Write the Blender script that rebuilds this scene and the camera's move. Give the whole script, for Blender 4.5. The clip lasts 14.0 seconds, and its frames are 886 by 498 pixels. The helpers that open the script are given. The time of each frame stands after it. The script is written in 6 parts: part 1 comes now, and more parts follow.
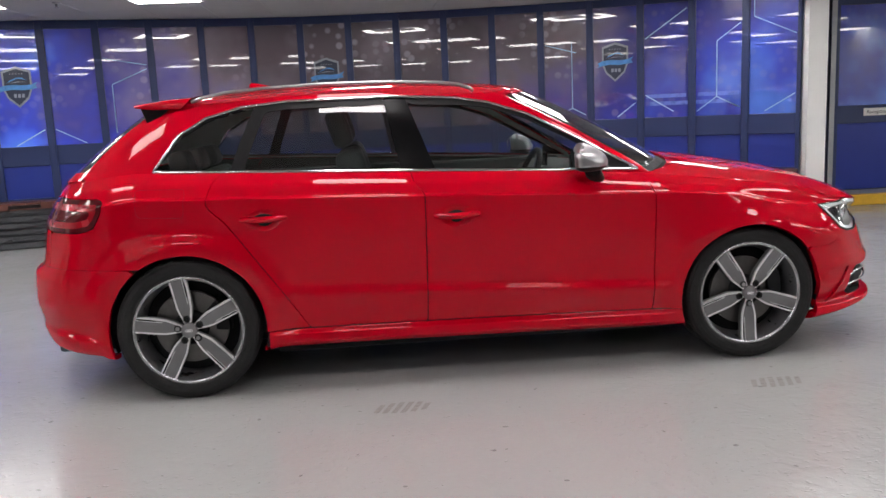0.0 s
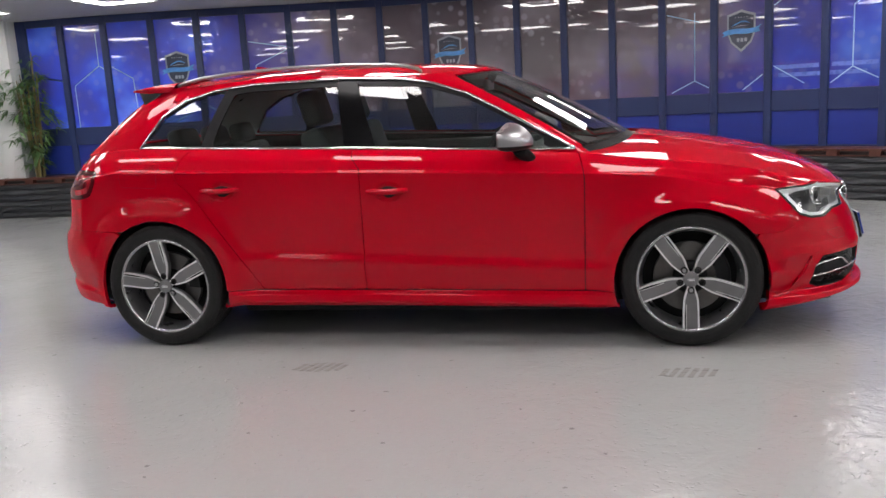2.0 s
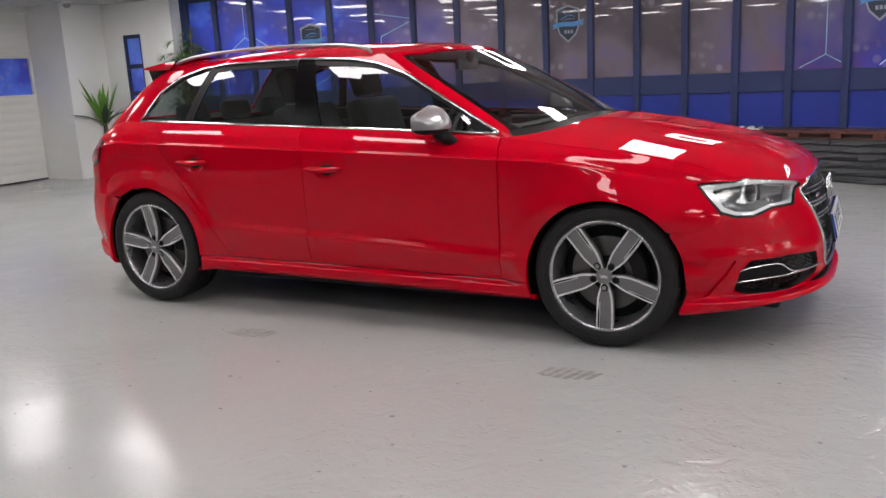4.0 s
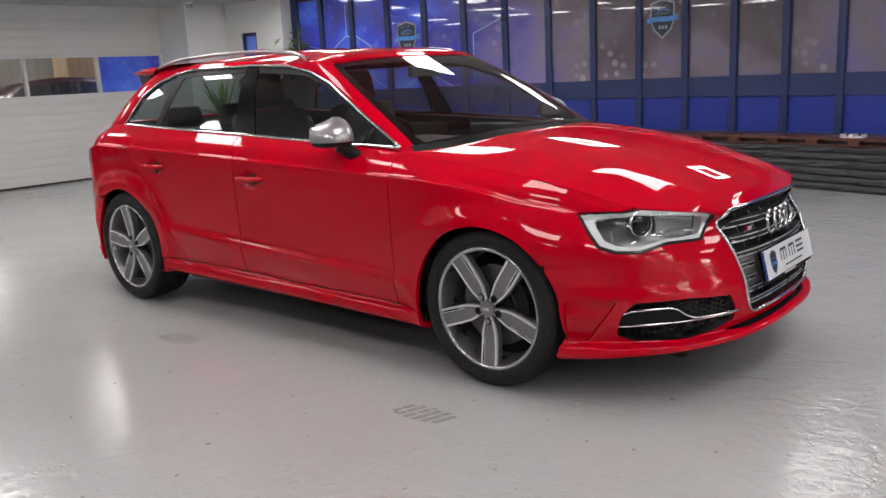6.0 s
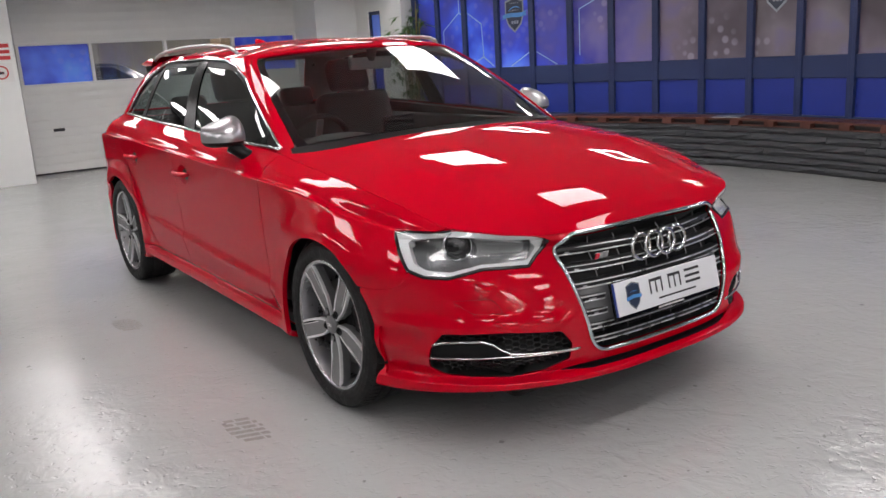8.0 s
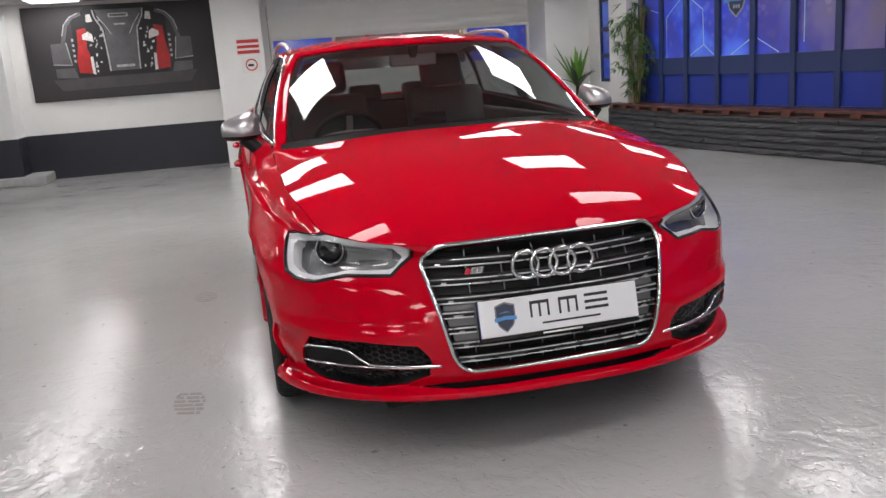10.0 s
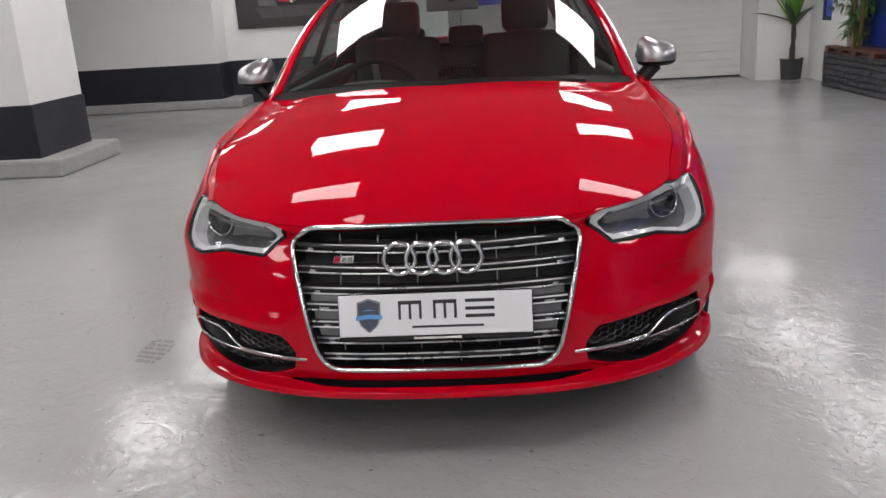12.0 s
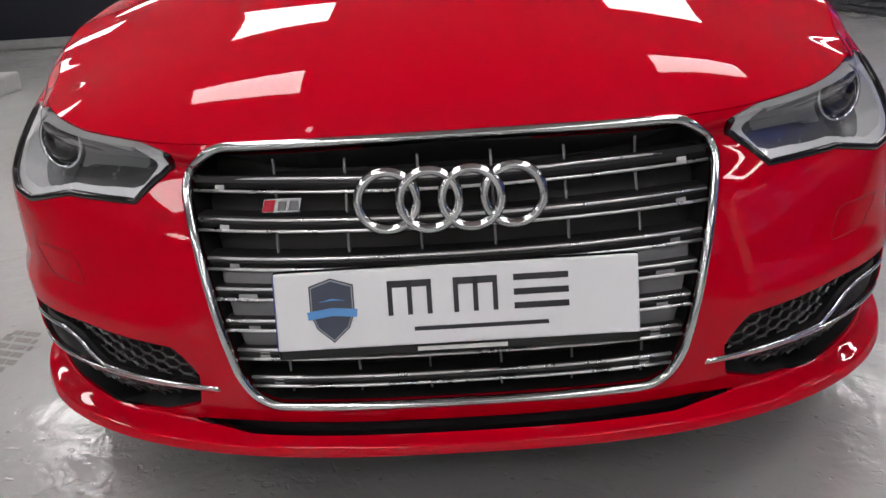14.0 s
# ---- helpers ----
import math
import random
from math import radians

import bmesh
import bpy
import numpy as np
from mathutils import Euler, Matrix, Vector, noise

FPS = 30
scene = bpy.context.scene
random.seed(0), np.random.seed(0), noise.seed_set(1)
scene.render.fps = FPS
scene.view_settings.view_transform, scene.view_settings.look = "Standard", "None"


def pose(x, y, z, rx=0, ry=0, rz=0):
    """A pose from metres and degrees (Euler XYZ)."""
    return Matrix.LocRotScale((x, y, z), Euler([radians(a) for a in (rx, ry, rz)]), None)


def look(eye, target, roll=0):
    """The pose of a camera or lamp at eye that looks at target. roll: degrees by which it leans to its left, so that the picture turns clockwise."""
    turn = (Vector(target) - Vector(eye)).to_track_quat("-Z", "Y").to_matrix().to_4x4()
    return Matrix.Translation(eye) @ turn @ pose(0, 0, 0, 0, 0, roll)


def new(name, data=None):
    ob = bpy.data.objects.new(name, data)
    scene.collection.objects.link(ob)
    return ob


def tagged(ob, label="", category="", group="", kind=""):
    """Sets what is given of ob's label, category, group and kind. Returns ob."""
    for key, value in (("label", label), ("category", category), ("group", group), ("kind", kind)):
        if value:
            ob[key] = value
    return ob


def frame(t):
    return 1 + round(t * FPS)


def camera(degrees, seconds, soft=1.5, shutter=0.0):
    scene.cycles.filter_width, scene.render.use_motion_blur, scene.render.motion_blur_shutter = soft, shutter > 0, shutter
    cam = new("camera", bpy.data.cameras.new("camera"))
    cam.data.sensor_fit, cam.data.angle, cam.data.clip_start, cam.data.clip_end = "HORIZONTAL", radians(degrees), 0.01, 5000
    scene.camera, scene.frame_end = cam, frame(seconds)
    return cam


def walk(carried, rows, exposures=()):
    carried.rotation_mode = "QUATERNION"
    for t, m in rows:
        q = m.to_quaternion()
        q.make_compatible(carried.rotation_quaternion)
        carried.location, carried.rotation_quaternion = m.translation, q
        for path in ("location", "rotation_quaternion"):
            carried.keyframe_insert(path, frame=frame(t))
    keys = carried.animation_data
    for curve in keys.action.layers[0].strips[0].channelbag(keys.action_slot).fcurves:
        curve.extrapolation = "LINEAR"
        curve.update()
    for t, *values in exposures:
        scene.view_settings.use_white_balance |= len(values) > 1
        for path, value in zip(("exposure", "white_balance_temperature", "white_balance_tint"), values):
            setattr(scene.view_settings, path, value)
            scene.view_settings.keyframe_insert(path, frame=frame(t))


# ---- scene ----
cam = camera(56.0, 14.0)
PATH = [
    (0, (-0.455, -4.614, 1.257), (-0.295, -2.648, 0.925), -2.6),
    (0.5, (-0.136, -4.701, 1.246), (-0.097, -2.727, 0.921), -2.9),
    (1, (0.223, -4.769, 1.246), (0.127, -2.799, 0.916), -3.0),
    (1.5, (0.583, -4.76, 1.224), (0.345, -2.805, 0.878), -3.1),
    (2, (0.973, -4.724, 1.229), (0.57, -2.8, 0.86), -3.3),
    (2.5, (1.345, -4.644, 1.22), (0.78, -2.764, 0.835), -3.5),
    (2.7, (1.484, -4.596, 1.212), (0.871, -2.735, 0.813), -3.4),
    (4.8, (2.774, -4.004, 1.238), (1.711, -2.36, 0.831), -2.9),
    (5, (2.872, -3.924, 1.239), (1.776, -2.301, 0.834), -2.9),
    (5.5, (3.109, -3.664, 1.243), (1.917, -2.108, 0.846), -2.9),
    (6, (3.261, -3.353, 1.247), (1.983, -1.873, 0.83), -2.9),
    (6.5, (3.379, -3.049, 1.287), (2.031, -1.643, 0.834), -2.8),
    (7, (3.581, -2.774, 1.286), (2.154, -1.453, 0.818), -3.1),
    (7.5, (3.807, -2.489, 1.286), (2.294, -1.268, 0.819), -3.3),
    (8, (4.007, -2.182, 1.286), (2.405, -1.077, 0.827), -3.5),
    (8.2, (4.086, -2.057, 1.289), (2.442, -1.011, 0.837), -3.5),
    (10.5, (4.534, -0.554, 1.234), (2.606, -0.29, 0.772), -4.3),
    (11, (4.45, -0.222, 1.231), (2.514, -0.128, 0.739), -4.2),
    (11.5, (4.353, 0.018, 1.254), (2.424, -0.015, 0.727), -3.9),
    (12, (4.271, 0.189, 1.264), (2.358, 0.045, 0.697), -3.5),
    (12.5, (4.063, 0.175, 1.21), (2.163, 0.033, 0.6), -2.7),
    (13, (3.78, 0.084, 1.136), (1.883, 0.005, 0.507), -2.6),
    (13.5, (3.522, 0.03, 1.041), (1.63, -0.015, 0.394), -2.9),
    (14, (3.279, 0.007, 0.952), (1.402, -0.03, 0.261), -3.8),
]
walk(cam, [(t, look(eye, target, roll)) for t, eye, target, roll in PATH], ((0.0, 0.0, 6500, 15), (2.5, -0.02, 6500, 15), (5.0, -0.06, 6500, 15), (8.0, -0.10, 6500, 15), (11.0, -0.18, 6500, 15), (12.5, -0.24, 6500, 15), (14.0, -0.24, 6500, 15)))

# ---- light and exposure ----
world = bpy.data.worlds.new("world")
scene.world = world
world.use_nodes = True
world.node_tree.nodes["Background"].inputs[0].default_value = (0.6, 0.65, 0.72, 1)
world.node_tree.nodes["Background"].inputs[1].default_value = 0.05
LAMP = 14.0

# ---- materials ----


def mat(name, color, rough=0.5, metal=0.0, coat=0.0, var=0.08, scale=6.0, fine=0.0, bump=0.0, bump_scale=60.0, ior=1.5, coat_rough=0.03, alpha=1.0):
    """A surface with colour variation at two sizes, roughness variation and fine relief."""
    m = bpy.data.materials.new(name)
    m.use_nodes = True
    nt = m.node_tree
    b = nt.nodes["Principled BSDF"]
    b.inputs["Roughness"].default_value = rough
    b.inputs["Metallic"].default_value = metal
    b.inputs["Coat Weight"].default_value = coat
    b.inputs["Coat Roughness"].default_value = coat_rough
    b.inputs["IOR"].default_value = ior
    b.inputs["Base Color"].default_value = (*color, 1)
    if var > 0 or fine > 0 or bump > 0:
        co = nt.nodes.new("ShaderNodeTexCoord")
        n1 = nt.nodes.new("ShaderNodeTexNoise")
        n1.inputs["Scale"].default_value = scale
        n1.inputs["Detail"].default_value = 6
        n1.inputs["Roughness"].default_value = 0.65
        nt.links.new(co.outputs["Object"], n1.inputs["Vector"])
        hsv = nt.nodes.new("ShaderNodeHueSaturation")
        hsv.inputs["Color"].default_value = (*color, 1)
        r1 = nt.nodes.new("ShaderNodeMapRange")
        r1.inputs["From Min"].default_value, r1.inputs["From Max"].default_value = 0.3, 0.7
        r1.inputs["To Min"].default_value, r1.inputs["To Max"].default_value = 1 - var, 1 + var
        nt.links.new(n1.outputs["Fac"], r1.inputs["Value"])
        nt.links.new(r1.outputs["Result"], hsv.inputs["Value"])
        nt.links.new(hsv.outputs["Color"], b.inputs["Base Color"])
        r2 = nt.nodes.new("ShaderNodeMapRange")
        r2.inputs["From Min"].default_value, r2.inputs["From Max"].default_value = 0.3, 0.7
        r2.inputs["To Min"].default_value = max(0.0, rough * (1 - 1.5 * var))
        r2.inputs["To Max"].default_value = min(1.0, rough * (1 + 1.5 * var))
        nt.links.new(n1.outputs["Fac"], r2.inputs["Value"])
        nt.links.new(r2.outputs["Result"], b.inputs["Roughness"])
        if bump > 0:
            n2 = nt.nodes.new("ShaderNodeTexNoise")
            n2.inputs["Scale"].default_value = bump_scale
            n2.inputs["Detail"].default_value = 5
            nt.links.new(co.outputs["Object"], n2.inputs["Vector"])
            bp = nt.nodes.new("ShaderNodeBump")
            bp.inputs["Strength"].default_value = bump
            bp.inputs["Distance"].default_value = 0.01
            nt.links.new(n2.outputs["Fac"], bp.inputs["Height"])
            nt.links.new(bp.outputs["Normal"], b.inputs["Normal"])
    return m


def glow(name, color, strength):
    m = bpy.data.materials.new(name)
    m.use_nodes = True
    b = m.node_tree.nodes["Principled BSDF"]
    b.inputs["Base Color"].default_value = (0.8, 0.8, 0.8, 1)
    b.inputs["Emission Color"].default_value = (*color, 1)
    b.inputs["Emission Strength"].default_value = strength
    return m


def glass(name, color, see=0.8, ior=1.5):
    """A thin pane: looked through by its tint, and mirroring by its Fresnel gloss."""
    m = bpy.data.materials.new(name)
    m.use_nodes = True
    nt = m.node_tree
    nt.nodes.remove(nt.nodes["Principled BSDF"])
    out = nt.nodes["Material Output"]
    tr = nt.nodes.new("ShaderNodeBsdfTransparent")
    tr.inputs["Color"].default_value = (*color, 1)
    gl = nt.nodes.new("ShaderNodeBsdfGlossy")
    gl.inputs["Roughness"].default_value = 0.015
    gl.inputs["Color"].default_value = (1, 1, 1, 1)
    lw = nt.nodes.new("ShaderNodeLayerWeight")
    lw.inputs["Blend"].default_value = 0.5
    pw = nt.nodes.new("ShaderNodeMath")
    pw.operation = "POWER"
    pw.inputs[1].default_value = 5.0
    nt.links.new(lw.outputs["Facing"], pw.inputs[0])
    f0 = 1.8 * ((ior - 1) / (ior + 1)) ** 2  # both faces of the pane
    fr = nt.nodes.new("ShaderNodeMath")
    fr.operation = "MULTIPLY_ADD"
    fr.inputs[1].default_value, fr.inputs[2].default_value = 1 - f0, f0
    nt.links.new(pw.outputs[0], fr.inputs[0])
    mx = nt.nodes.new("ShaderNodeMixShader")
    nt.links.new(fr.outputs[0], mx.inputs["Fac"])
    nt.links.new(tr.outputs["BSDF"], mx.inputs[1])
    nt.links.new(gl.outputs["BSDF"], mx.inputs[2])
    nt.links.new(mx.outputs["Shader"], out.inputs["Surface"])
    return m


def floor_paint():
    """Grey painted concrete: two sizes of mottling, scuffs, worn patches, uneven gloss."""
    m = bpy.data.materials.new("floor_paint")
    m.use_nodes = True
    nt = m.node_tree
    b = nt.nodes["Principled BSDF"]
    co = nt.nodes.new("ShaderNodeTexCoord")

    off = nt.nodes.new("ShaderNodeMapping")
    off.inputs["Location"].default_value = (3.17, 1.73, 5.37)
    nt.links.new(co.outputs["Object"], off.inputs["Vector"])

    def tex(scale, detail, rough=0.6, distort=0.0):
        n = nt.nodes.new("ShaderNodeTexNoise")
        n.inputs["Scale"].default_value, n.inputs["Detail"].default_value = scale, detail
        n.inputs["Roughness"].default_value, n.inputs["Distortion"].default_value = rough, distort
        nt.links.new(off.outputs["Vector"], n.inputs["Vector"])
        return n.outputs["Fac"]

    def ramp(fac, lo, hi, a, c):
        r = nt.nodes.new("ShaderNodeMapRange")
        r.interpolation_type = "SMOOTHSTEP"
        for k, v in zip(("From Min", "From Max", "To Min", "To Max"), (lo, hi, a, c)):
            r.inputs[k].default_value = v
        nt.links.new(fac, r.inputs["Value"])
        return r.outputs["Result"]

    def math2(op, x, y):
        n = nt.nodes.new("ShaderNodeMath")
        n.operation = op
        for i, v in enumerate((x, y)):
            if isinstance(v, (int, float)):
                n.inputs[i].default_value = v
            else:
                nt.links.new(v, n.inputs[i])
        return n.outputs[0]

    big = math2("ADD", math2("MULTIPLY", tex(0.7, 3), 0.14), 0.93)
    grain = math2("ADD", math2("MULTIPLY", tex(35, 6, 0.7), 0.08), 0.96)
    speck = ramp(tex(24, 2, 0.4), 0.735, 0.765, 1.0, 0.62)
    val = math2("MULTIPLY", math2("MULTIPLY", big, grain), speck)
    hsv = nt.nodes.new("ShaderNodeHueSaturation")
    hsv.inputs["Color"].default_value = (0.375, 0.38, 0.375, 1)
    nt.links.new(val, hsv.inputs["Value"])
    nt.links.new(hsv.outputs["Color"], b.inputs["Base Color"])
    ro = math2("ADD", math2("MULTIPLY", tex(1.6, 2, 0.5), 0.16), math2("MULTIPLY", tex(9, 6, 0.7), 0.18))
    b.inputs["IOR"].default_value = 1.5
    # a gently uneven screed, crinkled in patches, with fine grit and shallow pits
    xyz = nt.nodes.new("ShaderNodeSeparateXYZ")
    nt.links.new(co.outputs["Object"], xyz.inputs["Vector"])
    worn = ramp(math2("ADD", math2("ADD", xyz.outputs["X"], math2("MULTIPLY", xyz.outputs["Y"], 0.25)), math2("MULTIPLY", tex(1.1, 3), 3.6)), 2.0, 4.2, 0.0, 0.58)  # the lane ahead of the car is worn rough
    nt.links.new(math2("ADD", ro, math2("MULTIPLY", worn, -0.01)), b.inputs["Roughness"])
    patch = math2("ADD", math2("ADD", ramp(tex(0.55, 2), 0.42, 0.60, 0.0, 0.4), 0.10), worn)
    h = math2("MULTIPLY", math2("ADD", tex(7.5, 3, 0.5, 1.3), math2("MULTIPLY", tex(26, 2, 0.5, 0.6), 0.22)), patch)
    h = math2("ADD", math2("MULTIPLY", tex(2.2, 2, 0.5), 0.8), math2("MULTIPLY", h, 1.05))
    flake = math2("MULTIPLY", ramp(tex(13, 3, 0.5, 1.2), 0.60, 0.625, 0.0, -0.22), worn)  # flaked spots
    h = math2("ADD", h, flake)
    h = math2("ADD", h, math2("MULTIPLY", tex(60, 3, 0.6), 0.035))
    h = math2("ADD", h, ramp(tex(19, 2, 0.4), 0.71, 0.76, 0.0, -0.30))
    h = math2("ADD", h, math2("MULTIPLY", ramp(tex(33, 1, 0.4), 0.66, 0.70, 0.0, -0.34), patch))
    bp = nt.nodes.new("ShaderNodeBump")
    bp.inputs["Strength"].default_value, bp.inputs["Distance"].default_value = 0.31, 0.02
    nt.links.new(h, bp.inputs["Height"])
    nt.links.new(bp.outputs["Normal"], b.inputs["Normal"])
    return m


def print_film():
    """The printed film on the office windows: one long picture of soft lights, blue at both ends and dusky violet in the middle, under gloss."""
    m = bpy.data.materials.new("window_print")
    m.use_nodes = True
    nt = m.node_tree
    b = nt.nodes["Principled BSDF"]
    pos = nt.nodes.new("ShaderNodeNewGeometry").outputs["Position"]

    def tex(scale, detail):
        n = nt.nodes.new("ShaderNodeTexNoise")
        n.inputs["Scale"].default_value, n.inputs["Detail"].default_value = scale, detail
        nt.links.new(pos, n.inputs["Vector"])
        return n.outputs["Fac"]

    def span(fac, lo, hi, a, c):
        r = nt.nodes.new("ShaderNodeMapRange")
        r.interpolation_type = "SMOOTHSTEP"
        for k, v in zip(("From Min", "From Max", "To Min", "To Max"), (lo, hi, a, c)):
            r.inputs[k].default_value = v
        nt.links.new(fac, r.inputs["Value"])
        return r.outputs["Result"]

    def calc(op, x, y=0.0):
        n = nt.nodes.new("ShaderNodeMath")
        n.operation = op
        for i, v in enumerate((x, y)):
            if isinstance(v, (int, float)):
                n.inputs[i].default_value = v
            else:
                nt.links.new(v, n.inputs[i])
        return n.outputs[0]

    sep = nt.nodes.new("ShaderNodeSeparateXYZ")
    nt.links.new(pos, sep.inputs["Vector"])
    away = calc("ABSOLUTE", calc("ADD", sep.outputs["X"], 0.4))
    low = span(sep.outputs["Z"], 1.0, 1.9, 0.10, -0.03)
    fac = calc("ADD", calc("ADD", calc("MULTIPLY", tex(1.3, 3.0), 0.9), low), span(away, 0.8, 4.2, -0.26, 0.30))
    cr = nt.nodes.new("ShaderNodeValToRGB")
    el = cr.color_ramp.elements
    el[0].position, el[0].color = 0.12, (0.085, 0.068, 0.085, 1)
    el[1].position, el[1].color = 0.95, (0.10, 0.26, 0.95, 1)
    for p, c in ((0.30, (0.165, 0.135, 0.175, 1)), (0.45, (0.135, 0.115, 0.30, 1)), (0.60, (0.045, 0.045, 0.30, 1)), (0.76, (0.030, 0.060, 0.55, 1))):
        el.new(p).color = c
    nt.links.new(fac, cr.inputs["Fac"])
    v = nt.nodes.new("ShaderNodeTexVoronoi")
    v.inputs["Scale"].default_value = 8.5
    v.inputs["Randomness"].default_value = 0.75
    nt.links.new(pos, v.inputs["Vector"])
    dots = calc("MULTIPLY", span(v.outputs["Distance"], 0.22, 0.42, 0.45, 0.0), span(tex(1.1, 1.0), 0.44, 0.60, 0.0, 1.0))
    dots = calc("MULTIPLY", dots, span(away, 1.6, 3.8, 1.0, 0.25))
    mx = nt.nodes.new("ShaderNodeMix")
    mx.data_type = "RGBA"
    nt.links.new(dots, mx.inputs[0])
    nt.links.new(cr.outputs["Color"], mx.inputs[6])
    mx.inputs[7].default_value = (0.42, 0.40, 0.50, 1)
    # lamp reflections on the western panes put into the print: brighter towards the west
    glare_tone = nt.nodes.new("ShaderNodeHueSaturation")
    nt.links.new(mx.outputs[2], glare_tone.inputs["Color"])
    nt.links.new(span(sep.outputs["X"], -3.6, 2.6, 1.45, 0.80), glare_tone.inputs["Value"])
    nt.links.new(glare_tone.outputs["Color"], b.inputs["Base Color"])
    b.inputs["Roughness"].default_value = 0.3
    b.inputs["Coat Weight"].default_value = 1.0
    b.inputs["Coat Roughness"].default_value = 0.015
    b.inputs["Coat IOR"].default_value = 1.62
    return m


M_FLOOR = floor_paint()
M_PRINT = print_film()
M_CEIL = mat("ceiling_paint", (0.47, 0.47, 0.465), 0.8, var=0.05, scale=2, bump=0.1, bump_scale=80)
M_WALL = mat("wall_paint", (0.78, 0.79, 0.77), 0.6, var=0.03, scale=2, bump=0.12, bump_scale=70)
M_SKIRT = mat("skirting_paint", (0.02, 0.022, 0.032), 0.45, var=0.15, scale=4, bump=0.1)
# dark grey of the unseen south wall, set to limit bounce on the car
M_SOUTH = mat("unseen_wall_slate", (0.155, 0.165, 0.165), 0.6, var=0.06, scale=2, bump=0.1, bump_scale=70)
M_PLINTH = mat("plinth_paint", (0.38, 0.385, 0.38), 0.45, var=0.12, scale=9, bump=0.3, bump_scale=40)
M_BLUE = mat("blue_paint", (0.010, 0.031, 0.275), 0.42, var=0.06, scale=3, bump=0.06, bump_scale=90)
M_NAVY = mat("navy_paint", (0.014, 0.030, 0.105), 0.42, var=0.06, scale=3, bump=0.06, bump_scale=90)
M_HEX = mat("print_line", (0.50, 0.75, 0.95), 0.3, coat=1.0, var=0.1)
M_SLATE = mat("slate", (0.038, 0.041, 0.046), 0.55, var=0.35, scale=14, bump=0.6, bump_scale=35)
M_DECK = mat("stained_deck", (0.105, 0.034, 0.022), 0.5, var=0.25, scale=10, bump=0.2, bump_scale=50)
M_GDOOR = mat("door_panel_paint", (0.76, 0.76, 0.73), 0.45, var=0.03, scale=2, bump=0.05)
M_WHITE = mat("white_plastic", (0.75, 0.75, 0.73), 0.4, var=0.02)
M_GREYM = mat("grey_metal", (0.35, 0.36, 0.37), 0.4, metal=0.6, var=0.06)
M_YELLOW = mat("kerb_yellow", (0.70, 0.42, 0.03), 0.5, var=0.15, scale=9, bump=0.2)
M_DARK = mat("dark_plastic", (0.02, 0.02, 0.021), 0.5, var=0.1, bump=0.1, bump_scale=120)
M_LEAF = mat("palm_leaf", (0.15, 0.34, 0.05), 0.45, var=0.35, scale=5)
M_LEAFD = mat("palm_leaf_dark", (0.045, 0.085, 0.032), 0.45, var=0.3, scale=5)
M_BAMBOO = mat("bamboo_leaf", (0.095, 0.19, 0.06), 0.5, var=0.4, scale=6)
M_CANE = mat("bamboo_cane", (0.22, 0.17, 0.06), 0.5, var=0.25, scale=20)
M_TRUNK = mat("palm_trunk", (0.05, 0.04, 0.03), 0.8, var=0.3, scale=30, bump=0.5)
M_POT = mat("pot_plastic", (0.035, 0.036, 0.038), 0.5, var=0.15, scale=8, bump=0.15)
M_LAMP = glow("lamp_panel", (1.0, 0.985, 0.96), LAMP)
M_LAMPH = glow("lamp_frame", (1.0, 0.985, 0.96), LAMP * 1.9)
M_TEXT = mat("sign_ink", (0.02, 0.02, 0.025), 0.5, var=0)
M_RED_SIGN = mat("sign_red", (0.55, 0.03, 0.03), 0.45, var=0.05)
M_MARK = mat("tyre_mark", (0.205, 0.20, 0.19), 0.45, var=0.25, scale=40)


# ---- building helpers ----
def part(name, bm, material, parent=None, label="", smooth=False):
    """Links a bmesh as one mesh object, under its thing where one is given."""
    me = bpy.data.meshes.new(name)
    bm.to_mesh(me)
    bm.free()
    ob = new(name, me)
    for m in material if isinstance(material, (list, tuple)) else (material,):
        me.materials.append(m)
    if smooth:
        me.polygons.foreach_set("use_smooth", [True] * len(me.polygons))
    if parent:
        ob.parent = parent
    if label:
        tagged(ob, label)
    return ob


def thing(name, m, label, category, group="", kind=""):
    ob = new(name)
    ob.matrix_world = m
    ob.empty_display_size = 0.1
    return tagged(ob, label, category, group, kind)


def add_box(bm, x0, x1, y0, y1, z0, z1, bevel=0.0):
    r = bmesh.ops.create_cube(bm, size=1.0, matrix=Matrix.LocRotScale(((x0 + x1) / 2, (y0 + y1) / 2, (z0 + z1) / 2), None, (x1 - x0, y1 - y0, z1 - z0)))
    if bevel > 0:
        es = list({e for v in r["verts"] for e in v.link_edges})
        bmesh.ops.bevel(bm, geom=es, offset=bevel, segments=2, affect="EDGES", profile=0.5)
    return bm


def box(x0, x1, y0, y1, z0, z1, bevel=0.0):
    return add_box(bmesh.new(), x0, x1, y0, y1, z0, z1, bevel)


def add_prism(bm, pts, z0, z1, m=None):
    """A flat outline (x, y) pulled up from z0 to z1, then laid by m."""
    m = m or Matrix.Identity(4)
    lo = [bm.verts.new(m @ Vector((x, y, z0))) for x, y in pts]
    hi = [bm.verts.new(m @ Vector((x, y, z1))) for x, y in pts]
    n = len(pts)
    fs = [bm.faces.new(hi), bm.faces.new(lo[::-1])]
    for i in range(n):
        fs.append(bm.faces.new((lo[i], lo[(i + 1) % n], hi[(i + 1) % n], hi[i])))
    bmesh.ops.recalc_face_normals(bm, faces=fs)
    return bm


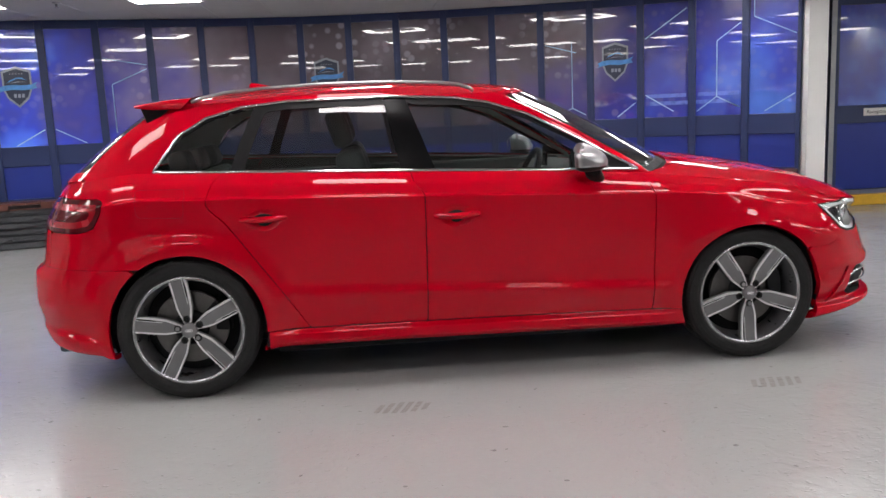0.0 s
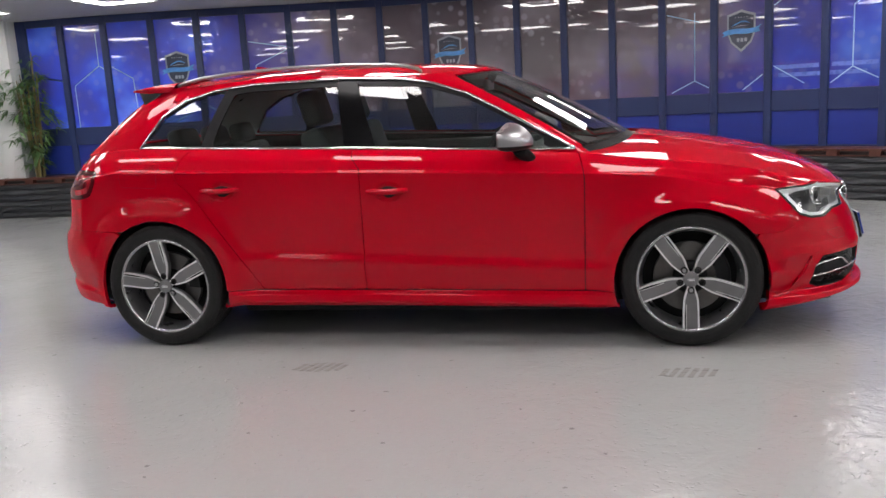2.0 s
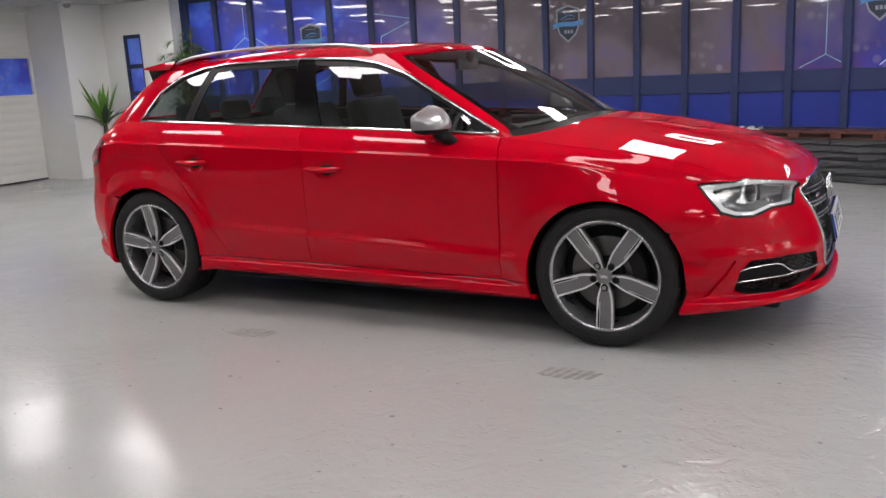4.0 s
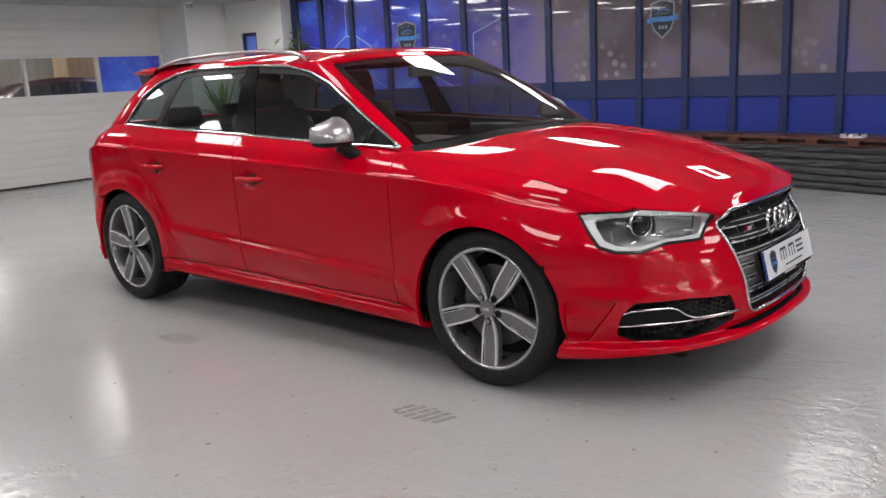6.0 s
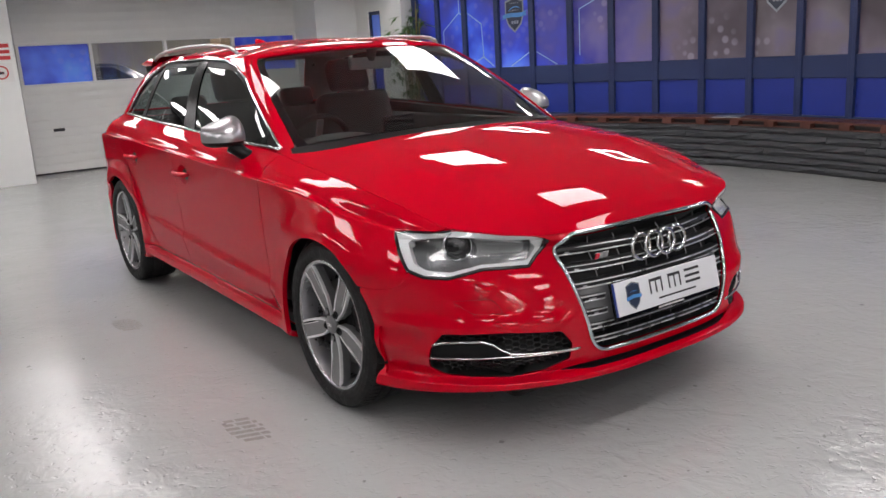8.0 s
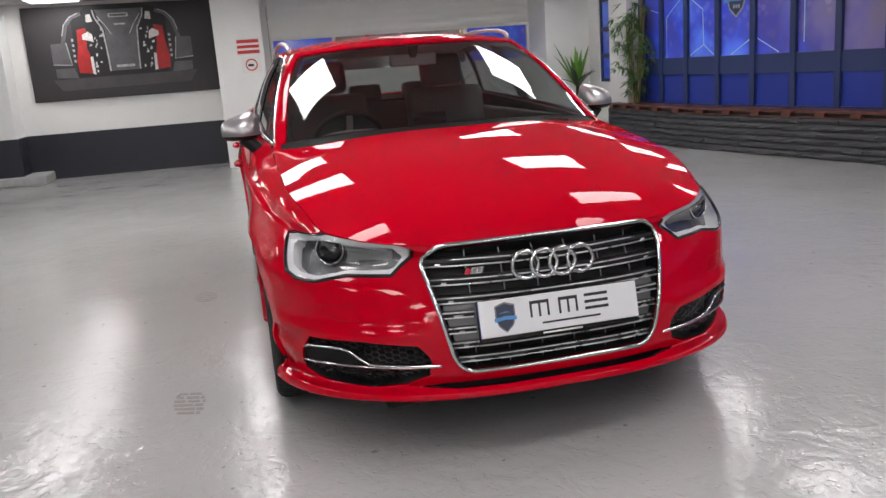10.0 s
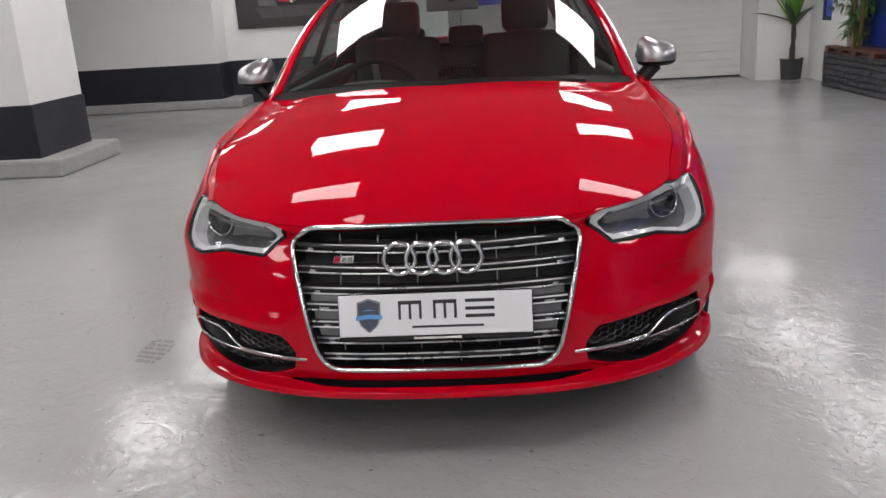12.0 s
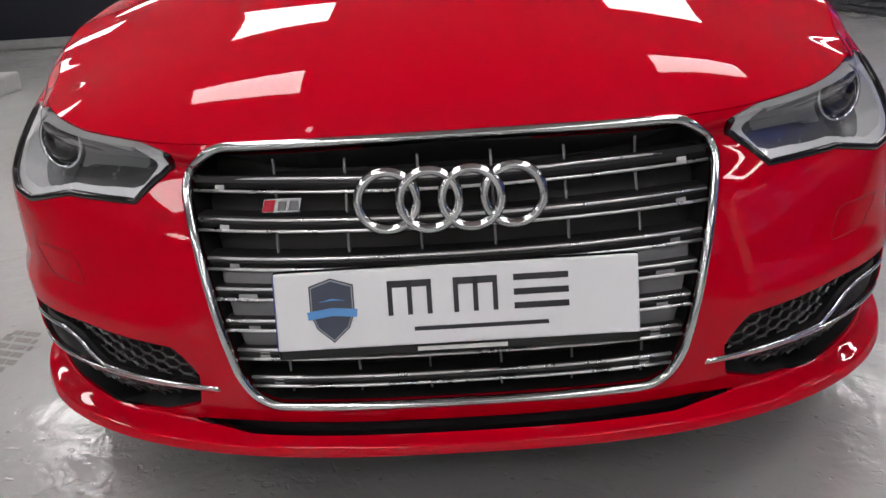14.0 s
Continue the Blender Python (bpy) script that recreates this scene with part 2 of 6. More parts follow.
def add_tube(bm, path, r, n=10, caps=True, flat=1.0):
    """A round bar along a path of points; r is one radius or one for each point."""
    path = [Vector(p) for p in path]
    rs = list(r) if isinstance(r, (list, tuple)) else [r] * len(path)
    rings = []
    up = Vector((0, 0, 1))
    for i, p in enumerate(path):
        d = (path[min(i + 1, len(path) - 1)] - path[max(i - 1, 0)]).normalized()
        a = d.cross(up)
        if a.length < 1e-3:
            a = d.cross(Vector((1, 0, 0)))
        a.normalize()
        b = d.cross(a)
        rings.append([bm.verts.new(p + rs[i] * (math.cos(2 * math.pi * k / n) * a + flat * math.sin(2 * math.pi * k / n) * b)) for k in range(n)])
    for r0, r1 in zip(rings, rings[1:]):
        for k in range(n):
            bm.faces.new((r0[k], r0[(k + 1) % n], r1[(k + 1) % n], r1[k]))
    if caps:
        bm.faces.new(rings[0][::-1])
        bm.faces.new(rings[-1])
    return bm


def add_lathe(bm, prof, n=48, m=None, closed=False):
    """A profile of (radius, height) turned about z, then laid by m."""
    m = m or Matrix.Identity(4)
    rings = [[bm.verts.new(m @ Vector((r * math.cos(2 * math.pi * k / n), r * math.sin(2 * math.pi * k / n), z))) for k in range(n)] for r, z in prof]
    pairs = list(zip(rings, rings[1:])) + ([(rings[-1], rings[0])] if closed else [])
    for r0, r1 in pairs:
        for k in range(n):
            bm.faces.new((r0[k], r0[(k + 1) % n], r1[(k + 1) % n], r1[k]))
    return bm

# ---- the hall ----
CEIL = 2.36


def structure(name, bm, material, label, category, smooth=False):
    return tagged(part(name, bm, material, smooth=smooth), label, category, kind="structure")


structure("floor", box(-12, 10, -9, 9, -0.1, 0), M_FLOOR, "grey painted concrete floor, scuffed and semi-gloss", "floor")
bm = box(-12, 10, -9, 9, CEIL + 0.012, CEIL + 0.1)
for ix in range(38):
    for iy in range(15):
        x0, y0 = -12.0 + 0.587 * ix, -9.0 + 1.2 * iy
        add_box(bm, x0 + 0.0025, min(10.0, x0 + 0.5845), y0 + 0.0025, y0 + 1.1975, CEIL, CEIL + 0.014)
structure("ceiling", bm, M_CEIL, "low pale grey board ceiling with flush light panels", "ceiling")
# added out of view behind the walk; its darkness shapes the car's reflections
structure("wall_south", box(-12, 10, -7.2, -7.0, 0, CEIL), M_SOUTH, "plain unseen wall closing the hall, slate-grey to cut reflections on the car", "wall")
structure("wall_east", box(8.6, 8.8, -7.0, 9, 0, CEIL), M_WALL, "plain white painted wall at the end of the hall", "wall")

# the wall with the roller door: pieces round the opening, which runs from y -0.3 to 3.7
WX = -8.1
structure("wall_west", add_box(add_box(add_box(bmesh.new(), WX - 0.25, WX, -7.0, -0.3, 0, CEIL), WX - 0.25, -7.45, 3.69, 4.375, 0, CEIL), WX - 0.25, WX, -0.3, 3.7, 2.27, CEIL), M_WALL, "white painted wall round a sectional door", "wall")
structure("wall_skirting", box(WX, WX + 0.012, -3.72, -1.05, 0, 0.62), M_SKIRT, "dark navy painted dado along the white wall", "skirting")


def sectional_door():
    t = thing("sectional_door", pose(WX - 0.08, 0, 0), "closed white ribbed sectional garage door with a window strip", "garage door", kind="structure")
    y0, y1 = -0.28, 3.68
    # ribbed panels below and above the window strip
    ribs = [0.02 + 0.115 * i for i in range(11)]
    n = 0
    for z in ribs[:-1]:
        bm = add_prism(bmesh.new(), [(0, z + 0.004), (0.03, z + 0.004), (0.0335, z + 0.05), (0.0335, z + 0.066), (0.03, z + 0.113), (0, z + 0.113)], y0, y1, Matrix(((1, 0, 0, 0), (0, 0, 1, 0), (0, 1, 0, 0), (0, 0, 0, 1))))
        part("panel", bm, M_GDOOR, t)
        n += 1
    for z in (1.735, 1.85, 1.965, 2.08, 2.195):
        bm = add_prism(bmesh.new(), [(0, z + 0.004), (0.03, z + 0.002), (0.0335, z + 0.05), (0.0335, z + 0.066), (0.03, z + 0.113), (0, z + 0.113)], y0, y1, Matrix(((1, 0, 0, 0), (0, 0, 1, 0), (0, 1, 0, 0), (0, 0, 0, 1))))
        part("panel", bm, M_GDOOR, t)
    part("backing", box(-0.03, 0.0, y0, y1, 0.0, 1.17), M_GDOOR, t)
    part("header", box(-0.03, 0.0, y0, y1, 1.70, 2.26), M_GDOOR, t)
    bm = add_box(bmesh.new(), -0.03, 0.045, y0, y1, 1.165, 1.19, 0.004)
    add_box(bm, -0.03, 0.045, y0, y1, 1.68, 1.715, 0.004)
    for y in (y0, 0.62, 1.63, 2.64, y1 - 0.04):
        add_box(bm, -0.03, 0.047, y, y + 0.04, 1.19, 1.68, 0.004)
    part("window_frame", bm, M_WHITE, t)
    for a, b in ((y0 + 0.04, 0.62), (0.66, 1.63), (1.67, 2.64), (2.68, y1 - 0.04)):
        part("pane", box(0.0, 0.006, a, b, 1.19, 1.68), M_PRINT if a < 0 or a > 2.65 else M_PANE, t)
    part("rubber_seal", box(-0.03, 0.03, y0, y1, 0.002, 0.022), M_DARK, t)
    part("handle", box(0.036, 0.05, 0.02, 0.16, 0.56, 0.60, 0.004), M_DARK, t)
    return t


M_PANE = glass("clear_pane", (0.85, 0.87, 0.9), ior=1.5)
sectional_door()

# what lies behind the roller door's window strip: a further parking bay with strip lights
M_BEYOND = mat("bay_wall", (0.42, 0.33, 0.22), 0.8, var=0.2, scale=2)
M_BAYCOL = mat("bay_column_paint", (0.62, 0.45, 0.27), 0.7, var=0.08, scale=3)
M_BAYWALL = mat("bay_wall_pale", (0.50, 0.47, 0.42), 0.8, var=0.15, scale=2)
structure("wall_far", box(-15.2, -15.0, -4, 9, 0, CEIL), M_BAYWALL, "tan wall of the next parking bay", "wall")
structure("wall_bay", box(-15, WX - 0.25, 8.0, 8.2, 0, CEIL), M_WALL, "wall of the next parking bay", "wall")
structure("wall_bay_south", box(-15, WX - 0.25, -4.2, -4.0, 0, CEIL), M_WALL, "wall of the next parking bay", "wall")
structure("floor_bay", box(-15, -12, -4, 9, -0.1, 0), M_FLOOR, "concrete floor of the next parking bay", "floor")
structure("ceiling_bay", box(-15, -12, -4, 9, CEIL, CEIL + 0.1), M_BEYOND, "dark ceiling of the next parking bay", "ceiling")
structure("column_bay", box(-10.9, -10.4, 3.33, 3.97, 0, CEIL), M_BAYCOL, "tan column in the next parking bay", "column")
M_BAYLAMP = glow("bay_tube", (1.0, 0.95, 0.85), 110.0)
for x, y in ((-10.0, 2.2), (-11.5, 0.4), (-10.4, 4.4), (-12.8, 2.6), (-13.4, 5.2), (-10.2, -1.6)):
    t = thing("strip_light", pose(x, y, CEIL), "fluorescent strip light on the bay's ceiling", "strip light", "bay lights")
    part("housing", box(-0.6, 0.6, -0.05, 0.05, -0.04, 0, 0.005), M_WHITE, t)
    part("tube", add_tube(bmesh.new(), [(-0.56, 0, -0.055), (0.56, 0, -0.055)], 0.014), M_BAYLAMP, t)



def parked_car(y, colour, name):
    """A dark saloon seen over the sill of the door's window strip."""
    t = thing("parked_car", pose(-10.9, y, 0, 0, 0, 82), name, "car", "cars in the next bay")
    side = [(-2.1, 0.3), (-2.1, 0.78), (-1.9, 0.95), (-1.2, 1.0), (-0.7, 1.36), (0.0, 1.46), (0.7, 1.42), (1.35, 1.05), (2.05, 0.9), (2.15, 0.55), (2.1, 0.3)]
    bm = add_prism(bmesh.new(), side, -0.85, 0.85, Matrix(((1, 0, 0, 0), (0, 0, 1, 0), (0, 1, 0, 0), (0, 0, 0, 1))))
    for v in bm.verts:
        v.co.y *= 1 - 0.26 * max(0.0, (v.co.z - 0.95) / 0.5)
    bmesh.ops.bevel(bm, geom=bm.edges[:], offset=0.06, segments=3, affect="EDGES")
    part("body", bm, colour, t, smooth=True)
    for s_ in (1, -1):
        bm = bmesh.new()
        pts = [(-0.95, 1.06), (-0.6, 1.32), (0.0, 1.39), (0.6, 1.36), (1.05, 1.08)]
        bm.faces.new([bm.verts.new((x, s_ * (0.858 * (1 - 0.26 * (z - 0.95) / 0.5)), z)) for x, z in pts])
        part("side_window", bm, M_DARK, t)
        for x in (-1.3, 1.35):
            part("wheel", add_lathe(bmesh.new(), [(0.0005, 0.0), (0.2, 0.01), (0.3, 0.0), (0.32, -0.05), (0.32, -0.2), (0.1, -0.2)], 28, Matrix.Translation((x, s_ * 0.86, 0.32)) @ Matrix.Rotation(radians(-90 * s_), 4, "X")), M_DARK, t)


M_CARGREY = mat("dark_grey_lacquer", (0.03, 0.031, 0.034), 0.3, coat=1.0, var=0.03)
M_CARSILV = mat("maroon_lacquer", (0.05, 0.012, 0.012), 0.3, metal=0.0, coat=1.0, var=0.03)
parked_car(0.9, M_CARGREY, "dark grey saloon parked in the next bay")
parked_car(3.2, M_CARSILV, "dark maroon saloon parked in the next bay")

# ---- the office front: a faceted, curved run of windows ----
PITCH = 0.545
HEAD = {-3: 0, -2: 3, -1: 7, 0: 11, 1: 13, 2: 13.5, 3: 13, 4: 10, 5: 5, 6: -1.5, 7: -5, 8: -8, 9: -11, 10: -14, 11: -17, 12: -21, 13: -26, 14: -32, 15: -38}


def facet_edges():
    """Plan points between the facets, from the left end to the right."""
    w = {i: {-1: 0.585, -2: 0.56, -3: 0.50}.get(i, PITCH) for i in HEAD}
    d = {i: Vector((math.cos(radians(h)), math.sin(radians(h)))) for i, h in HEAD.items()}
    right = [Vector((-0.90, 5.23)) + 0.5 * PITCH * d[6]]
    for i in range(7, 16):
        right.append(right[-1] + w[i] * d[i])
    left = [Vector((-0.90, 5.23)) - 0.5 * PITCH * d[6]]
    for i in range(5, -4, -1):
        left.append(left[-1] - w[i] * d[i])
    return left[::-1] + right


EDGES = facet_edges()
WB, WT = 1.055, 2.27


def office_window(k, a, b, left_end, right_end):
    """One facet: navy frame, blue lower panel and a printed pane. Local x runs along the facet, y outwards from the hall."""
    d = b - a
    w = d.length
    m = Matrix.Translation((a.x, a.y, 0)) @ Matrix.Rotation(math.atan2(d.y, d.x), 4, "Z")
    t = thing(f"window_{k}", m, "tall office window with printed blue film over a blue panel", "window", "office windows", "structure")
    part("backing", box(-0.02, w + 0.02, 0.05, 0.15, 0, CEIL), M_NAVY, t)
    bm = add_box(bmesh.new(), 0, w, 0.0, 0.05, 0.845, WB, 0.006)
    add_box(bm, 0, w, 0.0, 0.05, WT, CEIL - 0.003, 0.006)
    add_box(bm, 0, w, 0.0, 0.05, 0.0, 0.5, 0.004)
    part("window_frame", bm, M_NAVY, t)
    e = 0.038
    for x0, x1 in ((-0.002, e), (w - e, w + 0.002)):
        part("mullion", box(x0, x1, -0.012, 0.05, 0.0, CEIL - 0.004, 0.006), M_NAVY, t)
    part("lower_panel", box(e, w - e, 0.022, 0.05, 0.5, 0.845), M_BLUE, t)
    bm = add_box(bmesh.new(), e, w - e, 0.028, 0.05, WB, WT)
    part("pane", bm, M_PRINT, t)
    return t, m, w


HEXES = {-3: ((0.2, 0.62, 0.5, 0.55),), -2: ((0.45, 1.1, 0.45, 0.72), (0.45, 0.72, 0.1, 0.5), (0.1, 0.5, 0.1, 0.0), (0.45, 0.72, 0.55, 0.66)), -1: ((0.05, 0.7, 0.3, 0.55), (0.3, 0.55, 0.32, 0.14), (0.32, 0.14, 0.05, 0.02), (0.32, 0.14, 0.5, 0.02)),
         0: ((0.2, 0.01, 0.5, 0.17),), 1: ((0.05, 0.17, 0.35, 0.01),), 2: ((0.05, 0.9, 0.5, 0.82), (0.5, 0.78, 0.12, 0.62), (0.12, 0.62, 0.12, 0.1)), 11: ((0.05, 0.85, 0.4, 0.75), (0.35, 0.85, 0.35, 0.14), (0.35, 0.14, 0.1, 0.02), (0.35, 0.14, 0.5, 0.06)),
         12: ((0.3, 0.02, 0.5, 0.17),), 13: ((0.05, 0.25, 0.36, 0.06), (0.05, 0.85, 0.5, 1.15)), 14: ((0.26, 0.78, 0.26, 0.2), (0.26, 0.2, 0.05, 0.05), (0.26, 0.2, 0.5, 0.08), (0.26, 0.78, 0.5, 0.95)), 15: ((0.08, 1.2, 0.08, 1.0), (0.08, 1.0, 0.5, 0.8), (0.2, 0.03, 0.5, 0.2))}
M_FAINT = mat("print_faint", (0.13, 0.22, 0.66), 0.3, coat=1.0, var=0.2, scale=20)
M_SHIELD = mat("shield_dark", (0.02, 0.03, 0.06), 0.3, coat=1.0, var=0.1)
M_SHIELD_EDGE = mat("shield_silver", (0.26, 0.29, 0.34), 0.35, metal=0.3, var=0.05)
M_RIBBON = mat("shield_ribbon", (0.07, 0.27, 0.62), 0.35, coat=0.5, var=0.25, scale=14)


def shield_sign(m, size=1.0, parent=None):
    """The shield emblem as plain shapes: a rimmed shield, a ribbon across it, bars for its writing."""
    name = "emblem" if parent else "shield_sticker"
    if parent:
        t = new(name)
        t.parent = parent
        t.matrix_local = m
    else:
        t = thing(name, m, "dark shield emblem with silver rim and blue ribbon on the window", "sticker", "window emblems")
    s = size
    rim = [(-0.15, 0.17), (0, 0.22), (0.15, 0.17), (0.15, -0.02), (0.11, -0.13), (0, -0.23), (-0.11, -0.13), (-0.15, -0.02)]
    lay = Matrix(((s, 0, 0, 0), (0, 0, -s, 0), (0, s, 0, 0), (0, 0, 0, 1)))
    part("rim", add_prism(bmesh.new(), rim, 0.0, 0.004, lay), M_SHIELD_EDGE, t)
    part("field", add_prism(bmesh.new(), [(x * 0.87, y * 0.88) for x, y in rim], 0.004, 0.006, lay), M_SHIELD, t)
    part("ribbon", add_prism(bmesh.new(), [(-0.20, -0.012), (-0.145, 0.012), (-0.05, 0.022), (0.06, 0.014), (0.145, 0.020), (0.21, 0.048), (0.185, 0.012), (0.20, -0.022), (0.145, -0.032), (0.05, -0.040), (-0.06, -0.032), (-0.145, -0.045), (-0.205, -0.062), (-0.18, -0.036)], 0.006, 0.008, lay), M_RIBBON, t)
    part("swoosh", add_prism(bmesh.new(), [(-0.105, 0.045), (-0.06, 0.075), (0.0, 0.100), (0.05, 0.098), (0.105, 0.066), (0.045, 0.084), (0.0, 0.086), (-0.055, 0.062)], 0.006, 0.008, lay), M_RIBBON, t)
    part("swoosh_low", add_prism(bmesh.new(), [(-0.10, 0.036), (0.0, 0.056), (0.10, 0.050), (0.0, 0.047)], 0.006, 0.008, lay), M_SHIELD_EDGE, t)
    for x in (-0.06, -0.03, 0.0, 0.03, 0.06):
        part("star", add_prism(bmesh.new(), [(x - 0.008, 0.135), (x + 0.008, 0.135), (x, 0.15)], 0.006, 0.008, lay), M_SHIELD_EDGE, t)
    for x in (-0.045, -0.005, 0.035):
        part("bar", add_prism(bmesh.new(), [(x, -0.12), (x + 0.028, -0.12), (x + 0.028, -0.08), (x, -0.08)], 0.006, 0.008, lay), M_SHIELD_EDGE, t)
    return t


for k, i in enumerate(sorted(HEAD)):
    t, m, w = office_window(k + 1, EDGES[k], EDGES[k + 1], i == -3, i == 15)
    if i in HEXES:
        bm = bmesh.new()
        for x0, z0, x1, z1 in HEXES[i]:
            p, q = Vector((x0 * 0.98, 0.025, WB + z0)), Vector((x1 * 0.98, 0.025, WB + z1))
            n = Vector((-(q - p).z, 0, (q - p).x)).normalized() * 0.006
            f = bm.faces.new([bm.verts.new(v) for v in (p - n, q - n, q + n, p + n)])
            bm.faces.ensure_lookup_table()
        bmesh.ops.solidify(bm, geom=bm.faces[:], thickness=0.002)
        part("printed_line", bm, M_HEX, t)
    if i in (13, 14):
        for z0, x0, x1 in ((1.265, 0.06, w - 0.06), (1.185, 0.10 if i == 13 else 0.04, w - (0.04 if i == 13 else 0.16))):
            part("printed_bar", box(x0, x1, 0.0255, 0.0275, z0, z0 + 0.042), M_FAINT, t)
    if i in (0, 6, 12):
        shield_sign(m @ Matrix.Translation((w / 2, 0.026, 1.685)), 0.95)
structure("wall_end", box(EDGES[0].x - 0.09, EDGES[0].x, EDGES[0].y - 0.012, EDGES[0].y + 0.15, 0, CEIL - 0.004), M_NAVY, "navy end post of the office front", "post")

# the pale wall beside the office front, with a slit window
NW0, NW1, NWY = -7.11, -6.76, 4.38
bm = add_box(bmesh.new(), WX - 0.25, NW0, NWY, NWY + 0.2, 0, CEIL)
add_box(bm, NW1, EDGES[0].x - 0.09, NWY, NWY + 0.2, 0, CEIL)
add_box(bm, NW0, NW1, NWY, NWY + 0.2, 0, 0.76)
add_box(bm, NW0, NW1, NWY, NWY + 0.2, 1.93, CEIL)
structure("wall_north", bm, M_WALL, "pale painted wall with a slit window", "wall")
structure("pilaster", box(-6.36, EDGES[0].x - 0.095, NWY - 0.05, NWY, 0, CEIL), M_WALL, "shallow pale pilaster beside the office front", "pilaster")
t = thing("window_slit", pose(0, 0, 0), "narrow blue-framed slit window in the pale wall", "window", kind="structure")
bm = bmesh.new()
for x0, x1, z0, z1 in ((NW0, NW0 + 0.045, 0.76, 1.93), (NW1 - 0.045, NW1, 0.76, 1.93), (NW0 + 0.045, NW1 - 0.045, 0.76, 0.81), (NW0 + 0.045, NW1 - 0.045, 1.88, 1.93), (NW0 + 0.045, NW1 - 0.045, 1.10, 1.16), (NW0 + 0.045, NW1 - 0.045, 1.47, 1.53)):
    add_box(bm, x0, x1, NWY + 0.02, NWY + 0.08, z0, z1, 0.003)
part("window_frame", bm, M_NAVY, t)
for z0, z1 in ((0.81, 1.10), (1.16, 1.47), (1.53, 1.88)):
    part("pane", box(NW0 + 0.045, NW1 - 0.045, NWY + 0.045, NWY + 0.055, z0, z1), M_PRINT, t)
t = thing("wall_socket", pose(-6.52, NWY, 0.33), "small white power socket low on the wall", "socket")
part("plate", box(-0.075, 0.075, -0.012, 0, -0.045, 0.045, 0.004), M_WHITE, t)
part("switches", add_box(add_box(bmesh.new(), -0.05, -0.01, -0.016, -0.012, -0.02, 0.02), 0.01, 0.05, -0.016, -0.012, -0.02, 0.02), M_GREYM, t)

# ---- the curved stage: slate courses under a timber deck ----
ST = 0.485


def offset_line(pts, d):
    out = []
    for i, p in enumerate(pts):
        a = (p - pts[i - 1]).normalized() if i else None
        b = (pts[i + 1] - p).normalized() if i + 1 < len(pts) else None
        t = ((a or b) + (b or a)).normalized()
        out.append(p + d * Vector((t.y, -t.x)))
    return out


FRONT = offset_line(EDGES, 0.30)
FRONT = [Vector((-6.44, FRONT[0].y))] + FRONT[1:]


def resample(pts, step):
    out, rest = [], 0.0
    for a, b in zip(pts, pts[1:]):
        n = max(1, round((b - a).length / step))
        out += [a.lerp(b, k / n) for k in range(n)]
    return out + [pts[-1]]


stage = thing("stage", pose(0, 0, 0), "curved low stage clad in dark split-slate courses under a timber deck", "stage", kind="structure")
line = resample(FRONT, 0.12)
back = offset_line(line, -0.27)
poly = [(p.x, p.y) for p in offset_line(line, -0.035)] + [(p.x, p.y) for p in back[::-1]]
part("core", add_prism(bmesh.new(), poly, 0.0, ST - 0.07), M_SLATE, stage)
rnd = random.Random(4)
for c in range(6):
    z0, z1 = 0.069 * c + 0.002, 0.069 * (c + 1) - 0.002
    s = rnd.random() * 0.3
    i0 = 0
    while i0 < len(line) - 1:
        i1 = min(len(line) - 1, i0 + rnd.choice((4, 5, 6, 7)))
        seg = line[i0:i1 + 1]
        ins = offset_line(seg, -0.045)
        bm = bmesh.new()
        cols = []
        for j, (p, q) in enumerate(zip(seg, ins)):
            n = (p - q).normalized()
            g = 0.003 if j in (0, len(seg) - 1) else 0
            col = [bm.verts.new((q.x, q.y, z0))]
            for f, push in ((0.0, -0.014), (0.25, rnd.uniform(-0.009, 0.012)), (0.6, rnd.uniform(-0.009, 0.014)), (1.0, -0.012)):
                o = p + n * push
                col.append(bm.verts.new((o.x, o.y, z0 + f * (z1 - z0) + (rnd.uniform(-0.009, 0.009) if 0 < f < 1 else 0))))
            col.append(bm.verts.new((q.x, q.y, z1)))
            cols.append(col)
        for a, b in zip(cols, cols[1:]):
            for r in range(5):
                bm.faces.new((a[r], b[r], b[r + 1], a[r + 1]))
        bm.faces.new(cols[0][::-1])
        bm.faces.new(cols[-1])
        part("slate", bm, M_SLATE, stage)
        i0 = i1
# end face
bm = bmesh.new()
for c in range(6):
    add_box(bm, -6.485 - rnd.uniform(0, 0.01), -6.44, line[0].y - 0.008, line[0].y + 0.30, 0.069 * c + 0.002, 0.069 * (c + 1) - 0.002, 0.004)
part("slate_end", bm, M_SLATE, stage)
# deck boards across, on a rail with gaps
dl = resample(FRONT, 0.135)
fr, bk = offset_line(dl, 0.012), offset_line(dl, -0.285)
for i in range(len(dl) - 1):
    a, b, c, d = fr[i], fr[i + 1], bk[i + 1], bk[i]
    u = (b - a).normalized() * 0.003
    pts = [(a.x + u.x, a.y + u.y), (b.x - u.x, b.y - u.y), (c.x - u.x, c.y - u.y), (d.x + u.x, d.y + u.y)]
    part("deck_board", add_prism(bmesh.new(), pts, ST - 0.022, ST + rnd.uniform(-0.001, 0.001)), M_DECK, stage)
for i in range(0, len(dl) - 1, 3):
    a, b, c, d = fr[i], fr[i].lerp(fr[i + 1], 0.8), bk[i].lerp(bk[i + 1], 0.8), bk[i]
    part("deck_block", add_prism(bmesh.new(), [(p.x, p.y) for p in (a, b, c, d)], ST - 0.07, ST - 0.022), M_DECK, stage)
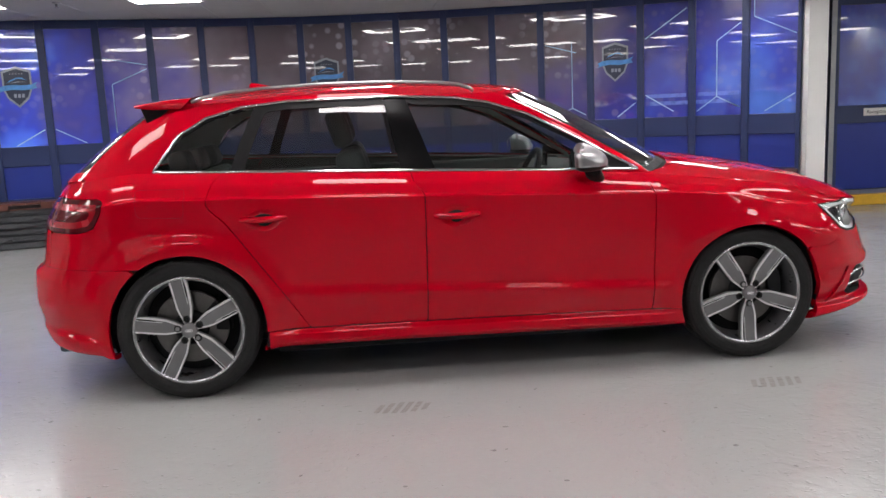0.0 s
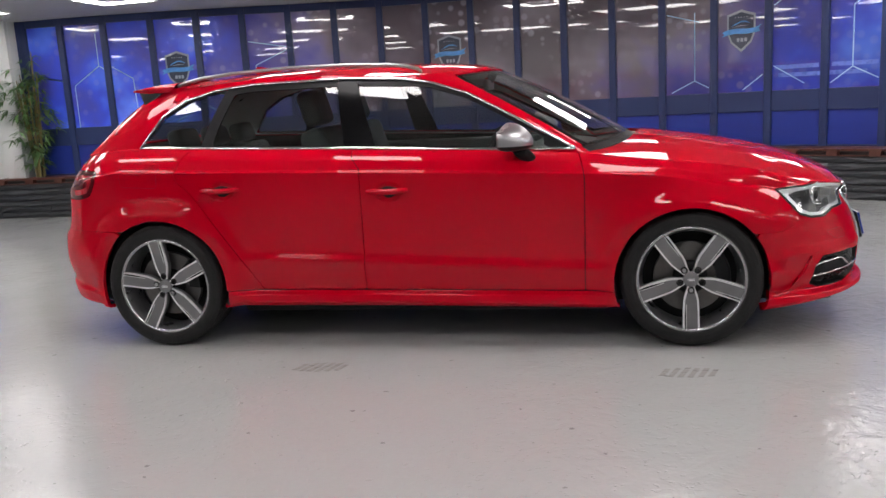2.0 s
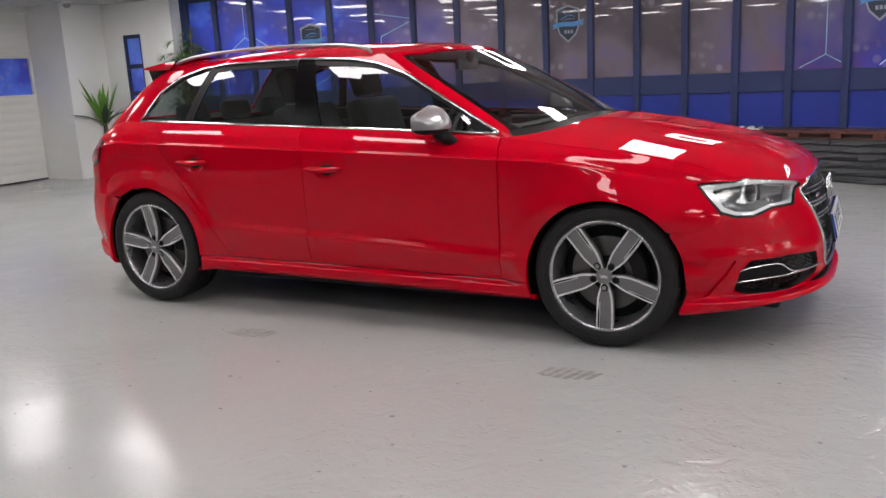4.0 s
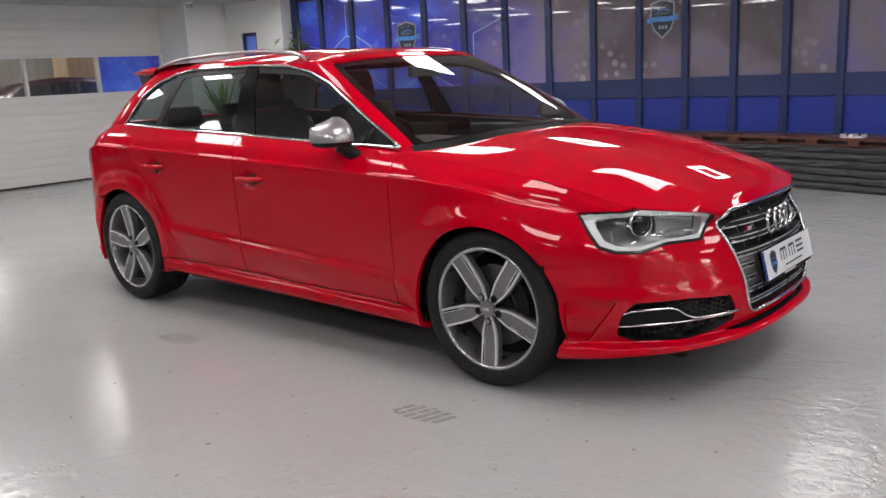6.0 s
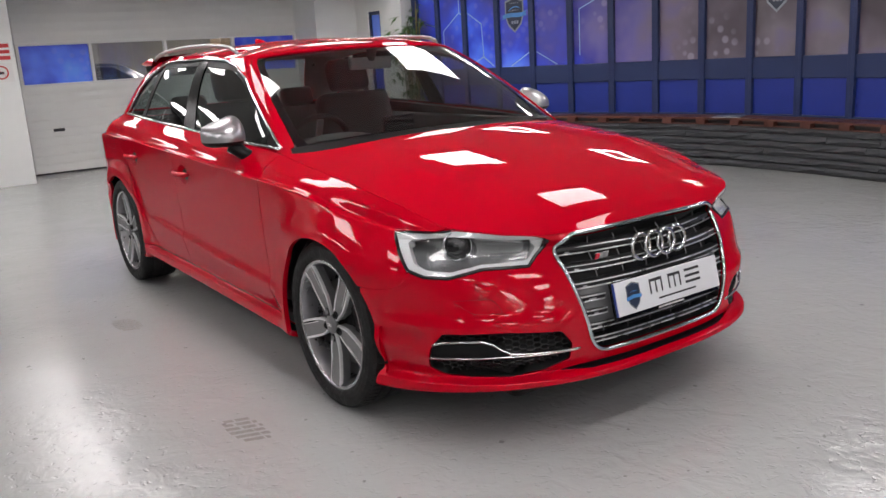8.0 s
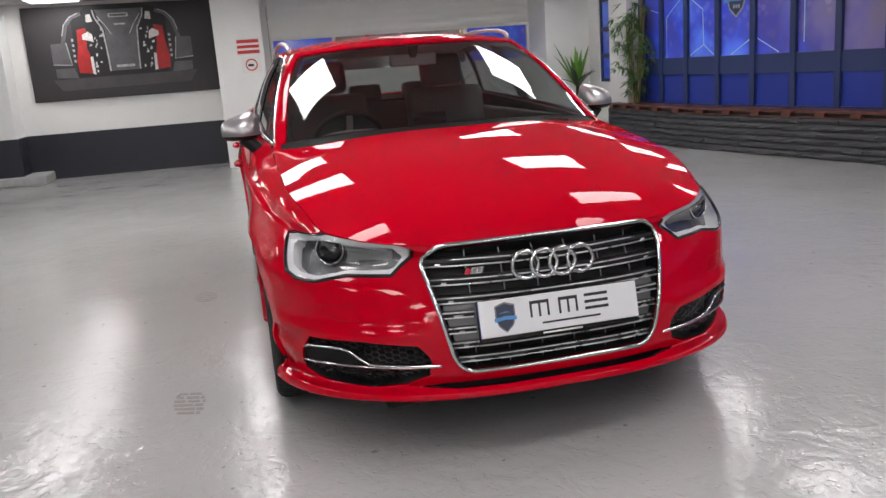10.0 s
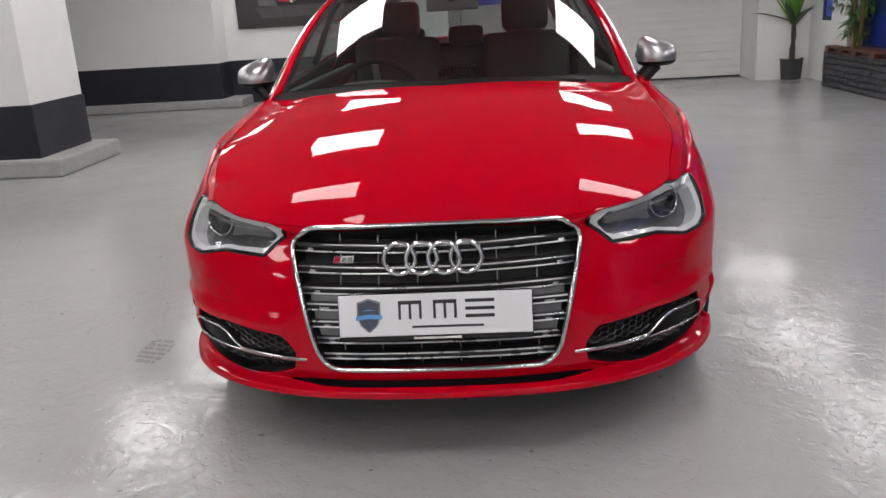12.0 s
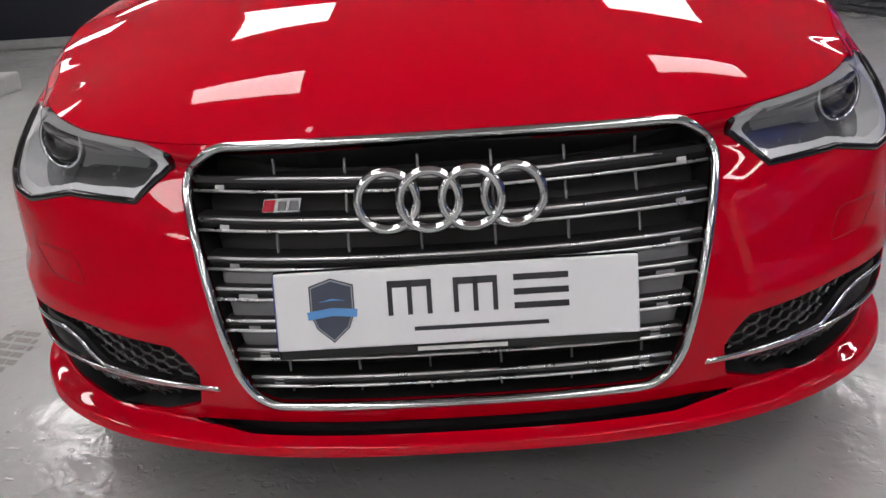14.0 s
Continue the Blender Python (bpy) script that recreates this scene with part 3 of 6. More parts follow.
bm = add_prism(bmesh.new(), [(p.x, p.y) for p in offset_line(line, 0.004)] + [(p.x, p.y) for p in offset_line(line, -0.03)[::-1]], ST - 0.072, ST - 0.062)
part("deck_rail", bm, M_DECK, stage)
part("deck_underlay", add_prism(bmesh.new(), [(p.x, p.y) for p in offset_line(line, -0.05)] + [(p.x, p.y) for p in back[::-1]], ST - 0.066, ST - 0.03), M_DARK, stage)

t = thing("clipboard", pose(-1.22, 4.98, ST + 0.001, 0, 0, 20), "small silver tablet lying on the timber deck", "tablet")
part("slab", box(-0.14, 0.14, -0.09, 0.09, 0, 0.012, 0.004), M_GREYM, t)
t = thing("paper_tray", pose(1.2, 4.72, ST + 0.001, 0, 0, -10), "small white plastic tray lying on the deck", "tray")
bm = add_box(bmesh.new(), -0.1, 0.1, -0.05, 0.05, 0, 0.008, 0.002)
add_box(bm, -0.1, -0.09, -0.05, 0.05, 0.008, 0.03)
add_box(bm, 0.09, 0.1, -0.05, 0.05, 0.008, 0.03)
add_box(bm, -0.02, 0.02, -0.05, 0.05, 0.008, 0.03)
part("shell", bm, M_WHITE, t)

# ---- reception door beside the column ----
CX, CY = EDGES[-1].x + 0.03, EDGES[-1].y
structure("column", box(CX, CX + 0.20, CY - 0.09, CY + 0.11, 0, CEIL), M_WALL, "slim white square column at the end of the office front", "column")
RY = 4.62
structure("wall_reception", add_box(add_box(bmesh.new(), CX + 0.1, CX + 0.35, RY, RY + 0.12, 0, CEIL), 5.9, 8.6, RY, RY + 0.12, 0, CEIL), M_NAVY, "navy wall round the reception door", "wall")
structure("wall_link", box(CX + 0.05, CX + 0.13, CY + 0.11, RY, 0, CEIL), M_NAVY, "navy return beside the column", "wall")
for k, (x0, x1) in enumerate(((CX + 0.35, CX + 0.80), (CX + 0.86, 5.9))):
    t = thing(f"door_{k + 1}", pose(0, 0, 0), "blue door with a printed glass pane and a reception plate", "door", kind="structure")
    bm = add_box(bmesh.new(), x0, x0 + 0.07, RY - 0.02, RY + 0.05, 0.12, CEIL - 0.01, 0.004)
    add_box(bm, x1 - 0.07, x1, RY - 0.02, RY + 0.05, 0.12, CEIL - 0.01, 0.004)
    add_box(bm, x0 + 0.07, x1 - 0.07, RY - 0.015, RY + 0.05, 0.88, 1.08, 0.004)
    add_box(bm, x0 + 0.07, x1 - 0.07, RY - 0.015, RY + 0.05, 2.2, CEIL - 0.01, 0.004)
    part("door_frame", bm, M_NAVY, t)
    part("lower_panel", box(x0 + 0.07, x1 - 0.07, RY, RY + 0.04, 0.12, 0.88), M_BLUE, t)
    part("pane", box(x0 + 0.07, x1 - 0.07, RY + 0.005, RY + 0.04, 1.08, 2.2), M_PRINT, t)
    sx = (x0 + x1) / 2 - (0 if k else 0.02)
    plate = part("sign_plate", box(sx - (0.16 if k else 0.1), sx + (0.16 if k else 0.1), RY - 0.022, RY - 0.015, 0.96, 1.045, 0.002), M_WHITE, t)
    if k:
        cu = bpy.data.curves.new("sign_text", "FONT")
        cu.body, cu.size, cu.align_x, cu.align_y = "Reception", 0.062, "CENTER", "CENTER"
        cu.extrude = 0.0006
        tx = new("sign_text", cu)
        tx.data.materials.append(M_TEXT)
        tx.matrix_world = pose(sx, RY - 0.0235, 1.002, 90, 0, 0)
        tx.parent = t
structure("door_post", box(CX + 0.80, CX + 0.86, RY - 0.07, RY + 0.05, 0.0, CEIL), M_GREYM, "grey steel post between the doors", "post")
structure("kerb", box(CX + 0.25, 8.6, 4.12, RY, 0, 0.11, 0.012), M_PLINTH, "grey concrete step below the reception door", "step")
structure("kerb_edge", box(CX + 0.25, 8.6, 4.10, 4.20, 0.0, 0.118, 0.012), M_YELLOW, "yellow painted kerb edge", "kerb")

# ---- pillars, plinths and dado on the white side ----


def pillar(name, x0, x1, y0, y1, dado, plinth, label):
    t = thing(name, pose(0, 0, 0), label, "pillar", kind="structure")
    part("shaft", box(x0, x1, y0, y1, 0, CEIL, 0.006), M_WALL, t)
    if dado:
        part("dado", box(x0 - 0.012, x1 + 0.012, y0 - 0.012, y1 + 0.012, 0.0, dado, 0.006), M_SKIRT, t, "dark navy painted band")
    if plinth:
        part("plinth", box(x0 - plinth[0], x1 + plinth[1], y0 - plinth[2], y1 + plinth[3], 0, plinth[4], 0.02), M_PLINTH, t, "grey concrete plinth")


pillar("pillar", -3.72, -2.78, -5.3, -3.84, 0.62, (0.12, 0.12, 0.1, 0.24, 0.155), "white painted pillar with a dark dado on a concrete plinth")
pillar("pillar", WX + 0.004, -7.62, -6.9, -3.73, 0.62, (0.0, 0.14, 0.0, 0.30, 0.12), "wide white pier with a dark dado on a concrete plinth")
pillar("pillar", WX + 0.004, -7.3, -1.05, -0.42, 0, None, "white painted pier beside the sectional door")


def wall_sign(y, z, w, h, bars, label):
    t = thing("wall_sign", pose(-7.3, y, z), label, "sign")
    part("plate", box(0.0, 0.006, -w / 2, w / 2, -h / 2, h / 2, 0.001), M_WHITE, t)
    bm = bmesh.new()
    for zz, hh, ww in bars:
        add_box(bm, 0.006, 0.008, -ww / 2, ww / 2, zz - hh / 2, zz + hh / 2)
    part("bars", bm, M_RED_SIGN, t)
    return t


wall_sign(-0.62, 1.60, 0.32, 0.22, ((0.07, 0.045, 0.29), (0.0, 0.04, 0.29), (-0.07, 0.045, 0.29)), "white sign with red bars on the pier")
t = wall_sign(-0.60, 1.36, 0.26, 0.22, (), "white sign with a red prohibition ring on the pier")
part("ring", add_lathe(bmesh.new(), [(0.08, 0.006), (0.08, 0.009), (0.064, 0.009), (0.064, 0.006)], 32, Matrix.Rotation(radians(90), 4, "Y"), True), M_RED_SIGN, t)
part("slash", add_tube(bmesh.new(), [(0.008, -0.05, 0.05), (0.008, 0.05, -0.05)], 0.008, 6, True, 0.2), M_RED_SIGN, t)
part("pictogram", box(0.006, 0.008, -0.045, 0.03, -0.02, 0.01), M_TEXT, t)

# framed canvas: a dark photograph of an engine bay, in plain shapes
cv = thing("canvas_picture", pose(WX + 0.004, -2.29, 1.06), "large dark canvas print with red and grey engine shapes", "picture")
M_CANVAS = mat("canvas_dark", (0.035, 0.032, 0.034), 0.55, var=0.3, scale=1.5, bump=0.1, bump_scale=300)
M_CV_GREY = mat("canvas_grey", (0.10, 0.10, 0.105), 0.5, var=0.3, scale=6)
M_CV_LIGHT = mat("canvas_silver", (0.38, 0.38, 0.39), 0.5, var=0.4, scale=30)
M_CV_RED = mat("canvas_red", (0.42, 0.02, 0.02), 0.5, var=0.3, scale=9)
part("canvas", box(0, 0.04, -1.23, 1.23, 0, 1.25, 0.006), M_CANVAS, cv)
LAYC = Matrix(((0, 0, 1, 0), (1, 0, 0, 0), (0, 1, 0, 0), (0, 0, 0, 1)))


def painted(name, pts, lift, material):
    """A flat printed shape on the canvas: y across from the middle, z up from its foot."""
    part(name, add_prism(bmesh.new(), pts, 0.0402 + lift, 0.0406 + lift, LAYC), material, cv)


def stroke(pts, wide):
    """The outline of a line of some width, drawn through points."""
    P_ = [Vector(p) for p in pts]
    lo_, hi_ = [], []
    for i, p in enumerate(P_):
        d = (P_[min(i + 1, len(P_) - 1)] - P_[max(i - 1, 0)]).normalized() * (wide / 2)
        lo_.append((p.x - d.y, p.y + d.x))
        hi_.append((p.x + d.y, p.y - d.x))
    return lo_ + hi_[::-1]


M_CV_SHADE = mat("canvas_shade", (0.060, 0.056, 0.058), 0.5, var=0.3, scale=4)
M_CV_WHITE = mat("canvas_white", (0.62, 0.61, 0.60), 0.5, var=0.25, scale=20)
M_CV_BLACK = mat("canvas_black", (0.012, 0.011, 0.012), 0.5, var=0.2, scale=9)
painted("floor_glow", [(-0.85, 0.13), (0.85, 0.15), (0.95, 0.30), (-0.95, 0.28)], 0.0, M_CV_SHADE)
painted("engine_shade", [(-0.62, 0.30), (0.58, 0.30), (0.62, 1.10), (0.40, 1.22), (-0.42, 1.22), (-0.62, 1.05)], 0.0006, M_CV_BLACK)
painted("cover", [(-0.20, 0.36), (0.20, 0.36), (0.22, 0.92), (0.32, 1.18), (-0.30, 1.18), (-0.20, 0.92)], 0.0012, M_CV_GREY)
for sg in (-1, 1):
    mir = (lambda pts, sg=sg: [(sg * x, z) for x, z in (pts if sg > 0 else pts[::-1])])
    painted("cover_edge", mir(stroke([(0.195, 0.36), (0.205, 0.62), (0.225, 0.92), (0.31, 1.08), (0.325, 1.18)], 0.020)), 0.0018, M_CV_LIGHT)
    painted("cover_fold", mir(stroke([(0.12, 0.85), (0.19, 0.98), (0.28, 1.10)], 0.012)), 0.0018, M_CV_LIGHT)
    painted("red_block", mir([(0.44, 0.34), (0.60, 0.36), (0.61, 0.52), (0.57, 0.74), (0.56, 0.93), (0.44, 0.95), (0.46, 0.70), (0.42, 0.52)]), 0.0018, M_CV_RED)
    painted("pipe", mir(stroke([(0.48, 1.14), (0.60, 1.10), (0.69, 1.00), (0.73, 0.86), (0.76, 0.76)], 0.050)), 0.0012, M_CV_GREY)
    painted("pipe_glint", mir(stroke([(0.52, 1.15), (0.63, 1.10), (0.715, 1.00), (0.755, 0.86)], 0.012)), 0.0018, M_CV_LIGHT)
    painted("side_box", mir([(0.68, 0.47), (0.92, 0.50), (0.92, 0.76), (0.72, 0.77)]), 0.0012, M_CV_GREY)
    painted("side_line", mir(stroke([(0.72, 0.77), (0.68, 0.47), (0.92, 0.49)], 0.014)), 0.0018, M_CV_LIGHT)
    painted("low_box", mir([(0.62, 0.29), (0.90, 0.31), (0.90, 0.43), (0.66, 0.43)]), 0.0006, M_CV_GREY)
    painted("intake_patch", mir([(0.36, 0.76), (0.50, 0.80), (0.50, 0.86), (0.42, 0.90), (0.37, 0.86)]), 0.0024, M_CV_WHITE)
    painted("block_strip", mir([(0.39, 0.33), (0.43, 0.34), (0.435, 0.56), (0.40, 0.57)]), 0.0024, M_CV_WHITE)
    painted("cap_patch", mir([(0.34, 1.03), (0.42, 1.02), (0.42, 1.12), (0.36, 1.13)]), 0.0018, M_CV_WHITE)
    for z in (0.50, 0.57, 0.64, 0.71, 0.78):
        painted("bracket", mir([(0.62, z), (0.65, z + 0.005), (0.645, z + 0.04), (0.615, z + 0.035)]), 0.0018, M_CV_LIGHT)
painted("emblem_bar", stroke([(-0.13, 1.10), (0.13, 1.10)], 0.055), 0.0024, M_CV_LIGHT)
painted("emblem_hollow", stroke([(-0.11, 1.10), (0.11, 1.10)], 0.028), 0.0030, M_CV_GREY)
painted("label_bar", stroke([(-0.07, 0.98), (0.08, 0.98)], 0.022), 0.0024, M_CV_LIGHT)
painted("label_bar", stroke([(-0.11, 0.42), (0.13, 0.42)], 0.034), 0.0024, M_CV_LIGHT)
r_ = random.Random(12)
for k in range(34):
    sg, x_, z_ = r_.choice((-1, 1)), r_.uniform(0.24, 0.42), r_.uniform(0.34, 1.05)
    w_, h_ = r_.uniform(0.008, 0.022), r_.uniform(0.008, 0.03)
    painted("fleck", [(sg * x_ - w_, z_ - h_), (sg * x_ + w_, z_ - h_ * 0.6), (sg * x_ + w_ * 0.7, z_ + h_), (sg * x_ - w_ * 0.8, z_ + h_ * 0.5)], 0.0018, M_CV_LIGHT if k % 3 else M_CV_WHITE)

# ceiling fittings
t = thing("dome_camera", pose(-7.2, 3.61, CEIL), "small white security camera on the ceiling", "camera")
part("base", add_lathe(bmesh.new(), [(0.0, 0.0), (0.06, 0.0), (0.06, -0.03), (0.0, -0.03)], 24), M_WHITE, t)
part("dome", add_lathe(bmesh.new(), [(0.05, -0.03), (0.048, -0.055), (0.03, -0.078), (0.0, -0.085)], 24), M_GREYM, t, smooth=True)


def sprinkler(x, y):
    t = thing("sprinkler", pose(x, y, CEIL), "small chrome sprinkler head on the ceiling", "sprinkler", "sprinklers")
    part("rose", add_lathe(bmesh.new(), [(0.0, 0), (0.04, 0), (0.03, -0.012), (0.012, -0.016), (0.012, -0.04), (0.0, -0.04)], 20), M_GREYM, t)
    part("deflector", add_lathe(bmesh.new(), [(0.0, -0.05), (0.025, -0.05), (0.025, -0.054), (0.0, -0.054)], 20), M_GREYM, t)
    bm = add_tube(bmesh.new(), [(0.012, 0, -0.04), (0.016, 0, -0.05)], 0.003, 6)
    part("arm", bm, M_GREYM, t)


for x, y in ((-3.2, 3.45), (-1.0, 1.0), (2.0, 2.4), (-5.2, 0.6)):
    sprinkler(x, y)


def ceiling_light(x, y, hollow):
    """A flush 600 mm LED panel; some have a dark middle with light only round the rim."""
    t = thing("ceiling_light", pose(x, y, CEIL), "square white LED panel lit on the ceiling" if not hollow else "square LED frame light with a plain middle", "ceiling light", "ceiling lights")
    bm = bmesh.new()
    for a, b, c, d in ((-0.31, 0.31, -0.31, -0.295), (-0.31, 0.31, 0.295, 0.31), (-0.31, -0.295, -0.295, 0.295), (0.295, 0.31, -0.295, 0.295)):
        add_box(bm, a, b, c, d, -0.022, -0.0005)
    part("frame", bm, M_WHITE, t)
    if hollow:
        bm = bmesh.new()
        for a, b, c, d in ((-0.294, 0.294, -0.294, -0.2), (-0.294, 0.294, 0.2, 0.294), (-0.294, -0.2, -0.2, 0.2), (0.2, 0.294, -0.2, 0.2)):
            add_box(bm, a, b, c, d, -0.015, -0.0005)
        part("diffuser", bm, M_LAMPH, t)
        part("middle", box(-0.199, 0.199, -0.199, 0.199, -0.012, -0.0005), M_WHITE, t)
    else:
        part("diffuser", box(-0.294, 0.294, -0.294, 0.294, -0.015, -0.0005), M_LAMP, t)


# the grid's end columns are added out of view to brighten both ends
for i in range(-1, 9):
    for j in range(5):
        x, y = -5.75 + 1.76 * i, 3.3 - 2.1 * j
        if x < 8.4 and not (j == 0 and x > 4.0) and not (j == 4 and i % 2) and (i >= 0 or j >= 3):
            ceiling_light(x, y, j == 0)


# ---- plants ----
def leaf_blade(bm, base, tip, width, droop, n=6, fold=0.25):
    """A long pointed leaf from base to tip, bowed by its weight."""
    base, tip = Vector(base), Vector(tip)
    d = tip - base
    side = d.cross(Vector((0, 0, 1)))
    if side.length < 1e-4:
        side = Vector((1, 0, 0))
    side.normalize()
    rows = []
    for k in range(n + 1):
        f = k / n
        p = base + d * f + Vector((0, 0, -droop * f * f))
        w = width * (0.35 + 2.6 * f * (1 - f)) * (1 - f ** 4) + 0.0005
        rows.append((bm.verts.new(p - side * w + Vector((0, 0, fold * w))), bm.verts.new(p), bm.verts.new(p + side * w + Vector((0, 0, fold * w)))))
    for a, b in zip(rows, rows[1:]):
        bm.faces.new((a[0], a[1], b[1], b[0]))
        bm.faces.new((a[1], a[2], b[2], b[1]))


def palm(x, y):
    t = thing("potted_palm", pose(x, y, 0), "small artificial palm with upright leaves in a grey pot", "plant")
    part("pot", add_lathe(bmesh.new(), [(0, 0), (0.125, 0), (0.145, 0.255), (0.152, 0.26), (0.152, 0.275), (0.138, 0.275), (0.132, 0.23), (0, 0.23)], 32), M_POT, t, smooth=False)
    part("trunk", add_tube(bmesh.new(), [(0, 0, 0.22), (0.01, 0, 0.40), (0.0, 0.01, 0.56), (0.015, 0, 0.72)], [0.045, 0.038, 0.034, 0.026], 10), M_TRUNK, t)
    r = random.Random(9)
    for k in range(24):
        low = k % 3 == 0
        a, lift = 2.4 * k + r.uniform(-0.4, 0.4), r.uniform(0.45, 0.8) if low else r.uniform(0.85, 1.45)
        ln = r.uniform(0.58, 0.72) if low else r.uniform(0.55, 0.86)
        d = Vector((math.cos(a) * math.cos(lift), math.sin(a) * math.cos(lift), math.sin(lift))) * ln
        d.y = min(d.y, 0.18)
        bm = bmesh.new()
        leaf_blade(bm, (0.01, 0, 0.66 + 0.07 * r.random()), Vector((0.01, 0, 0.70)) + d, 0.046 if low else 0.034, 0.16 * math.cos(lift))
        part("leaf", bm, M_LEAFD if low else M_LEAF, t)


palm(-7.4, 4.14)


def bamboo(x, y, z):
    t = thing("bamboo_plant", pose(x, y, z), "tall leafy artificial bamboo standing on the stage", "plant")
    r = random.Random(21)
    canes = []
    for k in range(9):
        a, rr = r.uniform(0, 6.28), r.uniform(0.01, 0.07)
        lean = Vector((math.cos(a), math.sin(a), 0)) * r.uniform(0.03, 0.12)
        h = r.uniform(0.95, 1.55)
        p0 = Vector((math.cos(a) * rr, math.sin(a) * rr, 0.0))
        canes.append((p0, lean, h))
        part("cane", add_tube(bmesh.new(), [p0 + lean * f + Vector((0, 0, h * f)) for f in (0, 0.33, 0.66, 1)], [0.014, 0.013, 0.010, 0.005], 7), M_CANE, t)
    bm = bmesh.new()
    for p0, lean, h in canes:
        for tuft in range(15):
            f = 0.10 + 0.90 * ((tuft + r.random()) / 15) ** 0.85
            a = r.uniform(0, 6.28)
            out = Vector((math.cos(a), math.sin(a), r.uniform(-0.1, 0.5))) * r.uniform(0.03, 0.21 if f > 0.35 else 0.11)
            c = p0 + lean * f + Vector((0, 0, h * f)) + out
            for leaf in range(9):
                b, lift = a + r.uniform(-1.5, 1.5), r.uniform(-0.6, 0.5)
                d = Vector((math.cos(b) * math.cos(lift), math.sin(b) * math.cos(lift), math.sin(lift))) * r.uniform(0.08, 0.16)
                leaf_blade(bm, c, c + d, 0.011, 0.035, 3)
    # leaves stay on the hall's side of the wall and under the ceiling
    for v in bm.verts:
        v.co.y = min(v.co.y, 0.14)
        v.co.z = min(v.co.z, CEIL - z - 0.02)
    tagged(part("foliage", bm, M_BAMBOO, t), kind="stuff")


bamboo(-5.93, 4.34, ST)

# ---- the car: materials ----
M_PAINT = mat("red_lacquer", (0.49, 0.0002, 0.0110), 0.5, coat=0.64, var=0.0, coat_rough=0.01)
M_PAINT.node_tree.nodes["Principled BSDF"].inputs["Specular IOR Level"].default_value = 0.0
M_CHROME = mat("chrome", (0.72, 0.73, 0.75), 0.12, metal=1.0, var=0.05, scale=20)
M_SLATLIP = mat("slat_chrome", (0.66, 0.67, 0.68), 0.28, metal=0.85, var=0.04, scale=20)
M_BLADE = mat("slat_grey", (0.018, 0.018, 0.019), 0.42, metal=0.3, var=0.06, scale=20)
M_DCHROME = mat("grille_chrome", (0.58, 0.59, 0.60), 0.10, metal=1.0, var=0.05, scale=20)
M_SATIN = mat("satin_silver", (0.40, 0.40, 0.41), 0.34, metal=0.9, var=0.06, scale=9)
M_MACHINED = mat("machined_alloy", (0.78, 0.78, 0.79), 0.45, metal=0.35, var=0.02, scale=30)
M_LIP = mat("rim_lip_alloy", (0.45, 0.45, 0.46), 0.25, metal=0.9, var=0.02, scale=6)
M_ANTHRA = mat("anthracite_alloy", (0.20, 0.20, 0.205), 0.36, metal=0.5, var=0.08, scale=20)
M_BARREL = mat("rim_barrel", (0.30, 0.30, 0.31), 0.3, metal=0.8, var=0.1, scale=20)
M_RUBBER = mat("tyre_rubber", (0.016, 0.016, 0.0165), 0.7, var=0.2, scale=25, bump=0.3, bump_scale=90)
M_BLACK = mat("gloss_black", (0.006, 0.006, 0.007), 0.06, coat=0.0, var=0.05)
M_TRIM = mat("black_trim", (0.011, 0.011, 0.012), 0.5, var=0.12, scale=30, bump=0.08, bump_scale=200)
M_POST = mat("post_black", (0.004, 0.004, 0.0045), 0.2, var=0.05)
for m, spec in ((M_RUBBER, 0.25), (M_TRIM, 0.14), (M_MARK, 0.14), (M_POST, 0.08)):
    m.node_tree.nodes["Principled BSDF"].inputs["Specular IOR Level"].default_value = spec
M_COMB = mat("comb_plastic", (0.022, 0.022, 0.024), 0.28, var=0.05)
M_HOLE = mat("intake_black", (0.004, 0.004, 0.0042), 0.6, var=0.1)
M_GREYP = mat("grey_plastic", (0.19, 0.192, 0.198), 0.45, metal=0.2, var=0.06, scale=20)
M_SEAT = mat("seat_leather", (0.022, 0.025, 0.025), 0.55, var=0.2, scale=14, bump=0.15, bump_scale=120)
M_INNER = mat("cabin_plastic", (0.046, 0.053, 0.051), 0.6, var=0.15, scale=20, bump=0.1, bump_scale=200)
M_DASH = mat("dashboard_plastic", (0.10, 0.102, 0.10), 0.6, var=0.12, scale=20, bump=0.1, bump_scale=200)
M_LINING = mat("roof_lining", (0.32, 0.34, 0.33), 0.85, var=0.08, scale=40)
M_SCREEN = glass("windscreen_glass", (0.66, 0.70, 0.69), ior=1.5)
M_SIDEGL = glass("side_glass", (0.62, 0.69, 0.68), ior=1.5)
M_REARGL = glass("rear_glass", (0.53, 0.60, 0.59), ior=1.5)
M_LENS = glass("lamp_glass", (0.97, 0.98, 0.98), ior=1.45)
M_LAMPTRIM = mat("lamp_trim_silver", (0.50, 0.51, 0.52), 0.35, metal=0.2, var=0.06, scale=20)
M_DRL = mat("lamp_white", (0.74, 0.75, 0.77), 0.3, metal=0.0, var=0.04, scale=30)
M_LAMPIN = mat("lamp_inner", (0.15, 0.152, 0.158), 0.25, metal=0.6, var=0.1, scale=30)
M_TAIL = mat("tail_lamp_red", (0.34, 0.003, 0.012), 0.25, coat=0.35, var=0.2, scale=12)
M_TAILD = mat("tail_lamp_dark", (0.085, 0.002, 0.005), 0.06, coat=0.0, var=0.1)
M_DISC = mat("brake_disc", (0.13, 0.125, 0.12), 0.35, metal=0.8, var=0.15, scale=30)
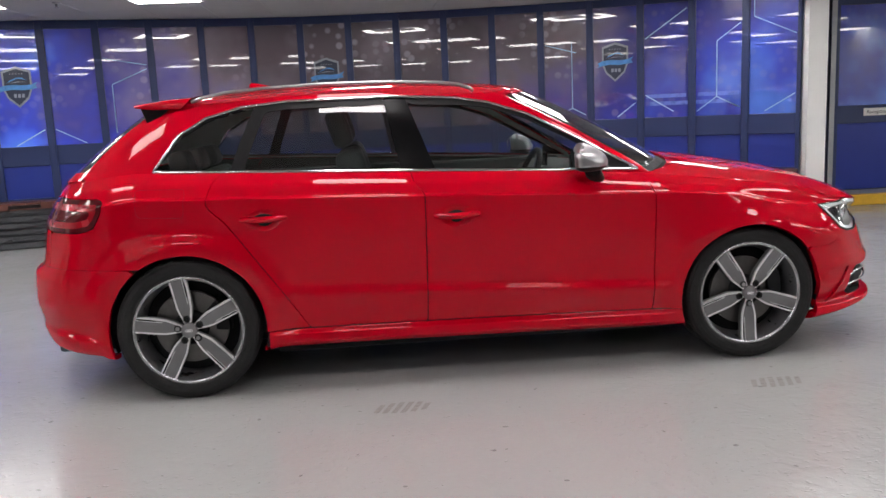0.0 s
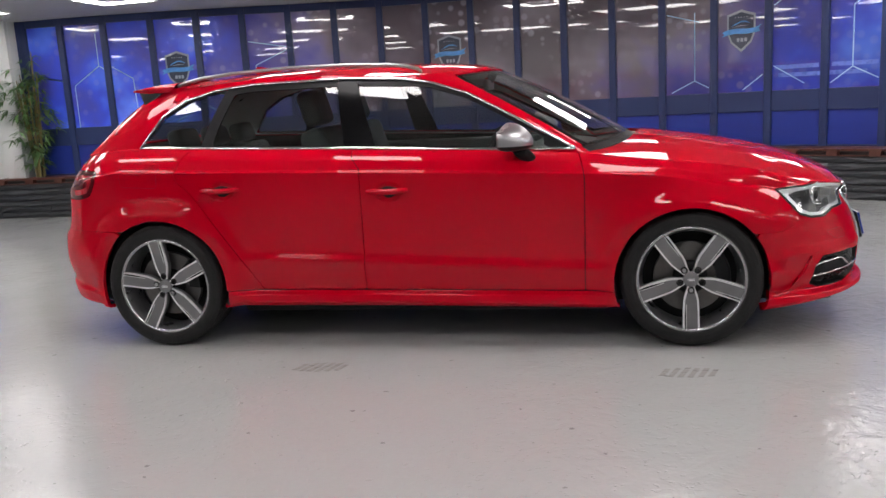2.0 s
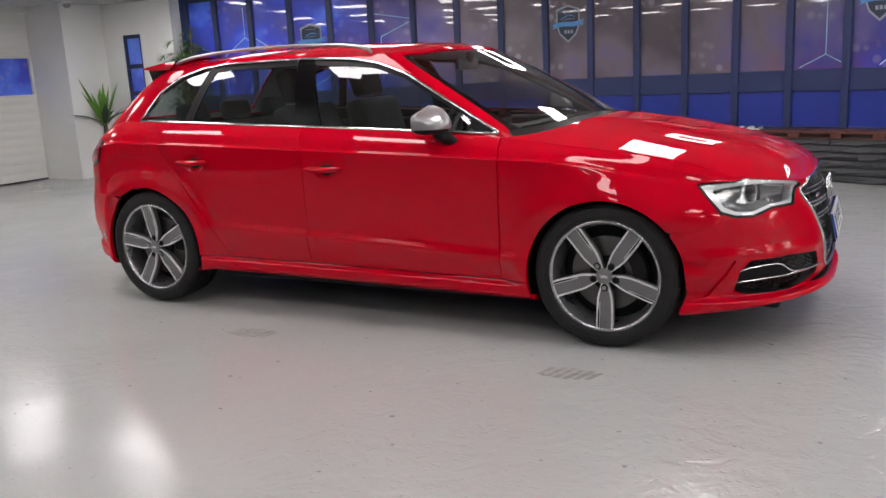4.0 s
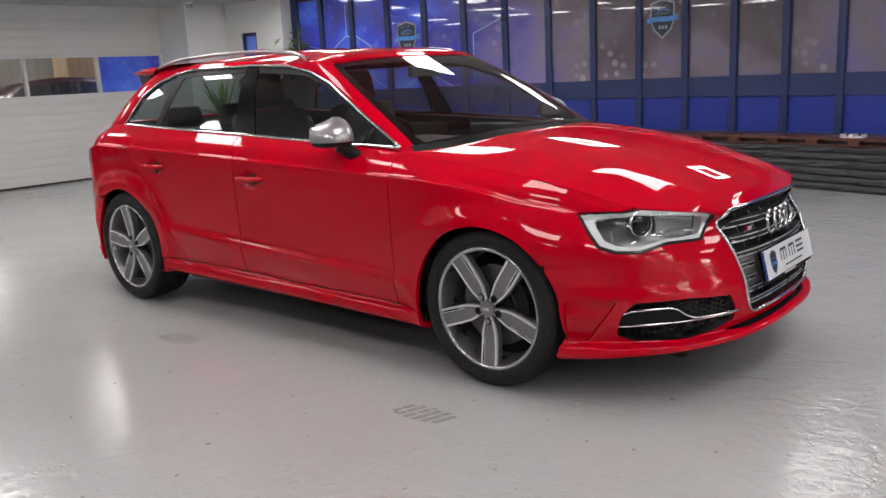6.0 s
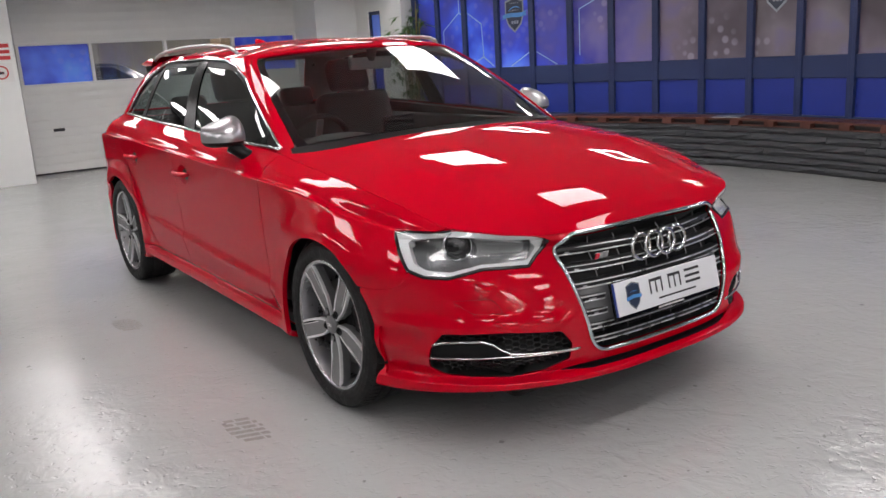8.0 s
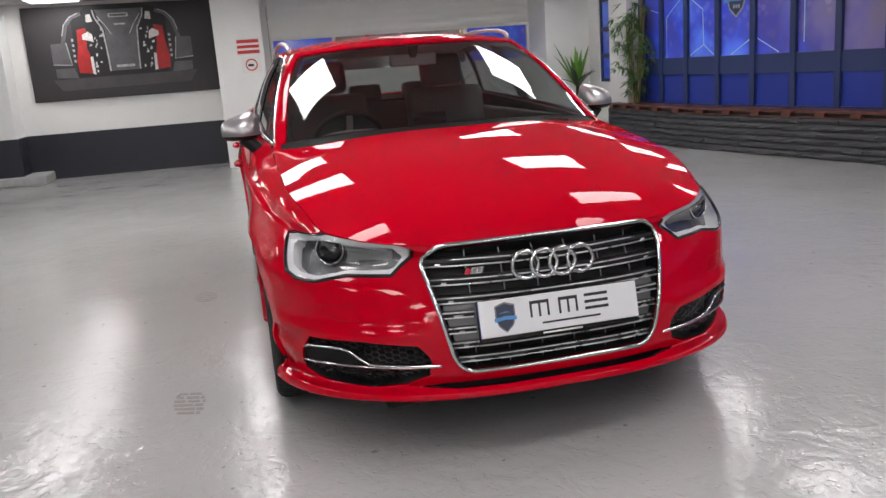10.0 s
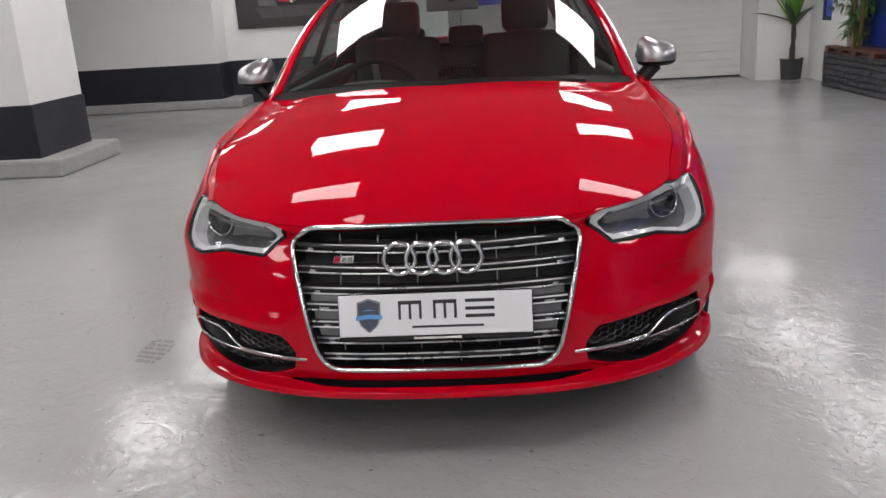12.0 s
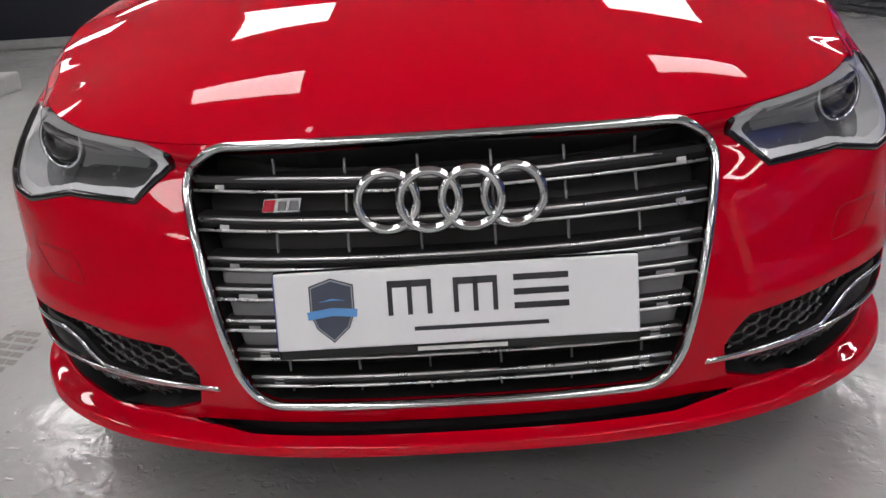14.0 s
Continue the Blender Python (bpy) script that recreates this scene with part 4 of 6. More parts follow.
M_PLATEW = mat("plate_white", (0.72, 0.73, 0.75), 0.3, coat=0.4, var=0.02)
M_PLATEB = mat("plate_blue", (0.02, 0.05, 0.30), 0.3, coat=0.4, var=0.02)
M_REDB = mat("badge_red", (0.45, 0.01, 0.03), 0.25, coat=0.5, var=0.05)


# ---- the car: surface arithmetic ----
class Curve:
    """A smooth, never overshooting curve through (x, y) pairs."""

    def __init__(self, *pts):
        self.x, self.y = (np.array(c, float) for c in zip(*pts))
        h, d = np.diff(self.x), np.diff(self.y) / np.diff(self.x)
        m = np.concatenate([[d[0]], np.where(d[:-1] * d[1:] > 0, 2 * d[:-1] * d[1:] / np.where(np.abs(d[:-1] + d[1:]) < 1e-12, 1, d[:-1] + d[1:]), 0), [d[-1]]])
        self.h, self.m = h, m

    def __call__(self, x):
        x = np.clip(np.asarray(x, float), self.x[0], self.x[-1])
        i = np.clip(np.searchsorted(self.x, x, side="right") - 1, 0, len(self.h) - 1)
        h, t = self.h[i], (x - self.x[i]) / self.h[i]
        return (2 * t**3 - 3 * t**2 + 1) * self.y[i] + (t**3 - 2 * t**2 + t) * h * self.m[i] + (3 * t**2 - 2 * t**3) * self.y[i + 1] + (t**3 - t**2) * h * self.m[i + 1]


def smooth01(t):
    t = np.clip(t, 0, 1)
    return t * t * (3 - 2 * t)


XF, XR = 1.45, -1.50  # where the flanks begin to turn into the nose and the tail
# rows of the flank from the bottom edge to the belt: height and half-width, at the middle of the car
SILL = Curve((-2.0, 0.196), (-0.95, 0.198), (0.95, 0.178), (1.25, 0.165), (1.45, 0.152))
BELT = Curve((-2.0, 1.045), (-1.43, 1.025), (-0.28, 0.978), (0.55, 0.938), (0.80, 0.918), (1.05, 0.886), (1.25, 0.862), (1.45, 0.836))
CREASE = Curve((-2.0, 0.93), (-1.14, 0.905), (-0.21, 0.872), (0.82, 0.829), (1.1, 0.816), (1.21, 0.804), (1.35, 0.776), (1.45, 0.752))
SHOULDER = Curve((-2.0, 0.8915), (0.6, 0.8915), (1.0, 0.885), (1.2, 0.868), (1.35, 0.848), (1.45, 0.832))
LOWCR = Curve((-2.0, 0.48), (-0.78, 0.452), (0.84, 0.383), (1.45, 0.36))
TOPW = Curve((-1.6, 0.742), (-1.2, 0.775), (-0.5, 0.792), (0.4, 0.788), (0.75, 0.765), (1.0, 0.764), (1.2, 0.764), (1.45, 0.757))
BULGE = Curve((-1.6, 0.004), (-1.3, 0.006), (-0.9, 0.0), (0.9, 0.0), (1.3, 0.004), (1.45, 0.0))


def rows_at(x):
    """Heights and half-widths of the twelve rows of the flank at x (arrays)."""
    b, c, l, t = SILL(x), CREASE(x), LOWCR(x), BELT(x)
    c = np.minimum(c, t - 0.034)
    z = [b, b + 0.012, b + 0.042, b + 0.072, b + 0.100, l, l + 0.050, c - 0.16, c, c + 0.009, c + 0.55 * (t - c), t]
    tw = TOPW(x)
    w = [0.79, 0.846, 0.882, 0.878, 0.855, 0.883, 0.869, 0.886, SHOULDER(x), SHOULDER(x) - 0.0155, SHOULDER(x) - 0.0155 - 0.32 * (SHOULDER(x) - 0.0155 - tw), tw]
    fade = smooth01((x + 1.0) / 0.45)
    w[5], w[6] = 0.879 + 0.005 * fade, 0.880 - 0.006 * fade
    w = [v + (BULGE(x) if 5 <= i <= 8 else 0) + 0 * x for i, v in enumerate(w)]
    return np.array(z), np.array(w)


NOSE_Z = (0.206, 0.213, 0.226, 0.238, 0.254, 0.300, 0.405, 0.560, 0.630, 0.646, 0.668, 0.690)
NOSE_X = (2.128, 2.182, 2.199, 2.197, 2.159, 2.172, 2.174, 2.156, 2.128, 2.120, 2.108, 2.085)
NOSE_P = (0.72, 0.72, 0.72, 0.72, 0.74, 0.72, 0.68, 0.84, 0.95, 0.85, 0.66, 0.50)  # squareness of the plan, row by row
NOSE_Q = (2.2, 2.2, 2.2, 2.2, 2.15, 2.1, 2.0, 1.9, 1.85, 1.8, 1.8, 1.8)
TAIL_Z = (0.205, 0.215, 0.245, 0.300, 0.345, 0.440, 0.565, 0.612, 0.800, 0.850, 0.920, 0.985)
TAIL_X = (-2.06, -2.10, -2.13, -2.155, -2.165, -2.178, -2.168, -2.118, -2.075, -2.055, -2.015, -1.975)
NR, NS, NF, SUB = 30, 210, 104, 10


def lower_grid():
    """The flank, nose and tail of one side: points [u, v] and their unrolled chart (h, z)."""
    th_r = np.linspace(0, math.pi / 2, NR, endpoint=False)
    xs = np.linspace(XR, XF, NS)
    th_f = np.linspace(math.pi / 2, 0, NF + 1)[1:]
    X, S, Z, H = [], [], [], []
    z0, w0 = rows_at(np.array([XR]))
    for th in th_r:
        k = math.cos(th)
        g = smooth01(np.array(k * 1.05)) ** 0.8
        zz = z0[:, 0] * (1 - g) + np.array(TAIL_Z) * g
        L = XR - np.array(TAIL_X)
        X.append(XR - L * k ** (2 / 2.3))
        S.append(w0[:, 0] * math.sin(th) ** (2 / 2.6))
        Z.append(zz)
    zs, ws = rows_at(xs)
    for i in range(NS):
        X.append(np.full(12, xs[i]))
        S.append(ws[:, i])
        Z.append(zs[:, i])
    z1, w1 = rows_at(np.array([XF]))
    bend = (w1 - rows_at(np.array([XF - 0.01]))[1])[:, 0] / 0.01  # the flank's taper runs on into the nose
    top = Curve((1.45, 0.836), (1.532, 0.821), (1.659, 0.792), (1.751, 0.760), (1.82, 0.739), (1.93, 0.723), (2.0, 0.708), (2.05, 0.694), (2.085, 0.690))
    for th in th_f:
        k = max(0.0, math.cos(th))
        g = smooth01(np.array(k))
        q = np.array(NOSE_Q)
        xx = XF + (np.array(NOSE_X) - XF) * k ** (2 / q)
        pp = np.array(NOSE_P)
        pp[7] = 0.50 + 0.40 * k
        pp[8:11] = np.array((0.30, 0.30, 0.40)) + np.array((0.72, 0.62, 0.29)) * k
        ss = w1[:, 0] * np.maximum(0.0, math.sin(th)) ** pp + bend * (xx - XF) * (1 - k)
        zz = z1[:, 0] * (1 - g) + np.array(NOSE_Z) * g
        zt = top(xx[-1])
        zz[8:] = zt + (z1[8:, 0] - z1[-1, 0]) * (1 - g) + np.array((-0.06, -0.044, -0.022, 0.0)) * g
        zz[-1] = zt
        X.append(xx)
        S.append(ss)
        Z.append(zz)
    X, S, Z = np.array(X), np.array(S), np.array(Z)
    # chart: run along the eighth row
    step = np.hypot(np.diff(X[:, 7]), np.diff(S[:, 7]))
    run = np.concatenate([[0], np.cumsum(step)])
    H = run - run[NR] + XR
    # finer rows
    r = np.linspace(0, 11, 11 * SUB + 1)
    fine = [np.array([Curve(*zip(range(12), row))(r) for row in A]) for A in (X, S, Z)]
    return fine[0], fine[1], fine[2], np.repeat(H[:, None], len(r), 1)


class Sheet:
    """A sheet of the body of one side, as points with chart values, cut by functions of them."""

    def __init__(self, X, S, Z, H, V=None):
        self.shape = X.shape
        self.p = np.stack([X.ravel(), -S.ravel(), Z.ravel()], 1)
        self.h = H.ravel()
        self.v = V.ravel() if V is not None else np.zeros(X.size)
        n, m = X.shape
        i = np.arange(n * m).reshape(n, m)
        self.f = np.stack([i[:-1, :-1], i[1:, :-1], i[1:, 1:], i[:-1, 1:]], -1).reshape(-1, 4)
        P = self.p.reshape(n, m, 3)
        du = np.gradient(P, axis=0)
        dv = np.gradient(P, axis=1)
        nn = np.cross(du, dv)
        ln = np.linalg.norm(nn, axis=2, keepdims=True)
        self.n = (nn / np.where(ln < 1e-9, 1, ln)).reshape(-1, 3)

    def cut(self, f, inset=0.0):
        """The part of the sheet where f > 0, sunk by inset: points, normals and faces."""
        pts = self.p - inset * self.n
        new_p, new_n, faces, index, edge = [], [], [], {}, {}
        fv = f[self.f]
        allin = (fv > 0).all(1)
        some = (fv > 0).any(1) & ~allin

        def use(i):
            if i not in index:
                index[i] = len(new_p)
                new_p.append(pts[i])
                new_n.append(self.n[i])
            return index[i]

        def mid(i, j):
            key = (min(i, j), max(i, j))
            if key not in edge:
                a, b = key
                t = f[a] / (f[a] - f[b])
                edge[key] = len(new_p)
                new_p.append(pts[a] * (1 - t) + pts[b] * t)
                new_n.append(self.n[a] * (1 - t) + self.n[b] * t)
            return edge[key]

        for q in self.f[allin]:
            faces.append([use(i) for i in q])
        for q in self.f[some]:
            poly = []
            for a, b in zip(q, np.roll(q, -1)):
                if f[a] > 0:
                    poly.append(use(a))
                if (f[a] > 0) != (f[b] > 0):
                    poly.append(mid(a, b))
            if len(poly) >= 3:
                faces.append(poly)
        return np.array(new_p), np.array(new_n), faces

    def at(self, h, z, out=0.0):
        """The place of the chart point (h, z), out metres off the sheet."""
        n, m = self.shape
        P, N, col = self.p.reshape(n, m, 3), self.n.reshape(n, m, 3), self.h.reshape(n, m)[:, 0]
        k = int(np.clip(np.searchsorted(col, h) - 1, 0, n - 2))
        t = (h - col[k]) / (col[k + 1] - col[k])
        pq = [[np.interp(z, P[c, :, 2], A[c, :, a]) for a in range(3)] for c in (k, k + 1) for A in (P, N)]
        p = np.array(pq[0]) * (1 - t) + np.array(pq[2]) * t
        q = np.array(pq[1]) * (1 - t) + np.array(pq[3]) * t
        return Vector(p + out * q)


def inside(poly, x, y):
    """Signed distance to a closed outline: positive inside."""
    pts = np.array(poly, float)
    best = np.full(np.shape(x), 1e9)
    odd = np.zeros(np.shape(x), bool)
    for (x0, y0), (x1, y1) in zip(pts, np.roll(pts, -1, 0)):
        dx, dy = x1 - x0, y1 - y0
        t = np.clip(((x - x0) * dx + (y - y0) * dy) / (dx * dx + dy * dy + 1e-12), 0, 1)
        best = np.minimum(best, np.hypot(x - x0 - t * dx, y - y0 - t * dy))
        if y0 != y1:
            odd ^= ((y0 > y) != (y1 > y)) & (x < (x1 - x0) * (y - y0) / (y1 - y0) + x0)
    return np.where(odd, best, -best)


def round_poly(pts, r=0.02, n=4):
    """The outline with its corners rounded off."""
    out = []
    P = [Vector(p) for p in pts]
    for i, p in enumerate(P):
        a, b = P[i - 1] - p, P[(i + 1) % len(P)] - p
        ra = min(r, a.length * 0.45, b.length * 0.45)
        s, e = p + a.normalized() * ra, p + b.normalized() * ra
        for k in range(n + 1):
            t = k / n
            out.append(tuple((1 - t) ** 2 * s + 2 * t * (1 - t) * p + t * t * e))
    return out


def sheet_bm(cuts, flange=0.012, flip=False):
    """A bmesh of cut sheets with their rims turned inwards; flip lays it on the other side, None on both."""
    bm = bmesh.new()
    for sign in ((1,) if flip is False else (-1,) if flip is True else (1, -1)):
        for pts, nor, faces in cuts:
            vs = [bm.verts.new((p[0], p[1] * sign, p[2])) for p in pts]
            vn = {v: Vector((n[0], n[1] * sign, n[2])) for v, n in zip(vs, nor)}
            made = []
            for f in faces:
                loop = [vs[i] for i in (f if sign > 0 else f[::-1])]
                if len(set(loop)) > 2:
                    try:
                        made.append(bm.faces.new(loop))
                    except ValueError:
                        pass
            if flange:
                rim = [e for f in made for e in f.edges if len(e.link_faces) == 1 and not all(abs(v.co.y) < 0.0015 for v in e.verts)]
                r = bmesh.ops.extrude_edge_only(bm, edges=list(dict.fromkeys(rim)))
                for g in r["geom"]:
                    if isinstance(g, bmesh.types.BMVert):
                        src = next((e.other_vert(g) for e in g.link_edges if e.other_vert(g) in vn), None)
                        if src:
                            g.co -= vn[src] * flange
    bmesh.ops.remove_doubles(bm, verts=bm.verts[:], dist=0.0006)
    bmesh.ops.recalc_face_normals(bm, faces=bm.faces[:])
    return bm


car = thing("hatchback_car", pose(0, 0, 0), "glossy red five-door sport hatchback with silver mirrors and large alloy wheels", "car")


def panel(name, cuts, material, parent=None, flange=0.012, label="", single=False):
    """Body panels for both sides, or one across the middle."""
    made = []
    for flip in ((None,) if single else (False, True)):
        ob = part(name, sheet_bm(cuts, flange, flip), material, parent or car, label)
        me = ob.data
        me.polygons.foreach_set("use_smooth", [True] * len(me.polygons))
        me.set_sharp_from_angle(angle=radians(38))
        made.append(ob)
    return made


def flared():
    """The flank with its wheel arches drawn out a little."""
    X, S, Z, H = lower_grid()
    d = np.hypot(X - 1.3155, Z - 0.312)
    S = S + np.where(S > 0.6, np.where(X > 1.35, 0.016 - 0.009 * smooth01((X - 1.35) / 0.2), 0.016) * smooth01((0.49 - d) / 0.12) * smooth01((0.79 - Z) / 0.14) * smooth01((Z - 0.22) / 0.1), 0)
    d = np.hypot(X + 1.3155, Z - 0.318)
    S = S + np.where(S > 0.6, 0.023 * smooth01((0.50 - d) / 0.115) * smooth01((0.81 - Z) / 0.11) * smooth01((Z - 0.22) / 0.1), 0)
    # the lips of the arches stand in one upright plane
    for cx_, cz_, side, w_ in ((1.3155, 0.312, -1, 0.887), (-1.3155, 0.318, 1, 0.892), (-1.3155, 0.318, -1, 0.885)):
        d = np.hypot(X - cx_, Z - cz_)
        k = smooth01((0.43 - d) / 0.075) * smooth01((Z - 0.19) / 0.025) * smooth01((0.62 - Z) / 0.10) * ((X - cx_) * side > 0)
        S = np.where(S > 0.6, S + (w_ - S) * k, S)
    # a ledge runs round the bumper over the intakes
    a = 0.009 * smooth01((0.460 - Z) / 0.028) * smooth01((Z - 0.355) / 0.07) * smooth01((X - 1.66) / 0.10) * smooth01((S - 0.37) / 0.08)
    # the corners of the nose are drawn out
    a = a + 0.010 * smooth01((X - 1.56) / 0.18) * smooth01((2.06 - X) / 0.16) * smooth01((Z - 0.27) / 0.12) * smooth01((0.80 - Z) / 0.12)
    a = a + 0.022 * smooth01((Z - 0.62) / 0.07) * smooth01((X - 1.72) / 0.14) * smooth01((2.07 - X) / 0.10)
    n = np.hypot(X - 1.25, S)
    return X + a * (X - 1.25) / n, S + a * S / n, Z, H


LOW = Sheet(*flared())
lx, ly, lz, lh = LOW.p[:, 0], -LOW.p[:, 1], LOW.p[:, 2], LOW.h

# outlines in the chart
ARCH = np.minimum(np.hypot(lx - 1.3155, lz - 0.312) - 0.345, np.hypot(lx + 1.3155, lz - 0.318) - 0.348)
ARCH = np.where(ly > 0.5, ARCH, 1.0)
HEADL = round_poly([(1.703, 0.717), (1.752, 0.662), (1.803, 0.606), (1.862, 0.587), (1.942, 0.582), (2.042, 0.605), (2.186, 0.603), (2.197, 0.634), (2.210, 0.651), (2.263, 0.667), (2.345, 0.680), (2.345, 0.720), (2.20, 0.735), (2.03, 0.740), (1.94, 0.731), (1.87, 0.722)], 0.008)
FOG = round_poly([(1.850, 0.350), (1.903, 0.403), (2.13, 0.406), (2.350, 0.392), (2.385, 0.345), (2.365, 0.295), (2.26, 0.262), (2.13, 0.252), (1.880, 0.256), (1.828, 0.277)], 0.007)
GRILLE = [(0.0, 0.690), (0.345, 0.684), (0.388, 0.655), (0.400, 0.625), (0.335, 0.350), (0.315, 0.316), (0.285, 0.302), (0.0, 0.302)]
GRILLE = [(x, z) for x, z in GRILLE] + [(-0.5, 0.302), (-0.5, 0.690)]
SLOT = [(0.0, 0.248), (0.33, 0.248), (0.43, 0.2535), (0.36, 0.260), (0.0, 0.260), (-0.5, 0.260), (-0.5, 0.248)]
f_head, f_fog = inside(HEADL, lh, lz), inside(FOG, lh, lz)
f_grille = np.where(lx > 1.9, inside(GRILLE, ly, lz), -1.0)
f_air = inside(round_poly([(1.655, 0.404), (1.843, 0.412), (1.722, 0.256), (1.635, 0.232)], 0.012), lh, lz)
f_slot = np.where(lx > 1.9, inside(SLOT, ly, lz), -1.0)
TAILL = round_poly([(-1.665, 0.930), (-1.648, 0.885), (-1.695, 0.800), (-1.80, 0.782), (-2.3, 0.785), (-2.3, 0.93)], 0.02)
f_tail = inside(TAILL, lh, lz)
G = 0.0022  # half a shut line

# the door edges
R_EDGE = Curve((0.20, -0.72), (0.32, -0.79), (0.45, -0.87), (0.64, -1.00), (0.80, -1.115), (0.89, -1.19), (0.95, -1.175), (1.06, -1.10))(lz)
B_EDGE = Curve((0.2, -0.236), (0.6, -0.225), (0.87, -0.222), (0.95, -0.27), (1.1, -0.30))(lz)
F_EDGE = Curve((0.2, 0.835), (0.6, 0.842), (0.80, 0.845), (0.88, 0.83), (0.95, 0.80))(lz)
DOORB = SILL(lx) + 0.096  # foot of the doors
flank = (lh > XR - 0.2) & (ly > 0.5)
BUMP_TOP = Curve((1.40, 0.528), (1.66, 0.532), (1.77, 0.552), (1.806, 0.606))(lh)  # seam of wing and bumper
def oval(x0, x1, z):
    return (1 - np.hypot((lh - (x0 + x1) / 2) / 0.070, (lz - z) / 0.046)) * 0.03


CUP_R, CUP_F = oval(-1.045, -0.84, 0.806), oval(-0.185, 0.02, 0.776)
door_r = np.minimum.reduce([-CUP_R, lx - R_EDGE, B_EDGE - lx, lz - DOORB, ARCH - 0.012]) - G
door_f = np.minimum.reduce([-CUP_F, lx - B_EDGE, F_EDGE - lx, lz - DOORB]) - G
sill = np.minimum.reduce([DOORB - lz, lx + 0.96, 0.97 - lx, ARCH]) - G
wing = np.minimum.reduce([lx - F_EDGE, 1.93 - lh, ARCH, -f_head, np.maximum(lz - BUMP_TOP + 0.0019, 1.40 - lh), lz - DOORB + np.where(lx < 0.97, 0, 1)]) - G
bump_f = np.minimum.reduce([lh - 1.40, np.maximum(BUMP_TOP - lz + 0.0019, lh - 1.93), ARCH, -f_head, -f_fog, -f_grille, -f_slot, -f_air + G]) - G
RB = Curve((-2.6, 0.622), (-1.80, 0.618), (-1.60, 0.617), (-1.45, 0.616))(lh)
bump_r = np.minimum.reduce([-1.46 - lh, RB - lz + 0.0014, ARCH]) - G
quarter = np.minimum.reduce([R_EDGE - lx, lh + 2.02, np.maximum(lz - RB + 0.0014, lh + 1.465), ARCH, -f_tail, np.maximum(lz - DOORB, -0.97 - lx)]) - G
tailgate = np.minimum.reduce([-2.02 - lh, lz - RB + 0.0014, -f_tail]) - G

panel("rear_door", [LOW.cut(door_r)], M_PAINT)
DOORS_R = [o for o in car.children if o.name.startswith("rear_door")]
panel("front_door", [LOW.cut(door_f)], M_PAINT)
DOORS_F = [o for o in car.children if o.name.startswith("front_door")]
panel("side_skirt", [LOW.cut(sill)], M_PAINT, flange=0.02)
panel("front_wing", [LOW.cut(wing)], M_PAINT, flange=0.02)
panel("rear_quarter", [LOW.cut(quarter)], M_PAINT, flange=0.02)
panel("front_bumper", [LOW.cut(bump_f)], M_PAINT, flange=0.03, single=True)
panel("rear_bumper", [LOW.cut(bump_r)], M_PAINT, flange=0.02, single=True)
panel("tailgate", [LOW.cut(tailgate)], M_PAINT, flange=0.012, single=True)
shell = np.minimum.reduce([ARCH - 0.004, -f_head, -f_fog, -f_grille, -f_slot])
panel("inner_shell", [LOW.cut(shell, 0.014)], M_TRIM, flange=0.0, single=True)

# ---- bonnet ----
NB = 60
top_i = np.arange(len(LOW.p)).reshape(LOW.shape)[:, -1]
E = LOW.p[top_i]
bonnet_u = np.where(E[:, 0] > 0.80)[0]
bonnet_u = bonnet_u[bonnet_u > NR + 20]
HOODC = Curve((0.95, 0.975), (1.12, 0.967), (1.33, 0.941), (1.63, 0.886), (1.80, 0.845), (1.93, 0.800), (2.0, 0.767), (2.05, 0.733), (2.085, 0.690))
REARX = Curve((0.0, 1.115), (0.4, 1.06), (0.6, 0.985), (0.72, 0.875), (0.77, 0.80))
e = E[bonnet_u]
a = np.linspace(0, 1, len(bonnet_u))
side_n = int(np.argmax(e[:, 0] >= XF))
cx = Curve((0, 1.02), (float(a[side_n]) * 0.5, 1.27), (float(a[side_n]), 1.52), (1, 1.93))(a)
w = np.linspace(0, 1, NB)
bx = e[:, None, 0] * (1 - w) + cx[:, None] * w
bs = -e[:, None, 1] * (1 - w)
order = np.argsort(e[:, 0])
edge_s = np.interp(bx, e[order, 0], -e[order, 1])
edge_z = np.interp(bx, e[order, 0], e[order, 2])
bz = HOODC(bx) - (HOODC(bx) - edge_z) * np.clip(bs / np.maximum(edge_s, 1e-4), 0, 1) ** 2.7
bz[:, 0] = e[:, 2]
# a crease runs back from each corner of the grille
fold = Curve((0.9, 0.68), (1.27, 0.605), (1.75, 0.472), (1.935, 0.416), (2.04, 0.373), (2.1, 0.355))(bx)
bz += 0.0026 * np.exp((0.012 - np.hypot(bs - fold, 0.012)) / 0.07) * smooth01((2.09 - bx) / 0.10) * smooth01((bx - 1.0) / 0.5)
HOOD = Sheet(bx, bs, bz, np.repeat(a[:, None], NB, 1), np.repeat(w[None], len(a), 0))
hx, hy = HOOD.p[:, 0], -HOOD.p[:, 1]
rear_cut = hx - (REARX(hy))
panel("bonnet", [HOOD.cut(np.minimum(rear_cut, HOOD.v * 0.75 - 0.0030))], M_PAINT, flange=0.014, single=True)
panel("bonnet_frame", [HOOD.cut(rear_cut + 0.05, 0.016)], M_TRIM, flange=0.0, single=True)

# ---- cabin: pillars, glass and roof ----
NG, NW_ = 30, 22
GF, GR = 0.45, -1.45  # flank of the cabin at the belt
TF, TR = -0.12, -1.18  # and at the roof
NC, SCREEN_T = 80, 0.44  # columns from the doors to the middle of the windscreen, and where its edge lies


